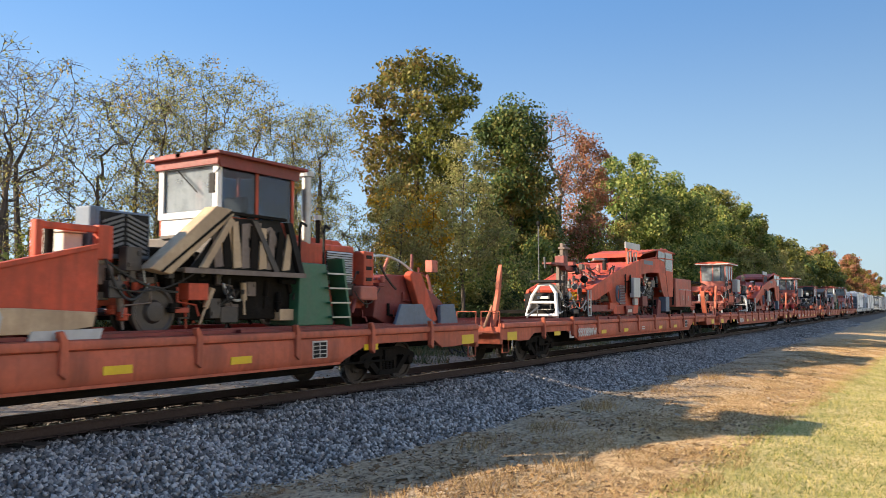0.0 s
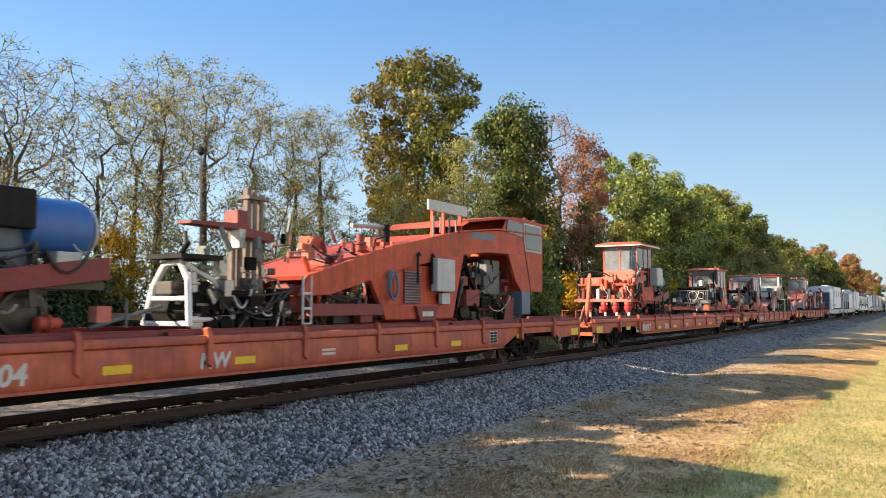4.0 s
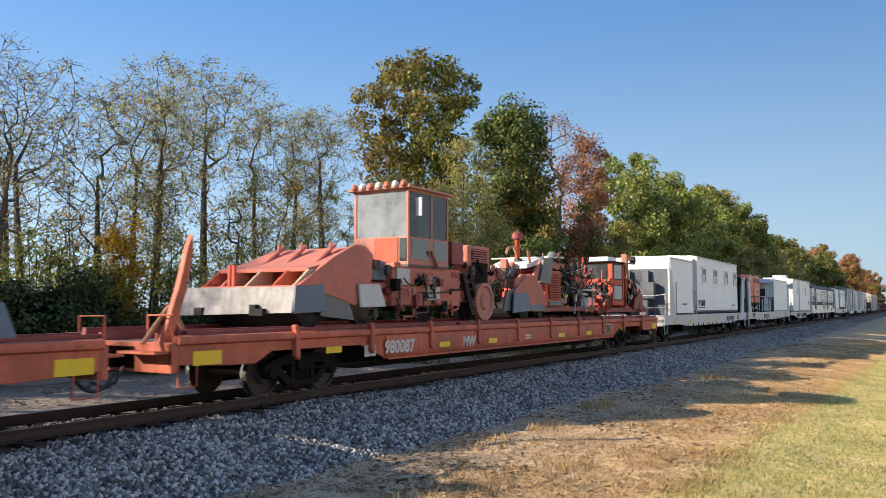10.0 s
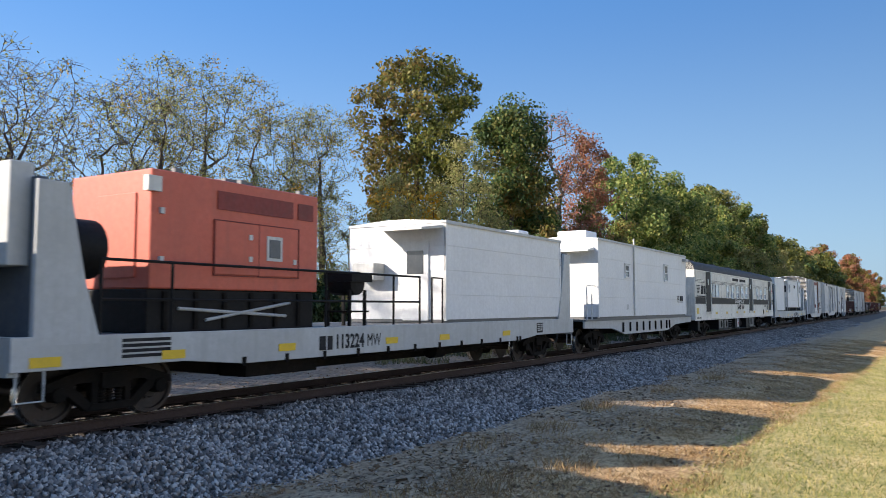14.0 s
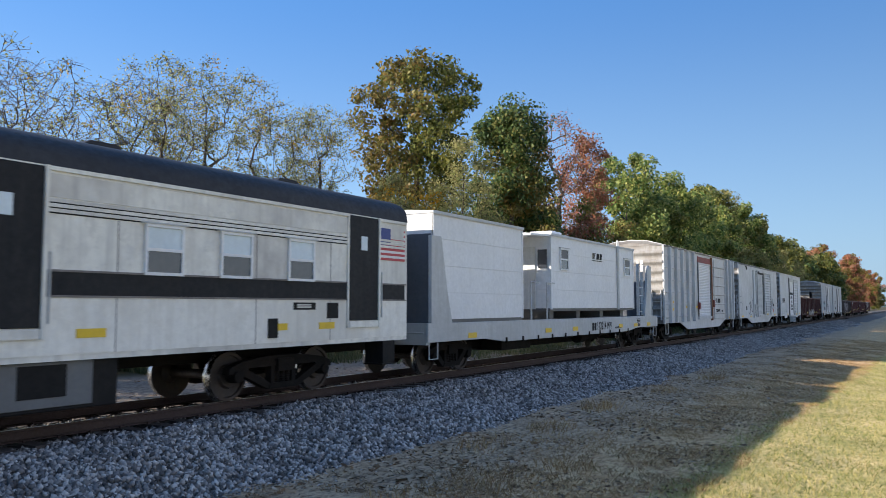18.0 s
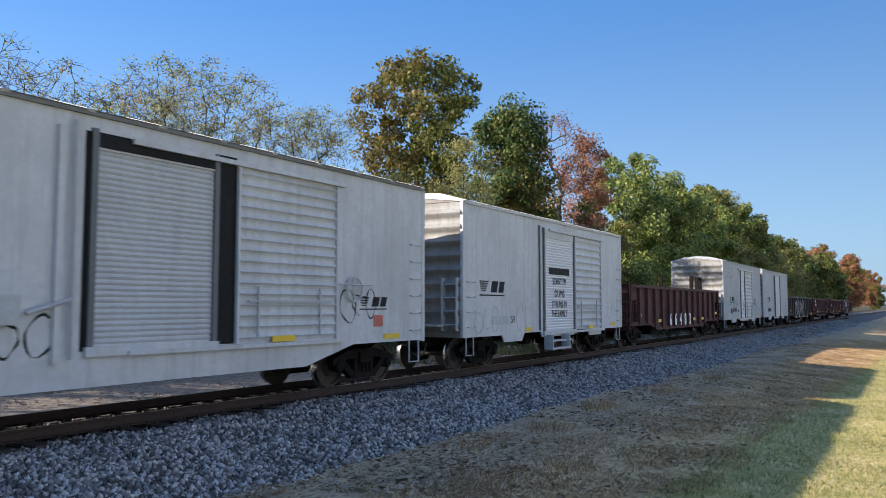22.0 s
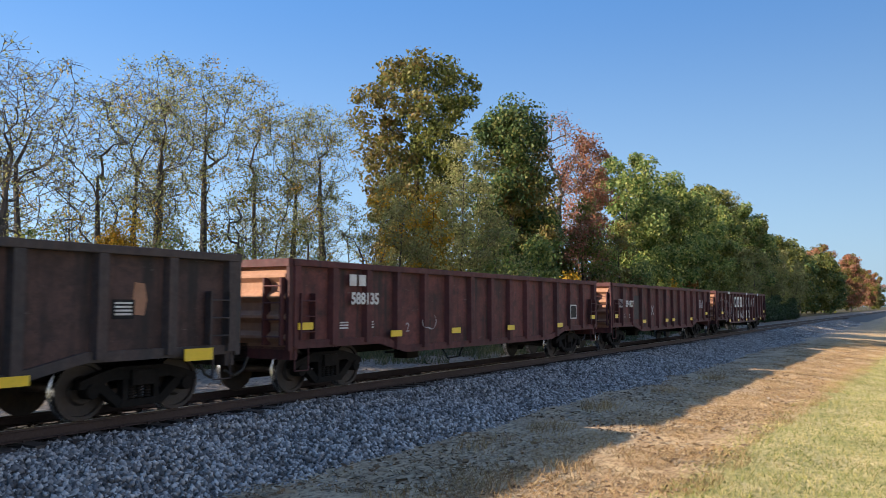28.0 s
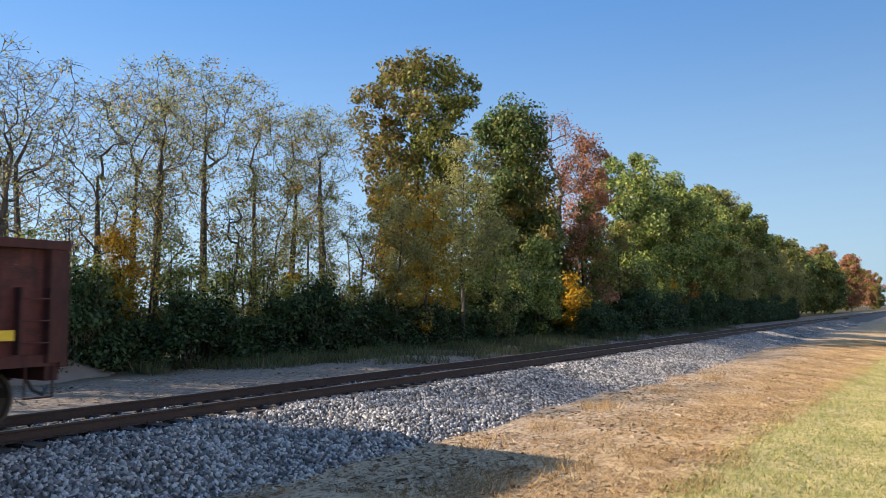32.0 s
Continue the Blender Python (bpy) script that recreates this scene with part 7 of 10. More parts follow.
# ---- dining car ----
din = thing("dining_car", "cream and black passenger dining car with sooty sides", "dining car", (219.0, 0, 0), moves=True)
LD = 25.2
EZ, BZ = 3.70, 1.06
for side in (-1, 1):
    y = side * 1.50
    wall = part("side_wall", Solid().box(0, LD, min(y, y + side * 0.03), max(y, y + side * 0.03), BZ, EZ), CREAM_DIRTY, din, "cream side sheets streaked with soot")
    f = y + side * 0.03
    part("black_band", Solid().box(0.1, LD - 0.1, min(f, f + side * 0.006), max(f, f + side * 0.006), 1.90, 2.23), BAND, wall, "black band under the windows")
    for z, h in ((3.06, 0.05), (3.13, 0.05), (3.20, 0.05)):
        part("fluting", Solid().box(0.15, LD - 0.15, min(f, f + side * 0.025), max(f, f + side * 0.025), z, z + h), CREAM_DIRTY, wall)
        # black strip under each flute paints in the shade of the groove
        part("groove_shadow_line", Solid().box(0.15, LD - 0.15, min(f, f + side * 0.004), max(f, f + side * 0.004), z - 0.02, z), BAND, wall, "dark line painted for the groove's shade")
    part("letter_board", Solid().box(0.15, LD - 0.15, min(f, f + side * 0.012), max(f, f + side * 0.012), 3.27, 3.60), CREAM_DIRTY, wall)
    part("cornice", Solid().box(0.05, LD - 0.05, min(f, f + side * 0.035), max(f, f + side * 0.035), 3.64, 3.70), CREAM_DIRTY, wall)
    for x in (6.4, 9.15, 11.9, 14.65, 17.4, 20.3, 22.4):
        part("sheet_seam", Solid().box(x, x + 0.018, min(f, f + side * 0.004), max(f, f + side * 0.004), 1.07, 1.89).box(x, x + 0.018, min(f, f + side * 0.004), max(f, f + side * 0.004), 2.24, 3.03), SOOT_AND_SHADE, wall)
    part("lower_panel", Solid().box(0.04, LD - 0.04, min(f, f + side * 0.0032), max(f, f + side * 0.0032), 1.07, 1.895), CREAM_CLEAN, wall, "cleaner cream sheets under the black band")
    part("rub_rail", Solid().box(0.05, LD - 0.05, min(f, f + side * 0.02), max(f, f + side * 0.02), 1.87, 1.90).box(0.05, LD - 0.05, min(f, f + side * 0.02), max(f, f + side * 0.02), 2.23, 2.26), SOOT_AND_SHADE, wall)
    part("skirt", Solid().box(0.0, LD, min(y, y + side * 0.02), max(y, y + side * 0.02), 0.98, 1.06), CREAM_DIRTY, wall)
arc = [(1.545 * math.cos(a) if abs(math.cos(a)) > 0.98 else 1.56 * math.copysign(abs(math.cos(a)) ** 0.75, math.cos(a)), EZ + 0.62 * math.sin(a) ** 0.8 if math.sin(a) > 0 else EZ) for a in [math.pi * k / 16 for k in range(17)]]
part("roof", Solid().prism(arc, -0.02, LD + 0.02, "x"), ROOF_BLACK, din, "rounded black roof", smooth=True)
for x in (3.2, 9.0, 13.6, 17.4, 21.8):
    part("roof_vent", Solid().prism([(x, 4.28), (x + 0.9, 4.28), (x + 0.7, 4.42), (x + 0.2, 4.42)], -0.5, 0.3), ROOF_BLACK, din)
part("floor", Solid().box(0.05, LD - 0.05, -1.48, 1.48, 0.98, 1.1), STEEL_DARK, din)
for x, d in ((0, -1), (LD, 1)):
    e = part("end_wall", Solid().prism([(p[0] * 0.985, p[1] - 0.02) for p in arc] + [(-1.5, 1.0), (1.5, 1.0)], x - 0.02, x + 0.02, "x"), CREAM_DIRTY, din, "cream end with a gangway", bevel=0.02)
    # closed black box on the end paints the dark inside of the gangway
    part("gangway_door", Solid().box(min(x, x + d * 0.06), max(x, x + d * 0.06), -0.42, 0.42, 1.1, 3.15), BLACK_PAINT, e, "black sheet standing in for the gangway's shaded inside")
    for y in (-0.55, 0.45):
        part("diaphragm", Solid().box(min(x, x + d * 0.35), max(x, x + d * 0.35), y, y + 0.1, 1.05, 3.3), RUBBER if y < 0 else CREAM_DIRTY, e)
    part("diaphragm", Solid().box(min(x, x + d * 0.3), max(x, x + d * 0.3), -0.55, 0.55, 3.2, 3.32), CREAM_DIRTY, e)
    part("hand_rail", Solid().path([(x + d * 0.25, -1.25, 1.3), (x + d * 0.25, -1.25, 2.35), (x + d * 0.02, -1.25, 2.45)], 0.022, 6), CREAM_DIRTY, e)
    part("marker_lamp", Solid().box(min(x, x + d * 0.08), max(x, x + d * 0.08), -0.95, -0.75, 3.75, 3.85), BLACK_PAINT, e)
for x0, x1 in ((2.42, 3.42), (15.15, 16.19), (23.0, 24.0)):
    d = part("door", Solid().box(x0, x1, -1.574, -1.51, 1.45, 3.68), BAND, din, "near-black side door", bevel=0.01)
    part("door_frame", Solid().box(x0 - 0.06, x0, -1.56, -1.5, 1.3, 3.7).box(x1, x1 + 0.06, -1.60, -1.5, 1.3, 3.7), CREAM_DIRTY, d)
    part("door_window", Solid().box(x0 + 0.38, x0 + 0.6, -1.579, -1.57, 2.95, 3.25), PALE_PANE, d)
    part("door_step", Solid().box(x0, x1, -1.58, -1.5, 1.3, 1.44), CREAM_DIRTY, d)
    part("hand_rail", Solid().tube((x1 + 0.1, -1.6, 1.5), (x1 + 0.1, -1.6, 2.5), 0.018, n=6), GREY_PAINT, d)
for x, pane in ((4.08, DARK_GLASS), (4.88, PALE_PANE)):
    win = part("window", Solid().box(x, x + 0.78, -1.56, -1.53, 2.27, 2.31).box(x, x + 0.78, -1.56, -1.53, 2.98, 3.02).box(x, x + 0.04, -1.56, -1.53, 2.31, 2.98).box(x + 0.74, x + 0.78, -1.56, -1.53, 2.31, 2.98), GREY_PAINT, din, "grey window frame")
    part("pane", Solid().box(x + 0.04, x + 0.74, -1.545, -1.532, 2.31, 2.98), pane, win)
for xc in (8.1, 9.64, 11.12, 12.62, 14.1, 18.25, 19.8, 21.5):
    window_unit(din, xc, 2.28, 2.99, 0.66, -1.533, PALE_PANE, frame=WHITE)
emblem(din, 0.35, 2.88, 2.2, MARK_BLACK, -1.536)
number(din, "DO NOT HUMP", 0.85, 1.12, 0.13, MARK_BLACK, -1.536)
words("Dining Car", 0.46, WHITE, din, (11.75, -1.541, 2.08), slant=0.6, width=1.45)
for i, w in enumerate((1.35, 1.45)):
    bars(din, 9.62 + i * 2.3, 3.52, w * 1.35, 0.17, MARK_BLACK, -1.546)
number(din, "960408", 11.65, 1.68, 0.42, MARK_BLACK, -1.536, 0.95, 0.35, 0.008)
number(din, "MW", 12.98, 1.68, 0.40, MARK_BLACK, -1.536, 0.95, 0.35, 0.008)
for x in (0.55, 5.0, 7.85, 11.0, 13.35, 17.0, 20.9, 22.3):
    reflector(din, x, 1.36 if x > 2 else 1.5, -1.538, 0.48 if x > 2 else 0.42, 0.13 if x > 2 else 0.3)
part("flag", Solid().box(24.1, 25.1, -1.538, -1.53, 2.78, 3.5), WHITE, din, "striped red and white flag decal")
for k in range(7):
    part("flag_stripe", Solid().box(24.1, 25.1, -1.541, -1.537, 2.78 + k * 0.111, 2.835 + k * 0.111), FLAG_RED, din)
part("flag_corner", Solid().box(24.1, 24.52, -1.544, -1.54, 3.12, 3.5), FLAG_BLUE, din)
part("data_panel", Solid().box(22.3, 22.66, -1.54, -1.53, 1.5, 1.82), BLACK_PAINT, din)
part("data_panel", Solid().box(21.3, 21.95, -1.54, -1.53, 1.68, 1.82), BLACK_PAINT, din)
bars(din, 21.4, 1.79, 0.4, 0.03, MARK_WHITE, -1.543, 2)
part("vent_cover", Solid().box(20.62, 20.86, -1.56, -1.53, 1.16, 1.52), BLACK_PAINT, din)
ac = part("condenser_face", Solid().box(15.72, 17.12, -1.435, -1.42, 0.34, 0.97), GREY_DARK, din, "grey condenser face panel", bevel=0.008)
part("grille", Solid().box(15.98, 16.7, -1.445, -1.434, 0.48, 0.93), BLACK_PAINT, ac)
for x0, x1, z0, mat in ((6.0, 7.4, 0.36, BLACK_PAINT), (7.45, 8.75, 0.36, BLACK_PAINT), (10.8, 12.3, 0.36, BLACK_PAINT), (14.5, 15.4, 0.3, BLACK_PAINT), (15.6, 17.55, 0.28, BLACK_PAINT)):
    part("equipment_box", Solid().box(x0, x1, -1.42, -0.3, z0, 1.0), mat, din, bevel=0.02)
for x in (6.15, 7.6):
    part("fan_grille", Solid().box(x, x + 1.0, -1.43, -1.415, 0.45, 0.92), GREY_DARK, din, "grey condenser grille")
    part("fan_ring", Solid().lathe([(0.2, -0.02), (0.2, 0.0), (0.12, 0.0), (0.12, -0.02)], (x + 0.55, -1.43, 0.68), "y", 18), STEEL_DARK, din)
for z in (0.42, 0.56, 0.7, 0.84):
    part("rack_shelf", Solid().box(9.1, 9.9, -1.42, -1.0, z, z + 0.02), GREY_DARK, din)
part("sign_plate", Solid().box(11.5, 11.85, -1.435, -1.42, 0.42, 0.95), WHITE, din, "white emergency sign plate")
number(din, "AED", 11.68, 0.86, 0.12, MARK_BLACK, -1.437)
part("sign_heart", Solid().prism([(11.68, 0.46), (11.80, 0.62), (11.78, 0.72), (11.72, 0.75), (11.68, 0.70), (11.64, 0.75), (11.58, 0.72), (11.56, 0.62)], -1.438, -1.433), FLAG_RED, din)
part("tank", Solid().lathe([(0.05, -1.0), (0.3, -0.95), (0.3, 0.95), (0.05, 1.0)], (13.3, -0.9, 0.62), "x", 14), STEEL_DARK, din, smooth=True)
part("centre_sill", Solid().box(-0.2, LD + 0.2, -0.3, 0.3, 0.7, 1.0), STEEL_DARK, din)
for x in (0.6, 24.3):
    part("step_well", Solid().box(x, x + 0.45, -1.5, -1.0, 0.45, 0.98).box(x - 0.05, x + 0.5, -1.52, -1.0, 0.45, 0.48), BLACK_PAINT, din)
bogie(din, 3.65, 2.44)
bogie(din, LD - 3.65, 2.44)
couplers(din, LD)


# ---- track machines carried on the flat cars ----
DECK_Z = 1.29


def machine(name, label, q, group=""):
    return thing(name, label, "track machine", (q, 0, DECK_Z), group, moves=True)


def mp(name, s, mat, parent, label="", bevel=0.0, smooth=False):
    """A part whose heights are given over the running rails."""
    s.v = [(a, b, c - DECK_Z) for a, b, c in s.v]
    return part(name, s, mat, parent, label, bevel, smooth)


def machine_wheels(m, xs, radius=0.34, mat=STEEL_OILY):
    for x in xs:
        for side in (-1, 1):
            y = side * 0.77
            mp("wheel", Solid().lathe([(0.08, side * 0.09), (radius * 0.5, side * 0.085), (radius * 0.8, side * 0.03), (radius * 0.86, side * 0.07), (radius, side * 0.06), (radius, -side * 0.05), (radius + 0.03, -side * 0.06), (radius + 0.03, -side * 0.09)], (x, y, DECK_Z + radius), "y", 20), mat, m, smooth=True)
        mp("axle", Solid().tube((x, -0.8, DECK_Z + radius), (x, 0.8, DECK_Z + radius), 0.07), STEEL_OILY, m)


def clutter(m, seed, x0, x1, y, z0, z1, hoses=8, rams=5, blocks=6, tones=(STEEL_OILY, ORANGE, RED_DARK)):
    """Hydraulic rams, valve blocks and sagging hoses of a working head."""
    rng = random.Random(seed)
    for i in range(blocks):
        x, z = rng.uniform(x0, x1), rng.uniform(z0, z1)
        w, h, d = rng.uniform(0.08, 0.3), rng.uniform(0.08, 0.32), rng.uniform(0.1, 0.5)
        yy = y + rng.uniform(0.0, 0.7)
        mp("valve_block", Solid().box(x - w, x + w, yy - d / 2, yy + d / 2, z - h / 2, z + h / 2), tones[i % len(tones)], m, bevel=0.012)
    for i in range(rams):
        x, z = rng.uniform(x0, x1), rng.uniform(z0 + 0.2, z1)
        yy = y + rng.uniform(-0.05, 0.5)
        dx, dz = rng.uniform(-0.35, 0.35), -rng.uniform(0.4, 0.9)
        p, q = (x, yy, z), (x + dx, yy, max(DECK_Z + 0.05, z + dz))
        k = tuple((a * 0.45 + b * 0.55) for a, b in zip(p, q))
        mp("hydraulic_ram", Solid().tube(p, k, 0.055, n=8).tube(k, q, 0.025, n=6), tones[(i + 1) % len(tones)], m, smooth=True)
    for i in range(hoses):
        xa, xb = rng.uniform(x0, x1), rng.uniform(x0, x1)
        yy = y - rng.uniform(0.0, 0.12)
        mp("hydraulic_hose", Solid().hose((xa, yy, rng.uniform(z0 + 0.3, z1)), (xb, yy + rng.uniform(0, 0.4), rng.uniform(z0 + 0.3, z1)), rng.uniform(0.05, 0.35), rng.choice((0.014, 0.02, 0.026))), RUBBER if i % 6 else GREY_PAINT, m)


def pipework(m, seed, x0, x1, y, z0, z1, n, tones, deep=0.7):
    """Crowded machinery: bent pipe runs, flanged pots, lever plates and small boxes at many depths."""
    rng = random.Random(seed)
    for i in range(n):
        x, z, yy = rng.uniform(x0, x1), rng.uniform(z0, z1), y + rng.uniform(0, deep) ** 1.4
        mat, kind = tones[rng.randrange(len(tones))], rng.random()
        if kind < 0.34:
            r, a, b = rng.choice((0.018, 0.026, 0.036)), rng.uniform(0.15, 0.55) * rng.choice((-1, 1)), rng.uniform(0.15, 0.6)
            s = Solid().path([(x, yy, z), (x, yy, max(z0, z - b * 0.5)), (x + a, yy + 0.04, max(z0, z - b * 0.6)), (x + a * 1.1, yy, max(z0 - 0.1, z - b))], r, 6)
            mp("pipe_run", s, mat, m)
        elif kind < 0.56:
            r, h = rng.uniform(0.05, 0.11), rng.uniform(0.15, 0.4)
            s = Solid().lathe([(r * 0.6, -h / 2), (r, -h / 2 + 0.02), (r, -h * 0.1), (r * 1.3, -h * 0.08), (r * 1.3, h * 0.02), (r * 0.85, h * 0.05), (r * 0.8, h / 2)], (x, yy, z), rng.choice(("x", "z", "z")), 10)
            mp("flanged_pot", s, mat, m, smooth=True)
        elif kind < 0.78:
            a, w, h = rng.uniform(-0.9, 0.9), rng.uniform(0.03, 0.07), rng.uniform(0.2, 0.55)
            dx, dz = math.sin(a), math.cos(a)
            s = Solid().prism([(x - dz * w, z + dx * w), (x + dz * w, z - dx * w), (x + dz * w * 0.7 + dx * h, z - dx * w * 0.7 + dz * h), (x - dz * w * 0.7 + dx * h, z + dx * w * 0.7 + dz * h)], yy, yy + 0.04)
            mp("lever_plate", s, mat, m, bevel=0.006)
        else:
            w, h, d = rng.uniform(0.05, 0.16), rng.uniform(0.06, 0.2), rng.uniform(0.08, 0.3)
            s = Solid().box(x - w, x + w, yy, yy + d, z - h, z + h).box(x - w * 0.8, x - w * 0.4, yy - 0.02, yy, z - h * 0.7, z - h * 0.3).box(x + w * 0.4, x + w * 0.8, yy - 0.02, yy, z + h * 0.3, z + h * 0.7)
            mp("valve_box", s, mat, m, bevel=0.008)


def cab(m, x0, x1, y0, y1, z0, zs, z1, mat, posts, front_posts=(), low_mat=None, front_mat=None, roof=None, over=0.18, thick=0.14, slope=0.0):
    """A driver's cab: panels below the sill, corner posts, glass panes and an overhanging roof."""
    w = 0.07
    low = low_mat or mat
    fm = front_mat or mat
    mp("lower_panel", Solid().box(x0, x1, y0, y0 + 0.04, z0, zs), low, m, bevel=0.01)
    mp("lower_panel", Solid().box(x0, x1, y1 - 0.04, y1, z0, zs), low, m)
    mp("front_panel", Solid().box(x0, x0 + 0.04, y0 + 0.04, y1 - 0.04, z0, zs), fm, m, bevel=0.01)
    mp("rear_panel", Solid().box(x1 - 0.04, x1, y0 + 0.04, y1 - 0.04, z0, zs), low, m)
    mp("cab_floor", Solid().box(x0, x1, y0, y1, z0 - 0.05, z0), STEEL_OILY, m)
    xs = [x0] + list(posts) + [x1 - w]
    for x in xs:
        mp("post", Solid().box(x, x + w, y0, y0 + w, zs, z1), mat if x > x0 else fm, m, bevel=0.008)
        mp("post", Solid().box(x, x + w, y1 - w, y1, zs, z1), mat, m)
    for a, b in zip(xs, xs[1:]):
        mp("side_window", Solid().box(a + w, b, y0 + 0.02, y0 + 0.032, zs, z1 - 0.06), GLASS, m, "tinted cab window").visible_shadow = False
        mp("side_window", Solid().box(a + w, b, y1 - 0.032, y1 - 0.02, zs, z1 - 0.06), GLASS, m, "tinted cab window").visible_shadow = False
    ys = [y0] + list(front_posts) + [y1 - w]
    for y in ys[1:-1]:
        mp("post", Solid().box(x0, x0 + w, y, y + w, zs, z1), fm, m, bevel=0.008)
    for a, b in zip(ys, ys[1:]):
        mp("windscreen", Solid().box(x0 + 0.02, x0 + 0.032, a + w, b, zs, z1 - 0.06), WINDSCREEN, m, "windscreen pane with dust and painted sky glare")
    mp("rear_window", Solid().box(x1 - 0.032, x1 - 0.02, y0 + w, y1 - w, zs, z1 - 0.06), GLASS, m).visible_shadow = False
    mp("header", Solid().box(x0, x1, y0, y0 + w, z1 - 0.06, z1).box(x0, x0 + w, y0, y1, z1 - 0.06, z1), fm, m)
    c = (y0 + y1) / 2
    mp("roof", Solid().prism([(y0 - over, z1), (y0 - over, z1 + thick * 0.6), (c - 0.4, z1 + thick), (c + 0.4, z1 + thick), (y1 + over, z1 + thick * 0.6), (y1 + over, z1)], x0 - over, x1 + over, "x"), roof or mat, m, "overhanging cab roof", bevel=0.015)
    mp("seat", Solid().box(x0 + 0.7, x0 + 1.2, c - 0.3, c + 0.3, zs - 0.25, zs - 0.1).box(x0 + 1.1, x0 + 1.22, c - 0.28, c + 0.28, zs - 0.1, zs + 0.5), RUBBER, m, "black operator seat", bevel=0.03)


def louvres(m, x0, x1, y, z0, z1, rows, frame, dark=BLACK_PAINT):
    """A framed air grille with separate slats."""
    g = mp("grille", Solid().box(x0, x1, y, y + 0.02, z0, z1), dark, m, "dark air grille")
    for k in range(rows):
        z = z0 + (z1 - z0) * (k + 0.5) / rows
        s = Solid().prism([(y - 0.03, z - 0.018), (y, z + 0.018), (y + 0.004, z + 0.012), (y - 0.026, z - 0.024)], x0, x1, "x")
        s.v = [(a, b, c - DECK_Z) for a, b, c in s.v]
        part("slat", s, frame, g)


# the ballast regulators with white-fronted cabs
def regulator(q, pale):
    main = DUSTY_PINK if pale else ORANGE
    m = machine("ballast_regulator", "dusty salmon ballast regulator with green steps and plough wings" if pale else "orange ballast regulator with green steps and plough wings", q, "ballast regulators")
    wing = [(-0.3, 1.62), (-0.1, 2.02), (0.3, 2.10), (2.4, 2.62), (2.4, 1.60), (1.3, 1.62), (0.7, 1.75)]
    for y in (-1.38, 1.28):
        mp("plough_wing", Solid().prism(wing, y, y + 0.10), main, m, "flat salmon-coloured wing plate" if pale else "flat orange wing plate", bevel=0.02)
        mp("wing_rim", Solid().prism([(-0.1, 2.02), (0.3, 2.10), (2.4, 2.62), (2.4, 2.68), (0.3, 2.17), (-0.12, 2.08)], y - 0.04, y + 0.14), main, m)
    mp("plough_top", Solid().prism([(-1.6, 1.75), (-1.2, 2.0), (0.3, 2.08), (0.3, 1.98), (-1.1, 1.88), (-1.5, 1.7)], -1.28, 1.28), main, m, bevel=0.02)
    mp("plough_nose", Solid().prism([(-2.35, 1.33), (-2.2, 1.78), (-1.3, 1.82), (-0.9, 1.35)], -1.2, 1.2), GREY_PAINT if not pale else ORANGE_PALE, m, "worn front plough box", bevel=0.03)
    mp("plough_blade", Solid().prism([(0.25, 1.31), (0.3, 2.05), (0.75, 2.0), (0.95, 1.6), (0.9, 1.31)], -1.45, -1.35), GREY_PAINT, m, "bare grey steel blade", bevel=0.01)
    mp("plough_blade", Solid().prism([(0.25, 1.31), (0.3, 2.05), (0.75, 2.0), (0.95, 1.6), (0.9, 1.31)], 1.35, 1.45), GREY_PAINT, m, "bare grey steel blade", bevel=0.01)
    mp("deck_plate", Solid().box(0.2, 2.4, -1.28, 1.28, 2.05, 2.12), main, m)
    mp("cap", Solid().lathe([(0.16, 0), (0.16, 0.2), (0.1, 0.24)], (0.95, -0.6, 2.3), "z", 12), main, m)
    mp("lamp_housing", Solid().box(2.1, 2.42, -0.95, -0.2, 2.5, 2.85).box(2.06, 2.46, -1.0, -0.15, 2.85, 2.92), CREAM_DIRTY, m, "cream lamp housing", bevel=0.02)
    mp("post", Solid().box(2.48, 2.74, -1.24, -1.1, 2.45, 2.98).box(1.55, 2.6, -1.2, -1.1, 2.86, 2.96).box(1.5, 1.62, -1.22, -1.08, 2.3, 2.98), main, m, "orange guard bracket", bevel=0.02)
    mp("engine_hood", Solid().box(2.6, 3.6, -1.0, -0.62, 2.5, 3.26), GREY_DARK if pale else BLUE_GREY, m, "dusty engine hood", bevel=0.03)
    mp("hood_face", Solid().box(2.66, 3.56, -1.012, -1.0, 2.57, 3.22), BLACK_PAINT, m)
    for k in range(7):
        z = 2.66 + k * 0.075
        for a, b, rise in ((2.70, 3.08, 0.14), (3.14, 3.52, -0.14)):
            z0 = z - (0 if rise > 0 else -0.14)
            mp("hood_slot", Solid().prism([(a, z0 - 0.07), (b, z0 - 0.07 + rise), (b, z0 - 0.03 + rise), (a, z0 - 0.03)], -1.03, -1.01), GREY_PAINT if pale else GREY_DARK, m)
    mp("hood_cap", Solid().box(2.5, 2.75, -0.98, -0.6, 2.6, 3.3), GREY_DARK if pale else BLUE_GREY, m, bevel=0.03)
    mp("rear_hood", Solid().prism([(3.0, 2.4), (3.0, 2.7), (4.1, 2.75), (4.8, 2.7), (4.8, 2.4)], -0.9, 0.3), STEEL_DARK, m, bevel=0.03)
    mp("intake_post", Solid().tube((1.9, -0.9, 2.3), (1.9, -0.9, 2.92), 0.07, n=10), STEEL_DARK, m)
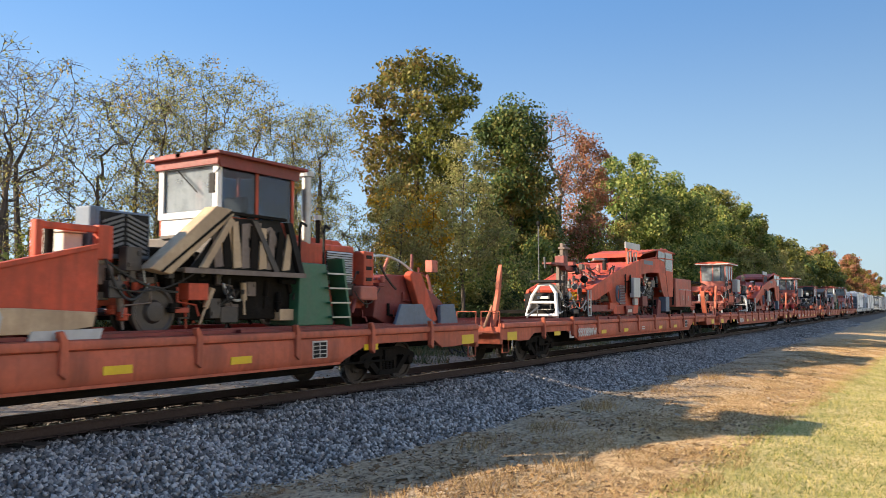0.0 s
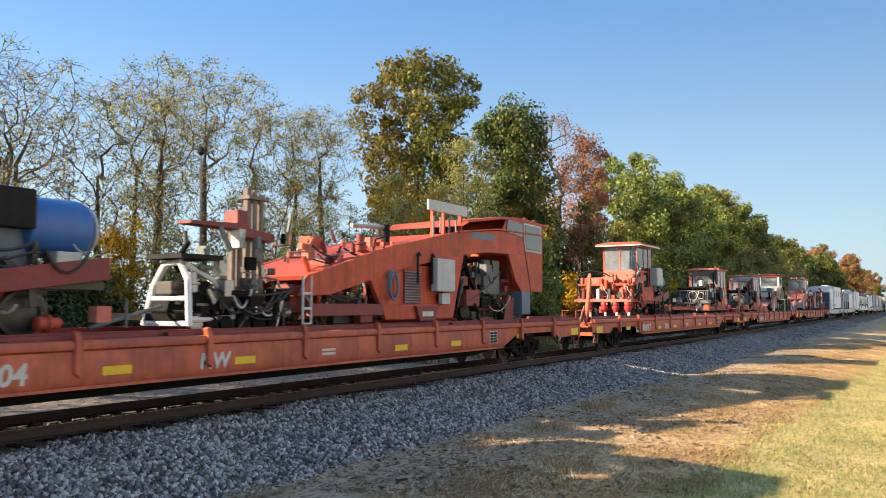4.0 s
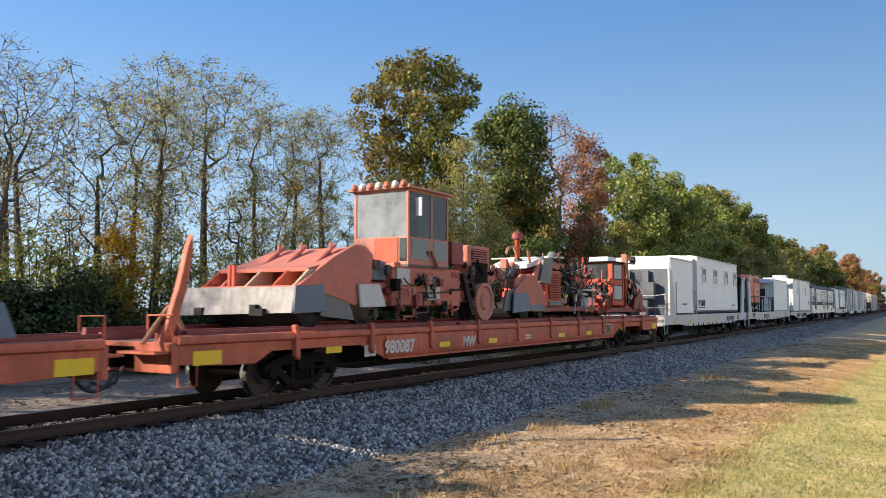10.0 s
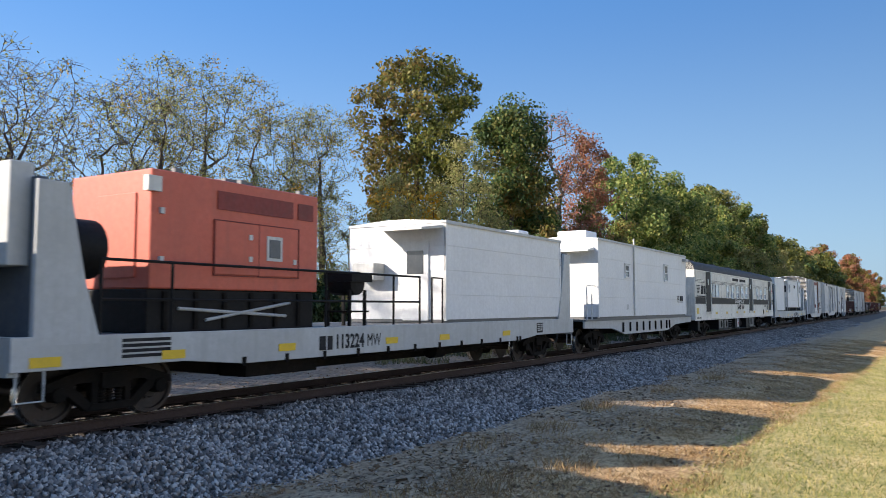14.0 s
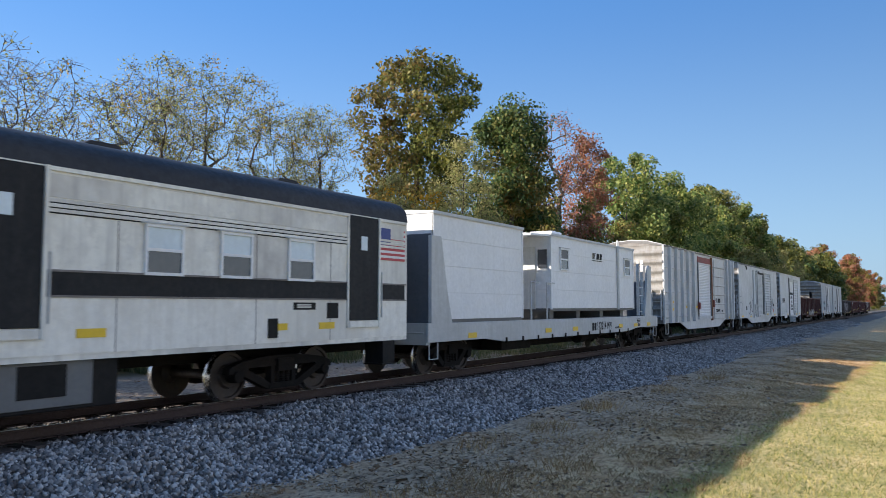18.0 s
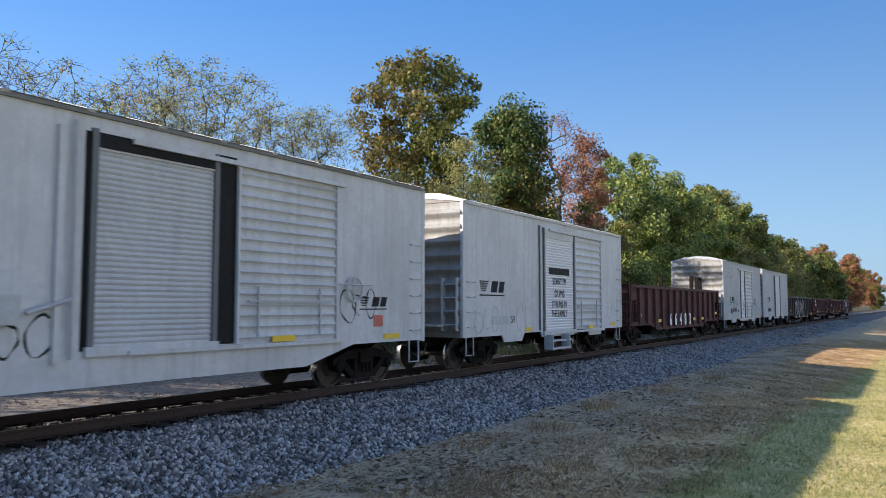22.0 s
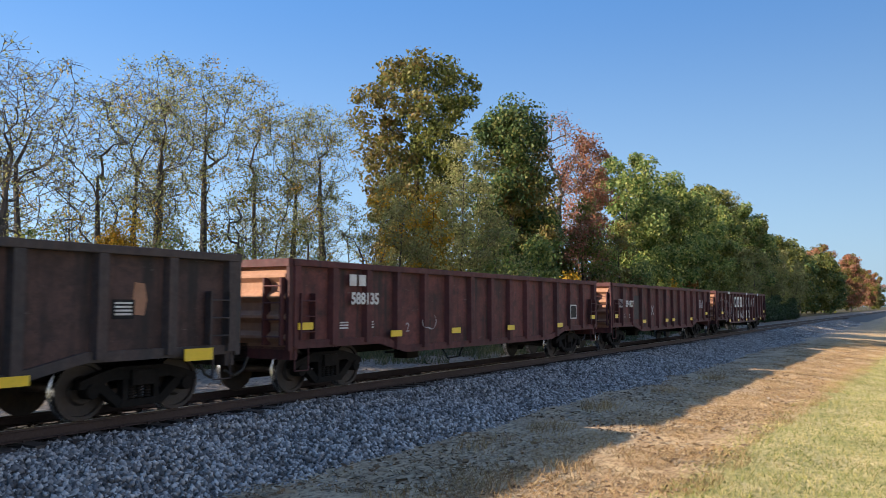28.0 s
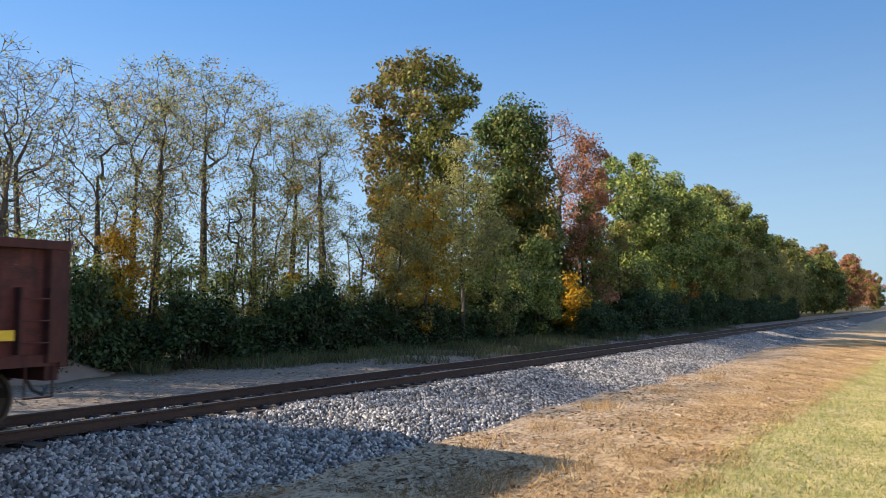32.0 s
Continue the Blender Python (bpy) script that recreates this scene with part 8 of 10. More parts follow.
    if not pale:
        mp("lower_blade", Solid().prism([(-0.4, 1.36), (-0.4, 1.72), (1.2, 1.72), (2.35, 1.66), (2.3, 1.45), (1.6, 1.36)], -1.44, -1.38), TAN, m, "worn tan ploughing blade", bevel=0.01)
        mp("blade_tip", Solid().prism([(1.3, 1.22), (1.35, 1.40), (2.45, 1.42), (2.4, 1.24)], -1.46, -1.40), GREY_PAINT, m)
    clutter(m, int(q) + 9, 2.4, 4.4, -1.2, 1.6, 2.5, 9, 6, 9, (DUSTY, STEEL_OILY, main))
    mp("frame", Solid().box(1.8, 9.6, -0.9, -0.6, 1.75, 2.15).box(1.8, 9.6, 0.6, 0.9, 1.75, 2.15).box(2.0, 2.3, -0.9, 0.9, 1.7, 2.3).box(9.2, 9.5, -0.9, 0.9, 1.7, 2.2), main, m, "main girder frame", bevel=0.015)
    mp("belly", Solid().box(3.9, 7.0, -1.05, 0.95, 1.5, 2.33), STEEL_DARK, m, bevel=0.03)
    machine_wheels(m, (3.5, 8.35), 0.36)
    mp("wheel_guard", Solid().lathe([(0.10, -0.08), (0.16, -0.07), (0.2, -0.01), (0.34, -0.01), (0.37, -0.04), (0.42, -0.03), (0.42, 0.08), (0.3, 0.1)], (3.57, -1.15, 1.66), "y", 24), DUSTY if pale else STEEL_OILY, m, "dusty rail wheel", smooth=True)
    cab(m, 4.84, 6.8, -1.25, 0.3, 3.05, 3.36, 4.42, ORANGE if not pale else RED_DARK, (5.75,), (), front_mat=WHITE, roof=RED_DARK, over=0.2, thick=0.1)
    for y in (-1.15, -0.45, 0.25):
        mp("roof_lamp", Solid().box(4.64, 4.72, y, y + 0.12, 4.44, 4.54), STEEL_DARK if y < 0.2 else WHITE_DIRTY, m)
    mp("roof_fascia", Solid().prism([(4.80, 4.22), (6.84, 4.22), (6.9, 4.44), (4.70, 4.44)], -1.33, -1.28).prism([(-1.3, 4.26), (0.34, 4.26), (0.38, 4.44), (-1.34, 4.44)], 4.74, 4.79, "x"), RED_DARK, m, "dark red roof fascia", bevel=0.01)
    mp("screen_frame", Solid().box(4.80, 4.84, -1.25, -1.13, 3.34, 4.36).box(4.80, 4.84, 0.18, 0.3, 3.34, 4.36).box(4.80, 4.84, -1.13, 0.18, 4.26, 4.36).box(4.80, 4.84, -1.13, 0.18, 3.34, 3.46), WHITE, m, "white windscreen frame", bevel=0.01)
    mp("wiper", Solid().tube((4.79, -0.2, 4.25), (4.78, -0.75, 3.8), 0.014, n=5), BLACK_PAINT, m)
    mp("mirror", Solid().box(4.5, 4.53, -1.5, -1.36, 3.7, 4.05).tube((4.52, -1.42, 4.0), (4.84, -1.25, 4.2), 0.012), BLACK_PAINT, m)
    mp("cab_support", Solid().box(4.9, 6.8, -1.1, 1.1, 2.42, 3.02), STEEL_OILY, m, bevel=0.02)
    mp("platform", Solid().box(3.95, 6.98, -1.42, 1.4, 2.33, 2.38), GREY_DARK, m, "dark platform edge")
    mp("chute", Solid().prism([(3.25, 2.34), (3.68, 2.26), (5.02, 3.36), (4.95, 3.46), (4.60, 3.48)], -1.46, -1.16), TAN, m, "dusty bare-metal chute", bevel=0.02)
    mp("chute_brace", Solid().prism([(4.25, 2.4), (4.4, 2.4), (5.0, 3.25), (4.9, 3.32)], -1.5, -1.44), TAN, m)
    mp("dust_curtain", Solid().prism([(5.0, 3.32), (6.35, 3.38), (6.86, 2.4), (4.2, 2.4)], -1.30, -1.27), BLACK_PAINT, m, "dark rubber dust curtain")
    for k in range(9):
        x = 4.6 + k * 0.24
        mp("curtain_strip", Solid().prism([(x, 3.3 - 0.02 * k), (x + 0.13, 3.3 - 0.02 * k), (x + 0.30 - 0.03 * k, 2.45), (x + 0.1 - 0.03 * k, 2.42)], -1.345 - 0.008 * (k % 3), -1.325), (DUSTY, STEEL_DARK, TAN)[k % 3], m, "hanging dusty rubber strip")
    pipework(m, int(q) + 21, 2.4, 4.9, -1.25, 1.55, 2.6, 26, (STEEL_OILY, STEEL_DARK, DUSTY, main))
    pipework(m, int(q) + 22, 4.2, 7.0, -1.2, 1.5, 2.3, 22, (STEEL_OILY, STEEL_DARK, STEEL_DARK, DUSTY))
    pipework(m, int(q) + 23, 8.2, 12.6, -1.15, 1.5, 2.8, 34, (STEEL_OILY, RED_DARK, ORANGE_PALE, STEEL_DARK, main))
    for pts in ([(4.9, 3.1), (5.25, 3.28), (5.2, 2.75), (5.0, 2.45), (4.8, 2.6)], [(5.4, 3.25), (5.85, 3.3), (5.8, 3.0), (5.6, 2.95), (5.45, 3.05)], [(5.3, 2.9), (5.6, 2.8), (5.7, 2.5), (5.35, 2.45)], [(5.95, 3.2), (6.1, 3.25), (6.5, 2.75), (6.4, 2.7)]):
        mp("mud_patch", Solid().prism(pts, -1.315, -1.30), TAN if pale or pts[0][0] < 5.2 else DUSTY, m, "caked dry mud")
    mp("curtain_rail", Solid().box(4.7, 6.45, -1.40, -1.28, 3.38, 3.43), STEEL_DARK, m)
    mp("curtain_rail", Solid().box(3.95, 6.95, -1.46, -1.40, 2.30, 2.39), DUSTY if not pale else GREY_PAINT, m)
    mp("chute_edge", Solid().prism([(3.45, 2.30), (3.50, 2.29), (4.98, 3.40), (4.94, 3.43)], -1.475, -1.46), STEEL_DARK, m)
    mp("brace", Solid().prism([(6.45, 3.36), (6.6, 3.36), (6.98, 2.36), (6.83, 2.36)], -1.4, -1.3), BLACK_PAINT, m)
    mp("brace", Solid().prism([(5.55, 3.32), (5.68, 3.32), (6.3, 2.38), (6.15, 2.38)], -1.38, -1.3), STEEL_OILY, m)
    clutter(m, int(q) + 5, 4.0, 6.8, -1.25, 1.55, 2.25, 7, 6, 7, (STEEL_OILY, STEEL_DARK, TAN))
    box_ = mp("step_box", Solid().prism([(6.95, 2.62), (7.75, 2.62), (8.0, 1.36), (6.9, 1.36)], -1.30, -0.55), GREEN, m, "green painted step box", bevel=0.02)
    for k in range(4):
        z = 1.5 + k * 0.3
        mp("step", Solid().box(7.65 + (3 - k) * 0.06, 8.42, -1.42, -1.0, z, z + 0.04), GREEN, m)
        mp("step_edge", Solid().box(7.65 + (3 - k) * 0.06, 8.42, -1.43, -1.40, z + 0.005, z + 0.035), STEEL_BARE, m)
    mp("step_side", Solid().prism([(8.42, 1.32), (8.48, 1.32), (8.2, 2.75), (8.12, 2.75)], -1.42, -1.0), GREEN, m)
    for x, h in ((7.62, 4.48), (8.0, 3.6)):
        mp("exhaust", Solid().tube((x, -0.85, 2.9), (x, -0.85, h), 0.10 if x < 7.8 else 0.05, n=12), STEEL_BARE if x < 7.8 else STEEL_DARK, m, "bare metal exhaust stack", smooth=True)
        mp("exhaust_cap", Solid().tube((x, -0.85, h - 0.02), (x, -0.85, h + 0.09), 0.15 if x < 7.8 else 0.08, n=12), GREY_PAINT, m)
    for x in (6.98, 7.72):
        mp("hand_rail", Solid().path([(x, -1.25, 2.5), (x, -1.25, 3.3), (x + 0.05, -1.25, 3.42), (x + 0.25, -1.2, 3.38)], 0.032, 6), BLACK_PAINT, m, "black hand rail")
    mp("engine_cover", Solid().box(6.95, 9.15, -0.95, 0.95, 2.2, 3.08), ORANGE, m, "red-orange engine cover", bevel=0.04)
    louvres(m, 8.15, 9.03, -0.975, 2.22, 2.94, 14, GREY_PAINT)
    mp("tower", Solid().box(9.18, 9.55, -1.2, -0.5, 2.2, 2.98), main, m, "ram tower", bevel=0.03)
    for z in (2.4, 2.65, 2.9):
        mp("tower_port", Solid().box(9.26, 9.46, -1.215, -1.2, z - 0.09, z - 0.01), BLACK_PAINT, m)
    mp("oil_tank", Solid().box(8.97, 9.6, -1.28, -0.95, 1.88, 2.20), ORANGE_PALE, m, bevel=0.04)
    slab = [(10.86, 2.5), (11.0, 2.6), (11.38, 2.55), (12.15, 1.4), (11.9, 1.34), (11.4, 1.5)]
    for y in (-1.32, 1.12):
        mp("broom_arm", Solid().prism(slab, y, y + 0.2), ORANGE_PALE if pale else ORANGE, m, "slanting red slab arm", bevel=0.03)
    mp("broom_hood", Solid().prism([(9.7, 1.5), (9.8, 2.1), (10.3, 2.5), (11.1, 2.5), (12.3, 2.1), (12.9, 1.75), (12.2, 1.35), (10.2, 1.33)], -1.08, 1.1), RED_DARK if not pale else ORANGE_PALE, m, "dusty broom hood", bevel=0.03)
    mp("skirt", Solid().prism([(10.12, 1.3), (10.38, 1.8), (11.3, 1.8), (11.5, 1.5), (11.97, 1.3)], -1.40, -1.33), BLUE_GREY, m, "grey-blue rubber skirt", bevel=0.01)
    mp("rear_plate", Solid().prism([(12.15, 1.3), (12.13, 1.76), (12.4, 1.80), (12.82, 1.8), (13.02, 1.3)], -1.40, -1.30), BLUE_GREY, m, "grey rear plate", bevel=0.01)
    for y in (-1.0, 0.85):
        mp("link", Solid().box(9.5, 10.9, y, y + 0.15, 2.15, 2.35), main, m)
    mp("hydraulic_hose", Solid().hose((9.4, -1.1, 2.85), (11.2, -1.15, 2.6), -0.18, 0.028), WHITE_DIRTY, m)
    clutter(m, int(q) + 6, 8.4, 10.4, -1.2, 1.5, 2.7, 5, 4, 5, (RED_DARK, STEEL_OILY, main))
    mp("hood_ridge", Solid().prism([(7.0, 3.08), (9.1, 3.08), (8.9, 3.2), (7.2, 3.24)], -0.7, 0.7), main, m, bevel=0.02)
    return m


regulator(5.0, False)
regulator(118.0, True)


# the tampers with an inclined girder body
def tamper(q, trailer):
    m = machine("tamping_machine", "orange tamping machine with inclined girder body and rear cab", q, "tamping machines")
    top = [(4.7, 1.95), (4.95, 2.38), (7.6, 3.10), (10.7, 3.70), (13.2, 3.95), (16.4, 4.0), (16.4, 3.35), (12.6, 3.28), (11.3, 3.14), (10.3, 2.98), (8.2, 2.62), (5.6, 1.98)]
    for y, face in ((-1.30, -1), (1.18, 1)):
        g = mp("body_side", Solid().prism(top, y, y + 0.12), ORANGE, m, "orange inclined side girder", bevel=0.015)
        mp("body_sill", Solid().prism([(7.45, 1.78), (10.7, 1.80), (10.6, 1.44), (7.6, 1.44)], y, y + 0.12), ORANGE, m, bevel=0.015)
        mp("body_leg", Solid().prism([(7.0, 2.36), (8.0, 2.64), (7.95, 1.7), (7.45, 1.7)], y + 0.002, y + 0.118), ORANGE, m, bevel=0.015)
        mp("body_leg", Solid().prism([(10.35, 3.05), (11.25, 3.2), (10.65, 1.44), (10.05, 1.44)], y + 0.004, y + 0.116), ORANGE, m, bevel=0.015)
        mp("cab_side", Solid().prism([(13.9, 3.33), (16.4, 3.4), (16.35, 2.2), (14.8, 2.2), (14.4, 2.5)], y + 0.002, y + 0.118), ORANGE, m, bevel=0.015)
        mp("foot_beam", Solid().box(5.0, 7.5, y, y + 0.12, 1.55, 1.8), RED_DARK, m)
    mp("painted_mark", Solid().box(11.6, 13.0, -1.306, -1.299, 3.62, 3.80), BLUE_GREY, m)
    mp("girder_top", Solid().prism([(4.95, 2.36), (7.6, 3.08), (10.7, 3.68), (10.7, 3.60), (7.6, 3.0), (5.0, 2.28)], -1.18, 1.18), ORANGE, m)
    mp("panel", Solid().box(7.9, 10.3, -1.2, -1.16, 1.78, 2.75), ORANGE, m, "recessed orange panel")
    louvres(m, 8.45, 9.15, -1.235, 1.82, 2.62, 12, STEEL_BARE, RED_DARK)
    mp("control_cabinet", Solid().box(9.55, 10.42, -1.50, -1.30, 2.12, 2.95), GREY_PAINT, m, "light grey control cabinet", bevel=0.02)
    mp("small_box", Solid().box(9.9, 10.3, -1.42, -1.30, 1.80, 2.08), GREY_PAINT, m, bevel=0.015)
    for x in (8.85, 9.5):
        mp("hand_rail", Solid().path([(x, -1.36, 2.3), (x, -1.36, 2.95), (x + 0.08, -1.34, 3.05), (x + 0.2, -1.3, 3.0)], 0.03, 6), BLACK_PAINT, m)
    mp("warning_plate", Solid().prism([(8.75, 1.75), (9.75, 1.75), (9.6, 1.4), (8.9, 1.4)], -1.40, -1.31), RED_DARK, m, "dark red corner plate")
    bars(m, 9.0, 1.62 - DECK_Z, 0.5, 0.12, MARK_WHITE, -1.404)
    mp("cab_front", Solid().box(14.3, 14.36, -1.18, 1.18, 3.3, 4.3), ORANGE, m)
    mp("cab_rear", Solid().box(16.34, 16.4, -1.18, 1.18, 2.2, 4.3), ORANGE, m)
    for y0, y1 in ((-1.29, -1.25), (1.21, 1.25)):
        mp("cab_wall", Solid().prism([(13.4, 3.9), (16.4, 3.98), (16.4, 4.36), (13.9, 4.42)], y0, y1), ORANGE, m)
    mp("cab_window", Solid().prism([(13.75, 3.96), (14.85, 3.86), (14.9, 4.28), (13.85, 4.36)], -1.32, -1.292), DARK_GLASS, m, "dark narrow cab window", bevel=0.01)
    mp("cab_window", Solid().prism([(15.1, 3.52), (16.2, 3.50), (16.22, 4.26), (15.05, 4.28)], -1.325, -1.292), DARK_GLASS, m, "large rounded cab window", bevel=0.05)
    mp("window_rim", Solid().prism([(15.02, 3.46), (16.28, 3.44), (16.3, 4.32), (14.98, 4.34)], -1.308, -1.29), GREY_PAINT, m, bevel=0.04)
    mp("cab_seam", Solid().prism([(14.88, 3.9), (14.93, 3.9), (15.5, 2.2), (15.45, 2.2)], -1.312, -1.298), RED_DARK, m)
    mp("cab_roof", Solid().prism([(11.2, 3.92), (11.6, 4.12), (13.4, 4.38), (14.8, 4.48), (16.9, 4.40), (16.9, 4.33), (14.8, 4.40), (13.4, 4.30), (11.6, 4.05)], -1.3, 1.3), ORANGE, m, "long curved roof sheet", bevel=0.015)
    for x in (15.9, 16.6):
        mp("beacon", Solid().lathe([(0.06, 0), (0.07, 0.1), (0.04, 0.16)], (x, -0.9, 4.45), "z", 10), RED_DARK, m)
    mp("sign_board", Solid().box(9.75, 11.75, -1.1, -1.05, 4.22, 4.50), GREY_PAINT, m, "long blank grey sun panel", bevel=0.01)
    for x in (9.95, 10.5, 11.4):
        mp("sign_post", Solid().box(x, x + 0.07, -1.1, -1.03, 3.5, 4.24), ORANGE, m)
    for x in (9.9, 10.7):
        mp("hoop_rail", Solid().path([(x, -1.15, 3.55), (x, -1.15, 4.05), (x + 0.35, -1.15, 4.1), (x + 0.35, -1.15, 3.65)], 0.03, 6), GREY_DARK, m)
    mp("engine", Solid().box(11.0, 14.2, -0.45, 0.85, 1.6, 3.1), STEEL_DARK, m, "dark oily engine", bevel=0.06)
    mp("radiator", Solid().box(12.9, 13.9, -1.0, -0.85, 2.1, 3.1), GREY_DARK, m, bevel=0.02)
    clutter(m, int(q) + 1, 11.1, 14.3, -1.2, 1.5, 3.1, 12, 7, 10, (STEEL_OILY, RED_DARK, STEEL_DARK))
    pipework(m, int(q) + 31, 10.9, 14.4, -1.25, 1.4, 3.2, 62, (STEEL_OILY, STEEL_DARK, RED_DARK, BLACK_PAINT, GREY_DARK), 0.9)
    pipework(m, int(q) + 32, 4.6, 8.4, -1.1, 1.5, 3.3, 40, (ORANGE, RED_DARK, STEEL_OILY, ORANGE_PALE))
    pipework(m, int(q) + 33, 2.0, 4.8, -1.2, 1.45, 3.2, 30, (STEEL_OILY, STEEL_DARK, GREY_DARK, STEEL_BARE))
    mp("girder_flange", Solid().prism([(10.9, 3.72), (13.2, 3.97), (16.4, 4.02), (16.4, 4.06), (13.2, 4.01), (10.9, 3.76)], -1.36, -1.26), ORANGE, m)
    mp("grab_loop", Solid().path([(7.1, -1.3, 3.0), (7.1, -1.36, 3.25), (7.5, -1.36, 3.35), (7.5, -1.3, 3.08)], 0.025, 6), BLACK_PAINT, m)
    mp("tool_box", Solid().box(14.5, 15.1, -1.45, -1.1, 1.5, 2.2), BLUE_GREY, m, bevel=0.02)
    mp("lining_clamp", Solid().prism([(13.7, 1.35), (14.3, 1.35), (14.4, 2.0), (14.0, 2.1), (13.8, 1.7)], -1.25, -1.05), RED_DARK, m, bevel=0.02)
    mp("battery_box", Solid().box(11.35, 12.1, -1.3, -1.0, 1.75, 2.2), RED_DARK, m, bevel=0.02)
    machine_wheels(m, (6.2, 12.2, 15.4), 0.36)
    mp("underframe", Solid().box(4.8, 16.3, -0.7, -0.45, 1.62, 1.95).box(4.8, 16.3, 0.45, 0.7, 1.62, 1.95), RED_DARK, m)
    mp("intake_pipe", Solid().tube((8.55, -0.6, 3.0), (8.55, -0.6, 3.75), 0.11, n=10), BLACK_PAINT, m)
    mp("exhaust_arm", Solid().tube((7.2, -0.6, 3.62), (8.6, -0.6, 3.68), 0.05, n=8), STEEL_BARE, m)
    clutter(m, int(q) + 2, 5.0, 8.6, -0.9, 2.4, 3.4, 8, 5, 9, (ORANGE, RED_DARK, ORANGE_PALE))
    clutter(m, int(q) + 3, 4.6, 7.2, -1.15, 1.45, 2.2, 6, 5, 5, (RED_DARK, STEEL_OILY, ORANGE))
    mp("hose_coil", Solid().path([(7.75 + 0.2 * math.cos(k * 0.3927), -1.40, 2.25 + 0.32 * math.sin(k * 0.3927)) for k in range(17)], 0.03, 6).path([(7.72 + 0.16 * math.cos(k * 0.3927), -1.44, 2.2 + 0.3 * math.sin(k * 0.3927)) for k in range(17)], 0.03, 6), BLUE_GREY, m, "blue hose loops")
    # the measuring buggy with its A frame and mast
    mp("a_frame", Solid().path([(1.95, -0.10, 1.42), (1.95, -0.33, 2.1), (1.95, -0.62, 2.48), (1.95, -1.0, 2.5), (1.95, -1.2, 2.2), (1.95, -1.25, 1.42)], 0.06, 8).tube((1.95, -0.25, 1.88), (1.95, -1.23, 1.88), 0.045).tube((1.95, -0.1, 1.45), (1.95, -1.25, 1.45), 0.05), WHITE, m, "white steel A frame")
    mp("a_frame_brace", Solid().path([(1.95, -1.1, 2.48), (2.6, -1.1, 2.2), (3.2, -1.0, 1.6)], 0.045, 6).tube((2.0, -1.2, 1.5), (3.2, -1.0, 1.55), 0.045), WHITE_DIRTY, m, "grimy white brace")
    mp("frame_top", Solid().box(1.75, 2.7, -1.25, -0.35, 2.56, 2.64), BLACK_PAINT, m, "black canopy plate")
    mp("buggy_frame", Solid().box(1.9, 4.9, -0.95, 0.95, 1.5, 1.62), STEEL_DARK, m)
    mp("buggy_drive", Solid().box(2.2, 3.2, -0.9, 0.1, 1.62, 2.2), BLACK_PAINT, m, "black drive unit", bevel=0.05)
    mp("tow_bar", Solid().tube((0.3, -0.9, 1.40), (1.9, -0.6, 1.75), 0.035).tube((0.9, -1.0, 1.4), (0.9, -1.0, 1.85), 0.02), GREY_DARK, m)
    clutter(m, int(q) + 4, 2.1, 4.7, -1.2, 1.45, 2.1, 14, 8, 14, (STEEL_OILY, STEEL_DARK, STEEL_BARE))
    for x, h in ((3.45, 3.5), (3.62, 3.6), (3.82, 4.04), (4.0, 4.02), (4.18, 3.95)):
        mp("mast_tube", Solid().box(x - 0.05, x + 0.05, -0.72, -0.6, 1.6, h), DUSTY, m, "brown mast column", bevel=0.01)
    mp("mast_head", Solid().box(3.74, 4.3, -0.8, -0.55, 3.82, 3.9), DUSTY, m, bevel=0.01)
    mp("mast_bracket", Solid().prism([(2.2, 3.20), (2.2, 3.26), (3.3, 3.30), (3.3, 3.55), (3.55, 3.55), (3.6, 3.22), (4.3, 3.16), (4.3, 3.0), (3.5, 3.05), (3.4, 3.18)], -0.95, -0.6), RED_DARK, m, "dark red mast bracket", bevel=0.01)
    mp("antenna", Solid().tube((3.27, 0.0, 1.6), (3.24, 0.0, 4.7), 0.02, n=5), GREY_DARK, m)
    mp("antenna_ball", Solid().lathe([(0.03, 0), (0.07, 0.05), (0.07, 0.12), (0.03, 0.17)], (3.24, 0, 4.66), "z", 8), BLACK_PAINT, m)
    for x in (2.2, 2.55, 2.9, 3.3, 3.7, 4.1):
        mp("guide_roller", Solid().lathe([(0.05, -0.05), (0.14, -0.045), (0.14, 0.045), (0.05, 0.05)], (x, -1.1, 1.44), "y", 14), STEEL_BARE if x < 2.3 else STEEL_DARK, m)
    mp("end_step", Solid().path([(4.75, -1.3, 2.35), (4.75, -1.3, 1.4), (5.0, -1.3, 1.4), (5.0, -1.3, 2.35)], 0.03, 6).tube((4.75, -1.3, 1.7), (5.0, -1.3, 1.7), 0.03).tube((4.75, -1.3, 2.0), (5.0, -1.3, 2.0), 0.03), WHITE_DIRTY, m)
    if trailer:
        t = machine("tool_trailer", "orange steel tool box trailer behind the tamper", q + 16.75)
        mp("box", Solid().box(0.3, 3.35, -1.25, 1.25, 1.72, 3.15), ORANGE_PALE, t, "orange box body", bevel=0.03)
        for x in (1.0, 2.1):
            mp("door", Solid().box(x, x + 1.0, -1.28, -1.25, 1.8, 2.55), ORANGE_PALE, t, bevel=0.01)
            mp("latch", Solid().box(x + 0.45, x + 0.52, -1.30, -1.28, 2.05, 2.3), STEEL_BARE, t)
        for k in range(8):
            mp("hinge", Solid().box(0.9 + k * 0.3, 1.0 + k * 0.3, -1.29, -1.25, 2.58, 2.62), WHITE_DIRTY, t)
        mp("label_plate", Solid().box(0.29, 0.30, -0.9, -0.4, 2.95, 3.05), WHITE, t)
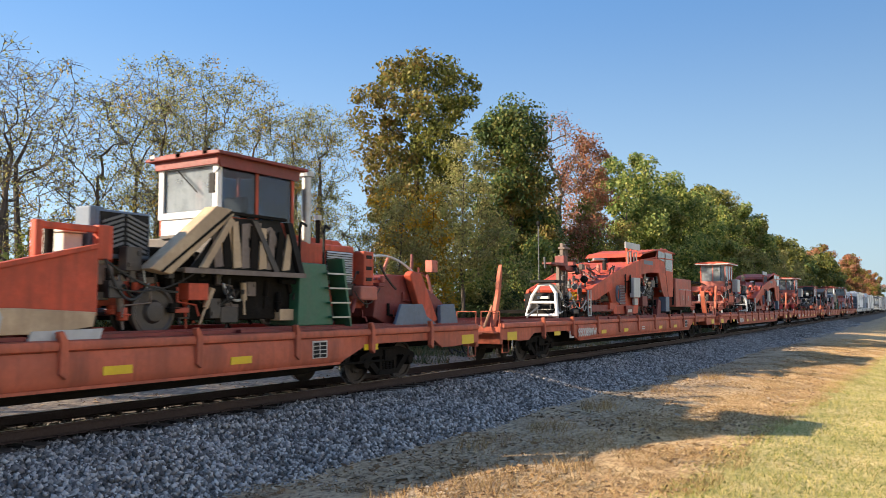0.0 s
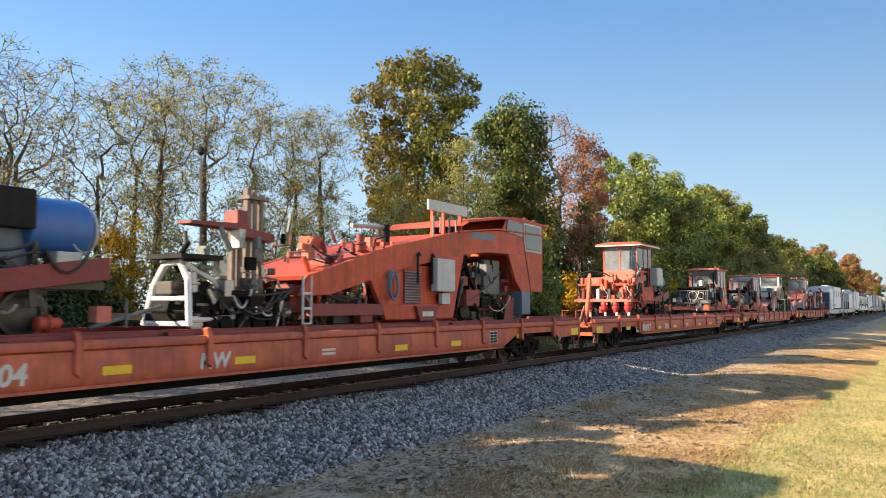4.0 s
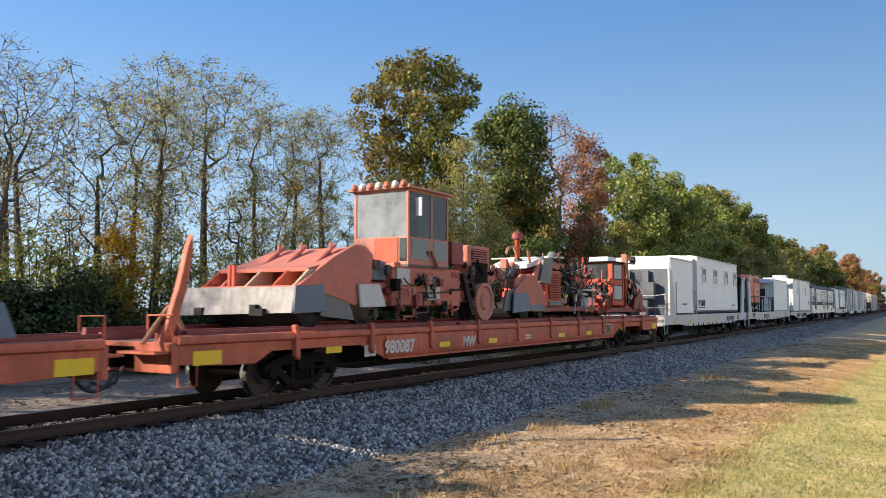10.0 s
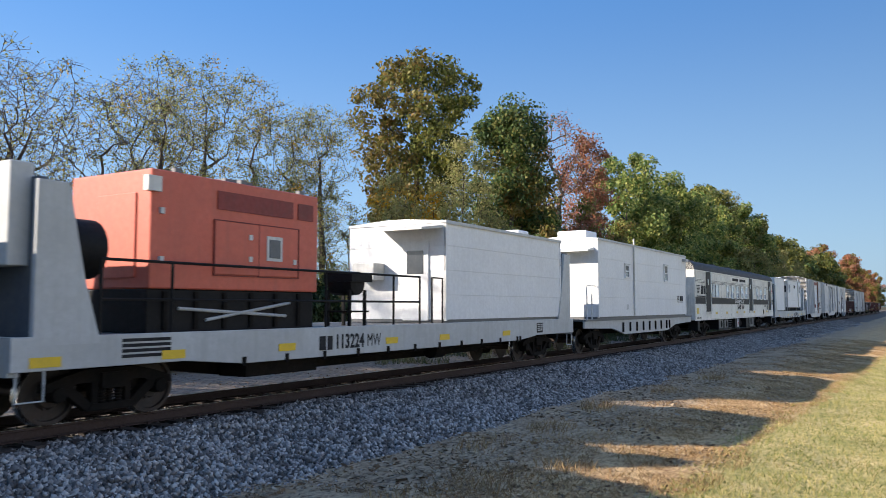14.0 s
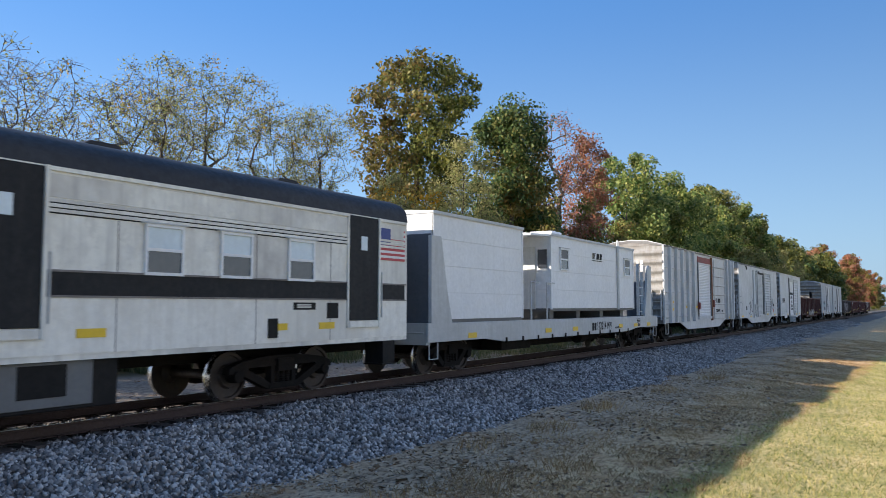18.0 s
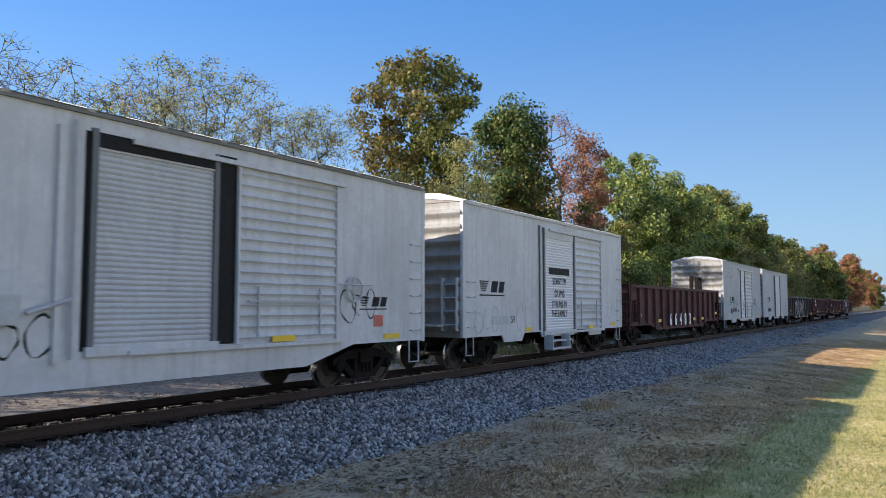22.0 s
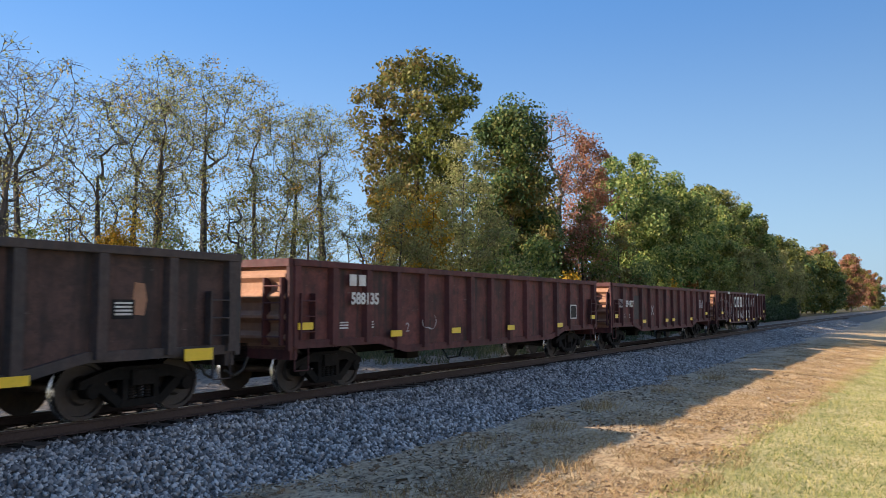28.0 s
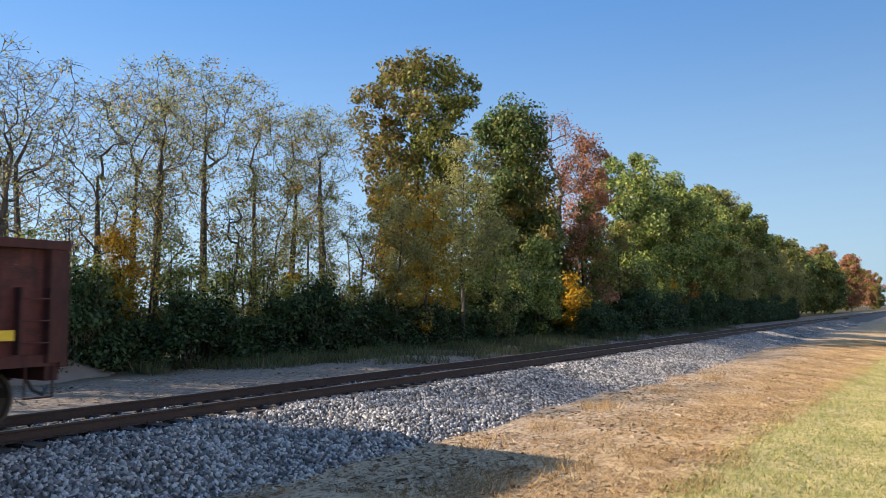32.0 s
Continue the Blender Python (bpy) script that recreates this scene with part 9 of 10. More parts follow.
        mp("hand_rail", Solid().path([(0.05, -1.2, 1.8), (0.05, -1.2, 2.55), (-0.35, -1.2, 2.95)], 0.03, 6).path([(-0.2, -1.2, 1.8), (-0.2, -1.2, 2.3), (-0.45, -1.2, 2.5)], 0.03, 6), BLACK_PAINT, t)
        mp("chassis", Solid().box(-0.6, 3.5, -0.9, 0.9, 1.55, 1.72), STEEL_DARK, t)
        machine_wheels(t, (0.7, 2.8), 0.2)
    return m


tamper(23.0, True)
tamper(56.7, False)


# the spike machines with hexagonal cabs and a blue tank
def spiker(q):
    m = machine("spiking_machine", "orange spiking machine with glazed cab and blue compressor tank", q, "spiking machines")
    # front beam takes the paler orange, so sunlight is put into its colour
    mp("front_beam", Solid().box(3.0, 3.25, -1.35, 1.2, 1.93, 2.06), ORANGE_PALE, m, "lower front beam in orange paled for sunlight", bevel=0.015)
    mp("work_table", Solid().box(3.25, 4.4, -1.3, -0.9, 1.93, 2.05).box(3.25, 4.4, 0.9, 1.2, 1.93, 2.05), ORANGE, m, bevel=0.015)
    mp("top_beam", Solid().box(3.45, 3.75, -0.2, 1.1, 2.72, 3.0), ORANGE_PALE, m, "orange upper front beam", bevel=0.02)
    mp("boom", Solid().prism([(3.4, 2.78), (3.45, 2.74), (4.5, 2.92), (4.55, 3.2), (3.5, 3.06)], -1.3, -1.05), ORANGE_PALE, m, "pale orange side beam", bevel=0.02)
    mp("cross_boom", Solid().box(3.42, 3.62, -1.3, -0.1, 2.78, 3.02), ORANGE_PALE, m, bevel=0.02)
    for y in (-1.2, -0.6, 0.1, 0.75):
        mp("upright", Solid().box(3.3, 3.42, y - 0.07, y + 0.07, 1.95, 2.95), ORANGE, m, bevel=0.01)
    for i, y in enumerate((-1.15, -0.62, -0.12, 0.55)):
        mp("spike_head", Solid().lathe([(0.08, 0.0), (0.10, 0.1), (0.16, 0.18), (0.16, 0.28), (0.12, 0.32), (0.16, 0.36), (0.15, 0.46), (0.10, 0.5)], (3.15, y, 1.46), "z", 12), FLAG_RED if q > 60 else ORANGE_PALE, m, "ribbed spike driving head", smooth=True)
        mp("spike_gun", Solid().tube((3.12, y - 0.06, 1.29), (3.12, y - 0.06, 1.5), 0.06, n=8), WHITE_DIRTY, m, "worn white spike gun")
        mp("spike_cylinder", Solid().tube((3.2, y + 0.1, 2.05), (3.2, y + 0.1, 2.7), 0.08, n=8), RED_DARK if i % 2 else ORANGE_PALE, m, smooth=True)
        mp("feed_chute", Solid().box(3.0, 3.2, y + 0.16, y + 0.3, 2.05, 2.5), (ORANGE_PALE, STEEL_OILY, WHITE_DIRTY, RED_DARK)[i], m, bevel=0.02)
        mp("feed_hose", Solid().path([(3.1, y, 2.6), (2.95, y - 0.08, 2.45), (3.05, y - 0.2, 2.25), (3.2, y - 0.12, 2.08)], 0.022, 5), (WHITE_DIRTY, RUBBER)[i % 2], m)
    clutter(m, int(q) + 1, 3.2, 4.4, -1.3, 2.05, 2.85, 14, 7, 12, (ORANGE, RED_DARK, STEEL_OILY))
    mp("hose_loop", Solid().path([(3.2, 1.1, 2.2), (3.2, 1.15, 2.9), (3.3, 1.0, 3.2), (3.5, 0.6, 3.3), (3.8, 0.1, 3.2), (4.0, -0.2, 3.0)], 0.035, 6).path([(3.3, 1.0, 2.2), (3.3, 1.05, 3.0), (3.5, 0.7, 3.22), (3.9, 0.1, 3.1)], 0.03, 6), RUBBER, m, "looped black hoses")
    mp("hose_loop", Solid().path([(3.6, -1.3, 2.4), (3.65, -1.35, 3.2), (3.85, -1.35, 3.65), (4.15, -1.35, 3.45), (4.2, -1.35, 2.8), (4.0, -1.35, 2.2)], 0.025, 6).path([(3.8, -1.3, 2.2), (4.1, -1.38, 2.0), (4.5, -1.36, 2.3), (4.6, -1.3, 3.0)], 0.025, 6), RUBBER, m)
    mp("lamp_bar", Solid().box(3.9, 4.6, -1.38, -1.34, 2.78, 2.84), WHITE, m)
    # cab front and posts take the paler orange as a sunlit copy of the cab's
    cab(m, 4.25, 6.5, -1.25, 0.3, 2.45, 3.33, 4.40, ORANGE, (5.15, 5.85), (-0.5,), front_mat=ORANGE_PALE, low_mat=ORANGE, roof=ORANGE, over=0.26, thick=0.16)
    mp("roof_edge", Solid().box(3.97, 6.78, -1.55, -1.51, 4.38, 4.43).box(3.95, 3.99, -1.5, 0.56, 4.38, 4.43), WHITE_DIRTY, m)
    mp("long_boom", Solid().prism([(3.3, 2.66), (3.34, 2.95), (4.9, 3.12), (5.0, 2.9)], -1.42, -1.30), ORANGE_PALE, m, "pale orange boom beam", bevel=0.02)
    mp("cross_beam", Solid().box(3.2, 3.46, -1.38, 1.15, 2.62, 2.72), ORANGE, m, bevel=0.02)
    pipework(m, int(q) + 41, 3.05, 4.5, -1.35, 1.6, 2.9, 60, (ORANGE, ORANGE_PALE, RED_DARK, FLAG_RED, STEEL_OILY), 1.3)
    pipework(m, int(q) + 42, 4.3, 9.3, -1.2, 1.4, 2.4, 44, (STEEL_OILY, STEEL_DARK, RED_DARK, ORANGE))
    pipework(m, int(q) + 43, 6.8, 8.9, -1.0, 2.3, 3.2, 20, (STEEL_OILY, BLACK_PAINT, BLUE_GREY, STEEL_BARE))
    for k in range(5):
        y = -1.38 + 0.02 * k
        mp("hydraulic_hose", Solid().path([(3.5 + k * 0.12, y, 2.3), (3.45 + k * 0.14, y - 0.04, 2.8 + 0.1 * k), (3.9 + k * 0.1, y - 0.06, 3.15 + 0.06 * k), (4.3 + 0.05 * k, y, 2.9), (4.45, y + 0.05, 2.4)], 0.024, 6), (RUBBER, RUBBER, STEEL_BARE, RUBBER, WHITE_DIRTY)[k], m)
    mp("sloped_window", Solid().prism([(3.98, 3.36), (4.25, 3.36), (4.25, 4.38), (4.05, 4.38)], -1.0, -0.98), GLASS, m)
    mp("fan", Solid().lathe([(0.1, 0), (0.13, 0.02), (0.1, 0.05)], (5.55, -0.9, 4.1), "y", 12).tube((5.55, -0.9, 3.7), (5.55, -0.9, 4.1), 0.03), WHITE, m, "white cab fan")
    # black sheet on the panel, painted for the shade inside a doorway
    mp("door_opening", Solid().box(5.2, 5.8, -1.262, -1.25, 2.6, 3.25), BLACK_PAINT, m)
    mp("cabinet", Solid().box(5.92, 6.82, -1.62, -1.30, 2.68, 3.48), GREY_PAINT, m, "light grey electrical cabinet", bevel=0.025)
    mp("cabinet_lid", Solid().box(5.97, 6.77, -1.64, -1.62, 2.73, 3.43), GREY_PAINT, m, bevel=0.01)
    mp("main_frame", Solid().prism([(3.3, 2.45), (6.9, 2.45), (6.9, 2.12), (9.6, 2.5), (9.6, 2.15), (7.3, 1.85), (3.3, 1.95)], -1.15, -1.0), RED_DARK, m, "red main frame", bevel=0.015)
    mp("main_frame", Solid().prism([(3.3, 2.45), (6.9, 2.45), (6.9, 2.12), (9.6, 2.5), (9.6, 2.15), (7.3, 1.85), (3.3, 1.95)], 1.0, 1.15), RED_DARK, m, bevel=0.015)
    mp("side_plate", Solid().box(4.9, 6.6, -1.25, -1.15, 2.0, 2.45), ORANGE, m, bevel=0.015)
    mp("frame_cross", Solid().box(3.3, 9.6, -1.0, 1.0, 2.0, 2.12), STEEL_OILY, m)
    mp("engine", Solid().box(6.85, 8.5, -0.8, 0.8, 2.12, 3.15), BLUE_GREY, m, "dark blue engine", bevel=0.06)
    mp("air_filter", Solid().lathe([(0.1, 0), (0.26, 0.04), (0.26, 0.6), (0.1, 0.66)], (6.95, -0.75, 3.2), "x", 14), BLACK_PAINT, m, smooth=True)
    mp("radiator", Solid().box(7.75, 8.45, -1.05, -0.7, 2.85, 3.42), BLACK_PAINT, m, "black radiator box", bevel=0.02)
    mp("tank", Solid().lathe([(0.2, -0.6), (0.44, -0.52), (0.46, -0.45), (0.46, 0.4), (0.44, 0.46), (0.2, 0.55)], (8.95, -0.55, 2.92), "x", 22), BLUE, m, "blue compressor tank", smooth=True)
    mp("tank_fan", Solid().lathe([(0.12, 0), (0.34, 0.02), (0.36, 0.06), (0.3, 0.09)], (9.5, -0.55, 2.92), "x", 20), GREY_PAINT, m, "grey fan guard", smooth=True)
    clutter(m, int(q) + 2, 6.9, 9.3, -1.1, 2.1, 2.7, 8, 4, 6, (RED_DARK, STEEL_OILY, GREY_PAINT))
    clutter(m, int(q) + 3, 4.2, 8.8, -1.1, 1.4, 2.0, 6, 5, 6, (STEEL_OILY, STEEL_DARK, STEEL_OILY))
    machine_wheels(m, (4.85, 8.4), 0.34)
    mp("step", Solid().path([(6.9, -1.2, 2.0), (6.9, -1.2, 1.35), (7.5, -1.2, 1.35), (7.5, -1.2, 2.0)], 0.03, 6).tube((6.9, -1.2, 1.65), (7.5, -1.2, 1.65), 0.03), BLACK_PAINT, m)
    mp("tail_block", Solid().box(9.35, 9.6, -1.2, -1.0, 1.5, 1.75), ORANGE_PALE, m)
    mp("fuel_tank", Solid().box(5.3, 7.0, -0.85, 0.85, 1.5, 2.0), BLACK_PAINT, m, bevel=0.05)
    return m


spiker(47.58)
spiker(79.0)


# the machines with an open engine in front of an orange cab
def tie_machine(q, canopy):
    m = machine("tie_machine", "orange tie machine with exposed engine and hose rack", q, "tie machines")
    rack = Solid()
    for y in (-1.25, -0.75, 0.3):
        rack.tube((3.02, y, 1.6), (3.02, y, 2.66), 0.035, n=6)
    rack.tube((3.0, -1.35, 2.64), (3.0, 0.45, 2.64), 0.035, n=6).tube((3.0, -1.35, 1.92), (3.0, 0.4, 1.92), 0.05, n=6)
    mp("hose_rack", rack, GREY_DARK, m, "dark grey pipe rack for hoses")
    for i in range(11):
        y = -1.15 + i * 0.13
        mp("hydraulic_hose", Solid().path([(3.1, y, 2.62), (3.0, y + 0.03, 2.3), (3.06, y - 0.05, 2.0), (3.1, y + 0.06, 1.7)], 0.024, 5), (STEEL_BARE, RUBBER, RUBBER, GREY_PAINT)[i % 4], m)
    for y, r in ((-0.45, 0.25), (-0.9, 0.18)):
        mp("hose_coil", Solid().path([(2.96, y + r * math.cos(k * 0.3927), 2.36 + r * math.sin(k * 0.3927)) for k in range(17)], 0.022, 6), GREY_PAINT, m)
    mp("valve_bank", Solid().box(3.1, 3.3, -1.1, 0.3, 1.7, 2.5), STEEL_OILY, m, "dark valve bank", bevel=0.02)
    clutter(m, int(q) + 2, 2.95, 3.2, -1.2, 1.6, 2.4, 3, 2, 8, (GREY_DARK, DUSTY, STEEL_OILY))
    mp("hood", Solid().box(3.2, 3.96, -1.2, 0.5, 1.8, 2.80), BLACK_PAINT, m, "black radiator hood", bevel=0.04)
    mp("hood_top", Solid().prism([(2.98, 2.78), (3.98, 2.86), (3.98, 2.91), (2.98, 2.83)], -1.24, 0.5), STEEL_DARK, m)
    mp("white_tank", Solid().lathe([(0.05, 0), (0.13, 0.02), (0.13, 0.3), (0.05, 0.34)], (3.5, -0.8, 2.92), "z", 12), WHITE_DIRTY, m, smooth=True)
    mp("front_beam", Solid().box(2.92, 3.1, -1.3, 1.2, 1.52, 1.70), RED_DARK, m, "orange front beam", bevel=0.02)
    mp("front_block", Solid().box(2.85, 3.3, 0.8, 1.2, 1.52, 1.86), ORANGE_DULL, m, "orange front block", bevel=0.02)
    mp("front_block", Solid().box(2.85, 3.2, -1.35, -1.05, 1.5, 1.84), ORANGE_DULL, m, "orange front block", bevel=0.02)
    mp("engine", Solid().box(4.05, 5.4, -0.95, 0.5, 1.8, 2.5), BLUE_GREY, m, "blue engine block", bevel=0.06)
    clutter(m, int(q) + 1, 4.1, 5.6, -1.15, 1.7, 2.7, 10, 4, 12, (STEEL_OILY, BLACK_PAINT, BLUE_GREY))
    clutter(m, int(q) + 8, 4.6, 5.9, -1.0, 2.3, 3.2, 6, 6, 3, (BLACK_PAINT, STEEL_DARK, ORANGE))
    pipework(m, int(q) + 51, 2.95, 3.25, -1.25, 1.6, 2.7, 30, (GREY_DARK, STEEL_BARE, STEEL_OILY, RUBBER), 1.6)
    pipework(m, int(q) + 52, 3.9, 6.1, -1.25, 1.6, 3.1, 64, (STEEL_OILY, BLACK_PAINT, RED_DARK, STEEL_DARK, BLUE_GREY), 1.0)
    pipework(m, int(q) + 53, 5.0, 9.0, -1.15, 1.38, 1.75, 24, (STEEL_OILY, STEEL_DARK, RED_DARK))
    mp("chassis", Solid().box(3.0, 9.1, -1.2, -0.9, 1.5, 1.78).box(3.0, 9.1, 0.75, 1.0, 1.5, 1.78).box(3.0, 9.1, -0.85, 0.85, 1.66, 1.74), RED_DARK, m, "red chassis", bevel=0.015)
    cab(m, 5.8, 8.22, -1.25, 0.45, 1.75, 2.86, 3.95, ORANGE, (6.56, 7.42), (-0.15,), front_mat=ORANGE_PALE, roof=ORANGE_PALE, over=0.12, thick=0.12)
    mp("cab_step_panel", Solid().box(6.65, 8.2, -1.29, -1.25, 1.8, 2.3), ORANGE, m, bevel=0.01)
    mp("lower_window", Solid().box(6.75, 7.3, -1.28, -1.252, 2.35, 2.72), DARK_GLASS, m)
    bars(m, 7.62, 2.75 - DECK_Z, 0.4, 0.09, MARK_WHITE, -1.256, 2, 0.8)
    bars(m, 7.62, 2.2 - DECK_Z, 0.4, 0.05, MARK_WHITE, -1.292, 4, 0.8)
    mp("green_sticker", Solid().box(7.62, 8.02, -1.258, -1.25, 2.42, 2.48), GREEN, m)
    mp("black_drum", Solid().lathe([(0.1, -0.1), (0.42, -0.08), (0.46, 0.1), (0.46, 0.5), (0.3, 0.6)], (6.15, -1.3, 2.45), "y", 18), BLACK_PAINT, m, "black cover drum", smooth=True)
    if canopy:
        mp("canopy", Solid().prism([(3.3, 3.44), (4.4, 3.66), (6.6, 4.02), (6.6, 4.08), (4.4, 3.74), (3.3, 3.52)], -1.28, -0.15), DUSTY, m, "thin brown canopy sheet")
        for x, y, z in ((3.4, -0.25, 3.45), (4.6, -1.2, 3.7)):
            mp("canopy_post", Solid().box(x, x + 0.08, y, y + 0.08, 1.75, z), RED_DARK, m)
    else:
        mp("canopy", Solid().prism([(3.4, 3.5), (4.6, 3.74), (6.5, 4.02), (6.5, 4.07), (4.6, 3.80), (3.4, 3.56)], -1.28, -0.2), STEEL_DARK, m, "thin dark canopy sheet")
        for x, y, z in ((3.5, -0.3, 3.5), (4.86, -1.2, 3.78)):
            mp("canopy_post", Solid().tube((x, y, 1.75), (x, y, z), 0.035, n=6), STEEL_DARK, m)
    for x in (6.9, 7.2):
        mp("beacon", Solid().lathe([(0.07, 0), (0.09, 0.08), (0.06, 0.15)], (x, -0.9, 4.07), "z", 10), RED_DARK, m, "red beacon lamp")
    mp("fender", Solid().prism([(8.25, 1.8), (8.3, 2.75), (8.55, 2.7), (8.85, 2.4), (8.8, 1.8)], -1.1, -0.3), BLUE_GREY if canopy else ORANGE, m, "moulded rear tank", bevel=0.04)
    mp("rear_bumper", Solid().box(8.2, 9.1, -1.3, 1.0, 1.6, 1.85), ORANGE, m, bevel=0.02)
    mp("console", Solid().prism([(5.3, 2.5), (5.75, 2.5), (5.75, 3.0), (5.45, 3.1)], -0.9, -0.1), BLACK_PAINT, m)
    machine_wheels(m, (3.9, 7.6), 0.3)
    clutter(m, int(q) + 3, 3.8, 8.2, -1.1, 1.36, 1.75, 5, 5, 6, (STEEL_OILY, STEEL_DARK, STEEL_OILY))
    return m


tie_machine(93.2, False)
tie_machine(105.0, True)


# the salmon-coloured regulator with a broom
def broom_regulator(q):
    m = machine("ballast_regulator", "salmon-red ballast regulator with broom box and tall cab", q, "ballast regulators")
    # the broom box before the cab spans the whole width; its front face catches the sun
    mp("front_panel", Solid().add([(3.42, -1.40, 1.62), (3.52, -1.40, 2.13), (3.4, 1.5, 2.13), (3.3, 1.7, 1.55)] + [(3.47, -1.40, 1.62), (3.57, -1.40, 2.13), (3.45, 1.5, 2.13), (3.35, 1.7, 1.55)], [(0, 1, 2, 3), (4, 7, 6, 5), (0, 4, 5, 1), (1, 5, 6, 2), (2, 6, 7, 3), (3, 7, 4, 0)]), FLAP, m, "worn grey front flap")
    # black blocks paint the shade behind tears; the flap itself is whole
    for y, w, h in ((0.95, 0.12, 0.14), (-0.55, 0.08, 0.2), (-0.75, 0.1, 0.12)):
        mp("torn_notch", Solid().box(3.30, 3.44, y, y + w * 2, 1.56, 1.58 + h), BLACK_PAINT, m, "black block standing in for a shaded tear in the flap")
    # near-black patch at the far end of the flap
    mp("flap_stain", Solid().box(3.40, 3.48, 1.15, 1.4, 1.6, 2.0), STEEL_DARK, m)
    mp("skirt", Solid().prism([(3.5, 2.14), (4.35, 2.2), (4.42, 1.64), (3.45, 1.6)], -1.44, -1.38), BLUE_GREY, m, "grey rubber skirt", bevel=0.01)
    mp("skirt", Solid().prism([(4.2, 2.12), (5.2, 1.9), (5.4, 1.45), (4.3, 1.55)], -1.40, -1.36), GREY_DARK, m)
    mp("broom_side", Solid().prism([(3.6, 2.16), (4.65, 2.76), (5.4, 3.08), (5.75, 3.08), (6.05, 2.9), (6.0, 2.3), (5.45, 1.75), (4.4, 2.0)], -1.42, -1.3), ORANGE_PALE, m, "rounded salmon side shield", bevel=0.03)
    mp("broom_side", Solid().prism([(3.6, 2.16), (4.4, 2.6), (5.2, 2.8), (6.0, 2.7), (6.0, 2.3), (5.45, 1.75)], 1.25, 1.33), ORANGE_PALE, m, bevel=0.02)
    mp("side_flap", Solid().prism([(5.44, 2.22), (6.2, 2.24), (6.45, 1.74), (5.5, 1.72)], -1.50, -1.45), GREY_PAINT, m, "grey flap", bevel=0.01)
    mp("broom_back", Solid().box(4.35, 4.45, -1.3, 1.25, 1.6, 2.5), RED_DARK, m, "dull red rear wall of the box")
    mp("broom_top", Solid().prism([(4.0, 2.52), (4.5, 2.62), (5.75, 3.06), (5.8, 2.96), (4.5, 2.52), (4.02, 2.45)], -1.3, 1.25), ORANGE_PALE, m, "salmon sheet over the broom", bevel=0.01)
    mp("broom_lip", Solid().prism([(3.5, 2.10), (3.58, 2.16), (4.05, 2.12), (4.0, 2.05)], -1.38, 1.3), ORANGE_PALE, m)
    for i, y in enumerate((-1.3, -0.75, 0.0, 0.7, 1.22)):
        mp("scoop_gusset", Solid().prism([(3.55, 2.14), (4.02, 2.5), (4.4, 2.5), (4.4, 2.1)], y - 0.03, y + 0.03), (TAN, ORANGE, TAN, ORANGE_PALE, ORANGE)[i], m, "upright gusset plate", bevel=0.005)
        if i < 4:
            mp("scoop_plate", Solid().add([(3.6, y + 0.05, 2.15), (4.35, y + 0.5, 2.12), (4.05, y + 0.05, 2.48), (4.36, y + 0.05, 2.12)], [(0, 2, 1), (1, 2, 3), (0, 3, 2), (0, 1, 3)]), (WHITE_DIRTY, ORANGE_PALE, WHITE_DIRTY, WHITE_DIRTY)[i], m, "slanting scoop plate")
    mp("top_clip", Solid().box(3.55, 3.62, 0.3, 0.36, 2.1, 2.6).box(3.55, 3.62, 0.42, 0.48, 2.1, 2.6), ORANGE, m)
    for x in (1.9, 3.3, 4.4):
        mp("top_ram", Solid().tube((4.6, x * 0.6 - 2.1, 2.6), (5.5, x * 0.6 - 1.9, 3.1), 0.05, n=8).tube((5.2, x * 0.6 - 2.0, 2.7), (5.25, x * 0.6 - 2.0, 3.15), 0.03), ORANGE_PALE, m)
    mp("broom", Solid().lathe([(0.3, -1.2), (0.42, -1.18), (0.42, 1.18), (0.3, 1.2)], (4.1, -0.1, 1.73), "y", 18), BLACK_PAINT, m, "black broom roll")
    mp("engine_box", Solid().box(6.05, 6.5, -1.1, 0.8, 2.35, 2.86), DUSTY, m, "dusty engine box", bevel=0.03)
    mp("engine_box", Solid().box(6.5, 7.0, -1.1, 0.8, 2.35, 2.8), BLUE_GREY, m, "blue-grey engine box", bevel=0.03)
    mp("engine_side", Solid().box(5.72, 5.9, -1.14, -1.1, 2.3, 2.8), GREEN, m)
    cab(m, 7.7, 9.6, -1.25, 0.4, 2.76, 3.45, 4.62, DUSTY_PINK, (8.75,), (), front_mat=DUSTY_PINK, low_mat=DUSTY_PINK, roof=DUSTY_PINK, over=0.12, thick=0.1)
    mp("lower_window", Solid().box(7.85, 8.6, -1.262, -1.248, 2.9, 3.4), DARK_GLASS, m)
    mp("lower_window", Solid().box(8.85, 9.5, -1.262, -1.248, 2.9, 3.4), DARK_GLASS, m)
    mp("front_hatch", Solid().box(7.68, 7.70, -0.95, -0.25, 2.82, 3.42), ORANGE, m, "red front hatch", bevel=0.005)
    mp("front_window", Solid().box(7.685, 7.70, -1.2, -1.0, 2.85, 3.4), DARK_GLASS, m)
    for k in range(7):
        mp("roof_lamp", Solid().lathe([(0.05, -0.05), (0.09, 0.0), (0.08, 0.08)], (7.55, -1.2 + k * 0.25, 4.72), "x", 10), WHITE_DIRTY if k % 2 else ORANGE_PALE, m, "round roof lamp")
    mp("mirror", Solid().box(7.9, 7.93, -1.5, -1.34, 3.95, 4.4).tube((7.92, -1.42, 4.3), (7.95, -1.25, 4.4), 0.012), WHITE_DIRTY, m)
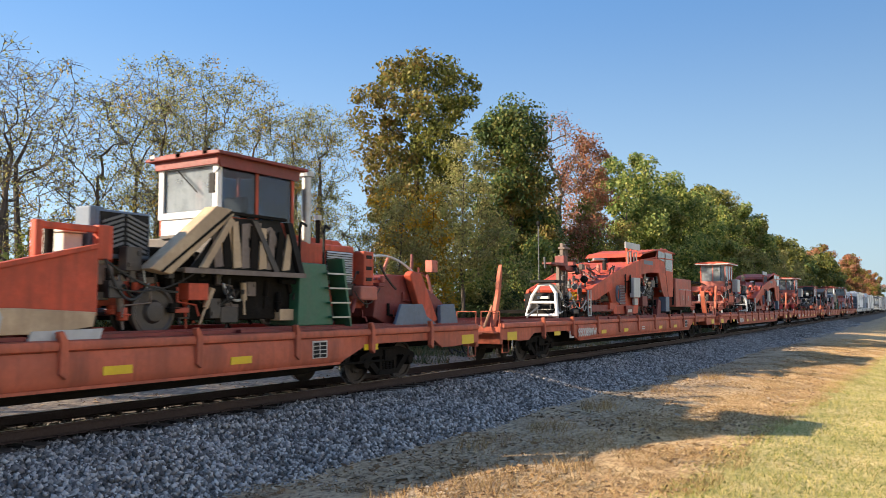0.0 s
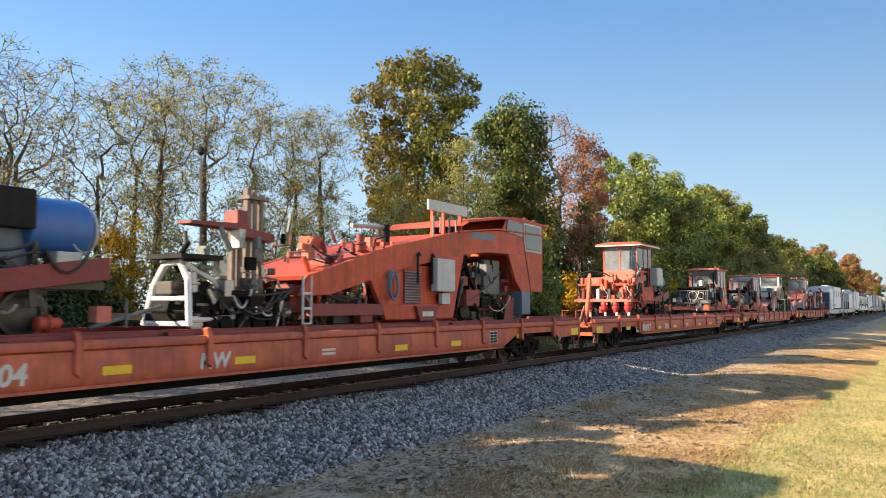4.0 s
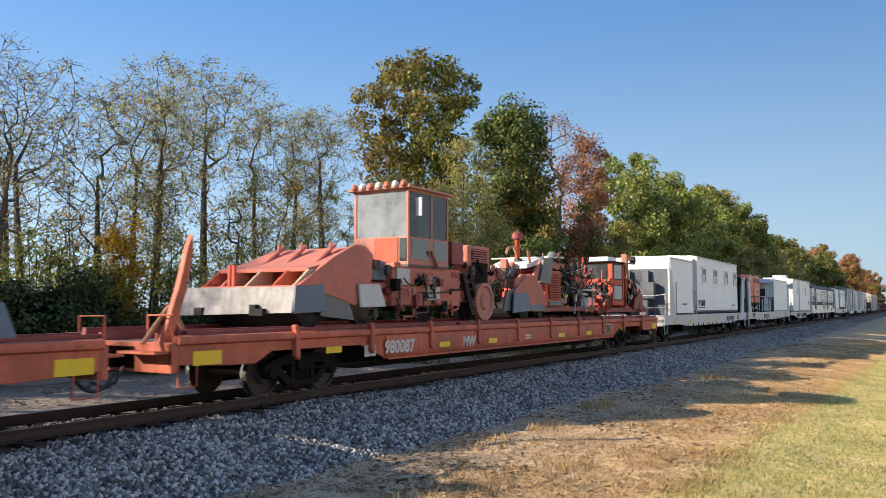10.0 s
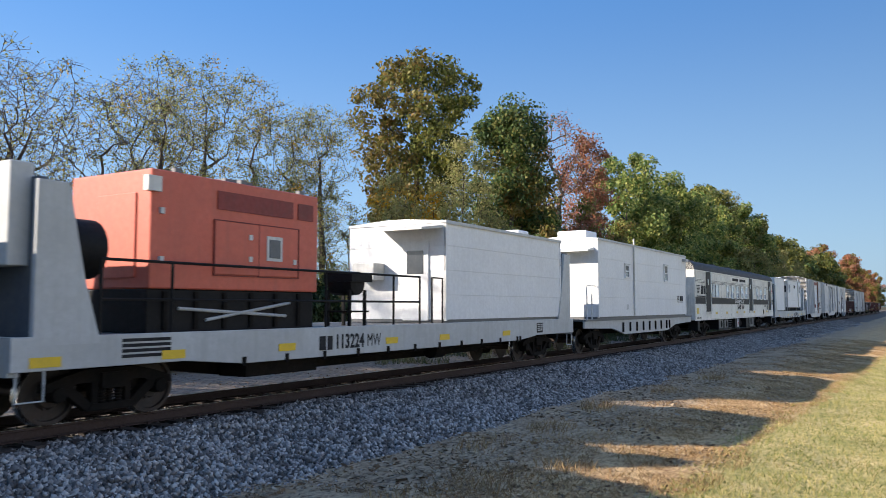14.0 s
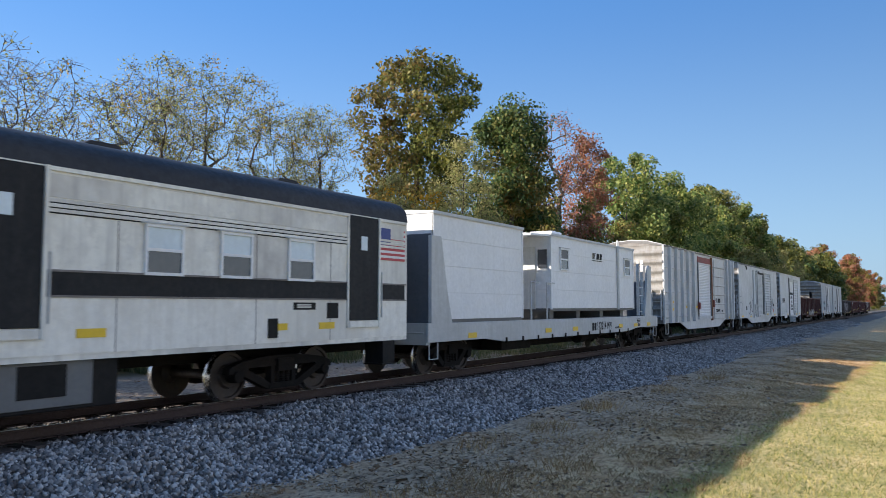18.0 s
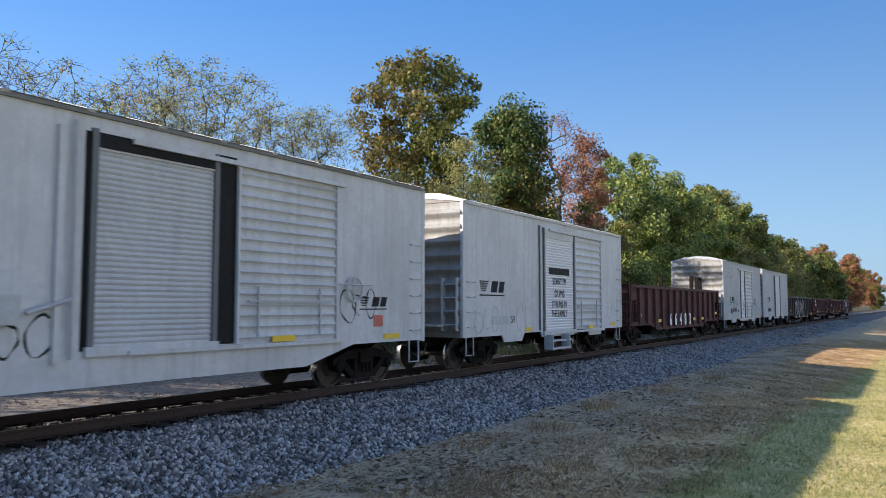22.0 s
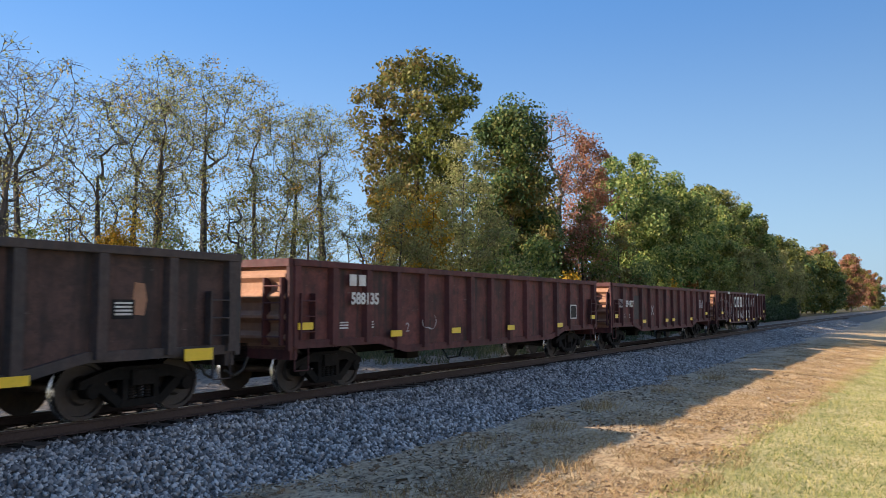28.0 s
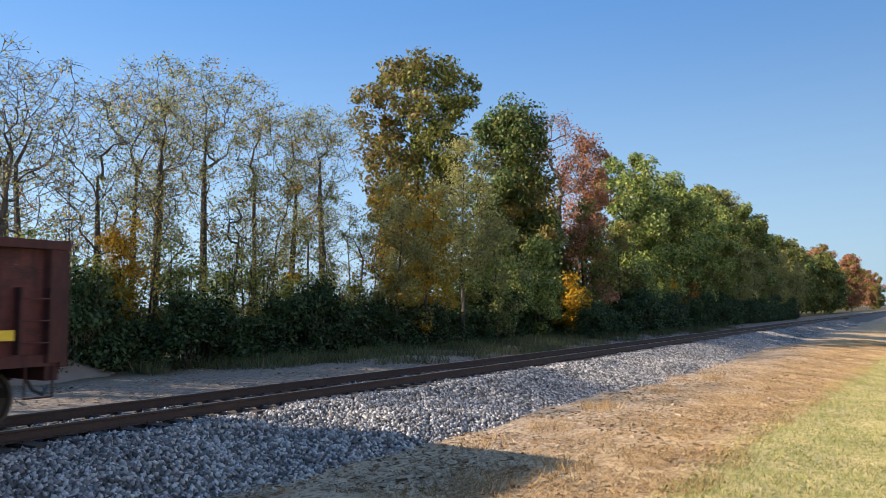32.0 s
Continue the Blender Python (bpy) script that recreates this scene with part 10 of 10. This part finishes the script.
    mp("frame", Solid().box(5.6, 12.3, -1.05, -0.8, 1.85, 2.3).box(5.6, 12.3, 0.8, 1.05, 1.85, 2.3).box(5.6, 12.3, -0.8, 0.8, 1.95, 2.1), ORANGE_PALE, m, "salmon main frame", bevel=0.02)
    mp("cab_base", Solid().box(7.1, 10.3, -1.2, 1.1, 1.75, 2.72), ORANGE_PALE, m, "salmon cab base", bevel=0.04)
    pipework(m, 171, 6.0, 10.6, -1.38, 1.5, 2.8, 46, (ORANGE_PALE, RED_DARK, STEEL_OILY, DUSTY_PINK, STEEL_DARK), 0.5)
    pipework(m, 172, 9.6, 13.2, -1.2, 1.6, 3.1, 40, (ORANGE_PALE, STEEL_OILY, STEEL_DARK, RED_DARK), 0.8)
    mp("dusty_rail_wheel", Solid().lathe([(0.12, -0.1), (0.2, -0.1), (0.24, -0.03), (0.40, -0.03), (0.44, -0.09), (0.53, -0.08), (0.53, 0.1), (0.3, 0.1)], (11.55, -1.22, 1.88), "y", 24), DUSTY_PINK, m, "dusty salmon rail wheel", smooth=True)
    mp("hatch", Solid().box(7.25, 7.8, -1.24, -1.2, 2.25, 2.65), GREY_PAINT, m, bevel=0.01)
    mp("hatch", Solid().box(8.6, 9.2, -1.24, -1.2, 1.9, 2.3), GREY_PAINT, m, bevel=0.01)
    clutter(m, 71, 7.2, 10.2, -1.3, 1.6, 2.6, 6, 5, 6, (ORANGE_PALE, RED_DARK, STEEL_OILY))
    mp("ladder", Solid().prism([(10.35, 2.62), (10.5, 2.62), (11.0, 1.5), (10.85, 1.5)], -1.25, -1.15).prism([(10.75, 2.62), (10.85, 2.62), (11.35, 1.5), (11.25, 1.5)], -1.25, -1.15), BLACK_PAINT, m, "black boarding ladder")
    for k in range(4):
        mp("rung", Solid().box(10.5 + k * 0.12, 10.95 + k * 0.12, -1.25, -1.05, 2.45 - k * 0.26, 2.49 - k * 0.26), BLACK_PAINT, m)
    mp("engine_cover", Solid().box(10.9, 12.2, -1.1, 1.0, 1.95, 3.45), ORANGE_PALE, m, "salmon engine cover", bevel=0.06)
    louvres(m, 11.1, 12.0, -1.125, 2.35, 2.98, 11, STEEL_DARK)
    louvres(m, 11.1, 12.0, -1.125, 3.02, 3.35, 5, ORANGE_PALE)
    mp("air_box", Solid().box(9.7, 10.3, -1.3, -0.6, 2.85, 3.45), RED_DARK, m, bevel=0.03)
    mp("green_tank", Solid().box(9.95, 10.4, -0.9, 0.4, 2.75, 3.3), GREEN, m, bevel=0.03)
    machine_wheels(m, (6.45, 11.45), 0.42)
    mp("link_arm", Solid().prism([(12.1, 2.6), (12.9, 2.9), (14.6, 2.5), (14.5, 2.3), (12.9, 2.6), (12.1, 2.2)], -1.0, -0.85), ORANGE_PALE, m, bevel=0.015)
    mp("tail_shield", Solid().prism([(13.4, 2.5), (13.9, 2.75), (14.6, 2.72), (15.3, 2.45), (15.65, 1.95), (15.65, 1.7), (13.4, 2.3)], -1.35, -1.25), ORANGE_PALE, m, "rounded salmon tail shield", bevel=0.02)
    mp("tail_shield", Solid().prism([(13.4, 2.5), (13.9, 2.75), (14.6, 2.72), (15.3, 2.45), (15.65, 1.95), (15.65, 1.7), (13.4, 2.3)], 1.25, 1.35), ORANGE_PALE, m, bevel=0.02)
    mp("tail_skirt", Solid().prism([(12.6, 1.62), (12.8, 2.15), (13.4, 2.3), (15.65, 1.95), (15.65, 1.6)], -1.34, -1.28), GREY_DARK, m, "grey-blue plough skirt")
    mp("tail_drum", Solid().lathe([(0.2, -1.15), (0.36, -1.13), (0.36, 1.13), (0.2, 1.15)], (14.4, 0, 1.68), "y", 16), BLACK_PAINT, m)
    mp("orange_hitch", Solid().box(15.0, 15.4, -0.6, -0.2, 1.4, 1.6), ORANGE, m)
    clutter(m, 72, 12.3, 14.4, -1.1, 2.1, 3.1, 8, 5, 6, (ORANGE_PALE, STEEL_OILY, BLUE_GREY))
    return m


broom_regulator(133.0)


def engine_cart(q):
    m = machine("tie_inserter", "red tie inserter with louvred radiator and open machinery", q)
    mp("frame", Solid().box(4.6, 9.8, -1.15, -0.9, 1.58, 1.74).box(4.6, 9.8, 0.9, 1.15, 1.58, 1.74).box(4.6, 9.8, -0.9, 0.9, 1.6, 1.66), RED_DARK, m, "red deck frame", bevel=0.01)
    mp("side_shield", Solid().prism([(2.2, 2.2), (2.7, 2.5), (3.0, 2.7), (3.32, 2.76), (3.75, 2.65), (4.07, 2.2), (4.09, 1.7), (2.2, 1.8)], -1.42, -1.34), ORANGE_PALE, m, "rounded salmon end shield", bevel=0.02)
    mp("shield_skirt", Solid().prism([(2.0, 1.55), (2.09, 2.14), (3.02, 2.16), (3.2, 1.78), (4.1, 1.82), (4.1, 1.64), (3.0, 1.6)], -1.46, -1.42), BLUE_GREY, m, "grey-blue rubber skirt")
    mp("conveyor", Solid().prism([(3.72, 3.08), (4.6, 3.3), (5.0, 3.36), (5.0, 3.2), (4.5, 3.1), (3.7, 2.95)], -1.1, 0.2), CREAM_DIRTY, m, "pale conveyor trough", bevel=0.01)
    mp("slab", Solid().prism([(4.6, 3.27), (5.4, 3.40), (5.14, 2.48), (4.3, 2.52)], -1.3, -1.22), GREY_DARK, m, "hanging grey plate")
    mp("side_plate", Solid().prism([(3.7, 2.6), (4.42, 3.25), (4.1, 2.55)], -1.28, -1.2), ORANGE_PALE, m)
    mp("radiator_box", Solid().box(4.9, 6.25, -1.2, 0.4, 1.74, 2.95), ORANGE, m, "orange radiator housing", bevel=0.04)
    louvres(m, 5.18, 6.05, -1.225, 1.98, 2.85, 15, ORANGE)
    mp("radiator_foot", Solid().box(5.15, 6.15, -1.24, -1.2, 1.78, 1.92), GREY_DARK, m)
    mp("mast", Solid().tube((4.62, -0.3, 2.4), (4.62, -0.3, 4.0), 0.06, n=8).tube((4.76, -0.3, 2.4), (4.76, -0.3, 4.0), 0.06, n=8), ORANGE, m, "orange double mast", smooth=True)
    mp("mast_head", Solid().lathe([(0.1, 0), (0.2, 0.05), (0.18, 0.22), (0.08, 0.3)], (4.69, -0.3, 3.95), "z", 12), RED_DARK, m)
    mp("mast_arm", Solid().path([(4.6, -0.3, 3.5), (4.4, -0.3, 3.75), (4.0, -0.3, 3.65), (3.85, -0.3, 3.45)], 0.05, 6), RUST, m)
    mp("beam", Solid().prism([(5.4, 3.3), (6.8, 3.22), (6.8, 3.1), (6.2, 3.0), (5.4, 3.12)], -1.1, -0.9), ORANGE_PALE, m, bevel=0.01)
    mp("roof_sheet", Solid().prism([(5.3, 3.38), (6.7, 3.42), (6.7, 3.46), (5.3, 3.42)], -1.15, 1.0), CREAM_DIRTY, m)
    mp("hood", Solid().prism([(6.6, 2.5), (6.7, 3.3), (7.2, 3.28), (7.75, 3.0), (7.95, 2.5)], -1.0, 0.8), BLACK_PAINT, m, "black machinery hood", bevel=0.05)
    mp("turret", Solid().lathe([(0.18, 0), (0.2, 0.15), (0.12, 0.28)], (6.9, -0.6, 3.4), "z", 12), GREY_DARK, m)
    clutter(m, 81, 6.2, 9.4, -1.15, 1.75, 2.9, 20, 10, 16, (STEEL_OILY, RED_DARK, GREY_PAINT))
    clutter(m, 82, 5.0, 9.0, -1.1, 2.6, 3.4, 8, 4, 6, (RED_DARK, ORANGE, STEEL_OILY))
    pipework(m, 181, 5.9, 9.7, -1.2, 1.7, 3.3, 90, (STEEL_OILY, RED_DARK, STEEL_DARK, BLACK_PAINT, ORANGE_PALE), 1.2)
    pipework(m, 182, 2.4, 5.0, -1.1, 2.3, 3.2, 26, (STEEL_OILY, RED_DARK, BLUE_GREY, ORANGE_PALE), 1.2)
    mp("grey_box", Solid().box(7.95, 8.5, -1.0, -0.4, 2.5, 2.95), GREY_DARK, m, bevel=0.03)
    mp("work_bench", Solid().box(8.3, 9.6, -1.2, -0.2, 2.32, 2.38).box(8.35, 8.41, -1.15, -1.09, 1.74, 2.32).box(9.5, 9.56, -1.15, -1.09, 1.74, 2.32), GREY_PAINT, m)
    mp("white_can", Solid().lathe([(0.12, 0), (0.14, 0.3), (0.1, 0.45)], (9.15, -1.0, 1.74), "z", 12), WHITE, m, "white canister", smooth=True)
    machine_wheels(m, (5.3, 8.8), 0.18)
    return m


def crane_cart(q):
    m = machine("rail_crane", "orange rail crane with boxy glazed cab and arched hood", q)
    mp("cab_shell", Solid().box(1.31, 2.55, -1.25, 0.1, 1.78, 3.5), ORANGE, m, "orange cab body", bevel=0.04)
    for z0, z1 in ((2.02, 2.58), (2.86, 3.42)):
        mp("cab_window", Solid().box(1.47, 2.37, -1.262, -1.248, z0, z1), DARK_GLASS, m, "dark cab window", bevel=0.004)
        mp("window_gasket", Solid().box(1.43, 2.41, -1.256, -1.246, z0 - 0.04, z1 + 0.04), BLACK_PAINT, m)
        mp("cab_window", Solid().box(1.298, 1.312, -1.0, -0.2, z0 + 0.02, z1), DARK_GLASS, m, "dark cab window", bevel=0.004)
        mp("window_gasket", Solid().box(1.303, 1.314, -1.05, -0.15, z0 - 0.02, z1 + 0.04), BLACK_PAINT, m)
    mp("cab_roof", Solid().box(1.22, 2.7, -1.32, 0.15, 3.5, 3.56), STEEL_DARK, m, "dark flat cab roof", bevel=0.01)
    mp("guard_post", Solid().tube((1.2, -0.05, 1.7), (1.2, -0.05, 3.75), 0.045, n=6).tube((1.0, -1.25, 1.6), (1.0, -1.25, 2.75), 0.025, n=6).tube((1.0, -1.25, 2.72), (1.0, -0.3, 2.72), 0.025, n=6), ORANGE, m)
    mp("air_conditioner", Solid().box(1.5, 2.5, -1.0, -0.2, 3.56, 3.76), WHITE, m, "white roof air conditioner", bevel=0.03)
    mp("beacon", Solid().lathe([(0.09, 0), (0.1, 0.1), (0.06, 0.18)], (1.9, -0.8, 3.52), "z", 10), RED_DARK, m)
    mp("canopy", Solid().prism([(2.6, 3.46), (3.9, 3.56), (3.9, 3.61), (2.6, 3.52)], -1.3, -0.3), DUSTY, m, "brown canopy sheet")
    for x in (2.75, 3.1):
        mp("canopy_post", Solid().box(x, x + 0.1, -1.2, -1.1, 1.8, 3.5), ORANGE, m)
    mp("arched_hood", Solid().prism([(2.7, 1.9), (2.75, 2.78), (3.27, 2.80), (3.9, 2.62), (4.6, 2.35), (4.7, 1.9)], -1.0, 0.3), ORANGE, m, "orange arched hood", bevel=0.05)
    mp("hood_mesh", Solid().prism([(3.6, 2.78), (4.6, 2.38), (4.66, 2.44), (3.7, 2.84)], -0.95, 0.25), GREY_DARK, m)
    mp("tail_box", Solid().prism([(4.2, 1.62), (4.2, 1.95), (4.9, 2.3), (5.43, 2.3), (5.43, 1.62)], -1.2, 0.3), RED_DARK, m, "dark red sloping tail box", bevel=0.02)
    mp("tail_rim", Solid().prism([(4.05, 2.0), (4.9, 2.42), (4.92, 2.32), (4.1, 1.9)], -1.26, -1.16), RED_DARK, m)
    mp("frame", Solid().box(0.0, 6.2, -1.1, -0.85, 1.5, 1.7).box(0.0, 6.2, 0.85, 1.1, 1.5, 1.7).box(0, 6.2, -0.85, 0.85, 1.55, 1.65), RED_DARK, m, bevel=0.01)
    mp("crane_post", Solid().box(4.05, 4.3, -0.95, -0.7, 1.65, 2.95), RED_DARK, m)
    mp("crane_arm", Solid().prism([(4.1, 2.95), (4.3, 2.95), (4.2, 3.95), (4.05, 4.0)], -0.95, -0.7).prism([(4.05, 4.0), (5.2, 3.88), (5.2, 3.78), (4.4, 3.75), (4.25, 3.3)], -0.92, -0.74), RUST, m, "folded orange crane arm", bevel=0.02)
    mp("crane_head", Solid().lathe([(0.08, -0.1), (0.18, -0.08), (0.18, 0.1), (0.08, 0.12)], (5.25, -0.83, 3.78), "y", 12), BLACK_PAINT, m)
    clutter(m, 91, 2.8, 4.4, -1.2, 1.7, 2.4, 8, 4, 7, (ORANGE, STEEL_OILY, BLACK_PAINT))
    clutter(m, 92, 0.4, 1.1, -1.25, 1.6, 2.3, 5, 3, 4, (RED_DARK, STEEL_OILY, ORANGE))
    pipework(m, 191, 0.2, 1.3, -1.25, 1.6, 2.9, 18, (ORANGE, RED_DARK, STEEL_OILY), 0.8)
    pipework(m, 192, 2.6, 5.6, -1.2, 1.6, 3.0, 44, (ORANGE, STEEL_DARK, STEEL_OILY, RED_DARK), 1.0)
    mp("cooler", Solid().box(0.75, 1.05, -1.2, -0.8, 1.7, 2.05), FLAG_RED, m, "red cooler box", bevel=0.03)
    machine_wheels(m, (0.9, 4.9), 0.2)
    return m


engine_cart(144.0)
crane_cart(154.1)


# ---- motions ----
def motions():
    for ob in MOVERS:
        x, y, z = ob.location
        walk(ob, [(t, pose(x - run(t), y, z)) for t in range(33)])
    for wheel, q, radius in WHEELS:
        p = wheel.location.copy()
        first = next((k for k in range(961) if q - run(k / 30) < 60), 960)
        last = next((k for k in range(961) if q - run(k / 30) < -8), 960)
        ks = sorted({0, 960} | set(range(first, last + 1)))
        base = run(first / 30)
        spun = {k: math.degrees((run(min(max(k, first), last) / 30) - base) / radius) for k in ks}
        walk(wheel, [(k / 30, pose(p.x, p.y, p.z, 0, -(spun[k] % 360), 0)) for k in ks])


motions()
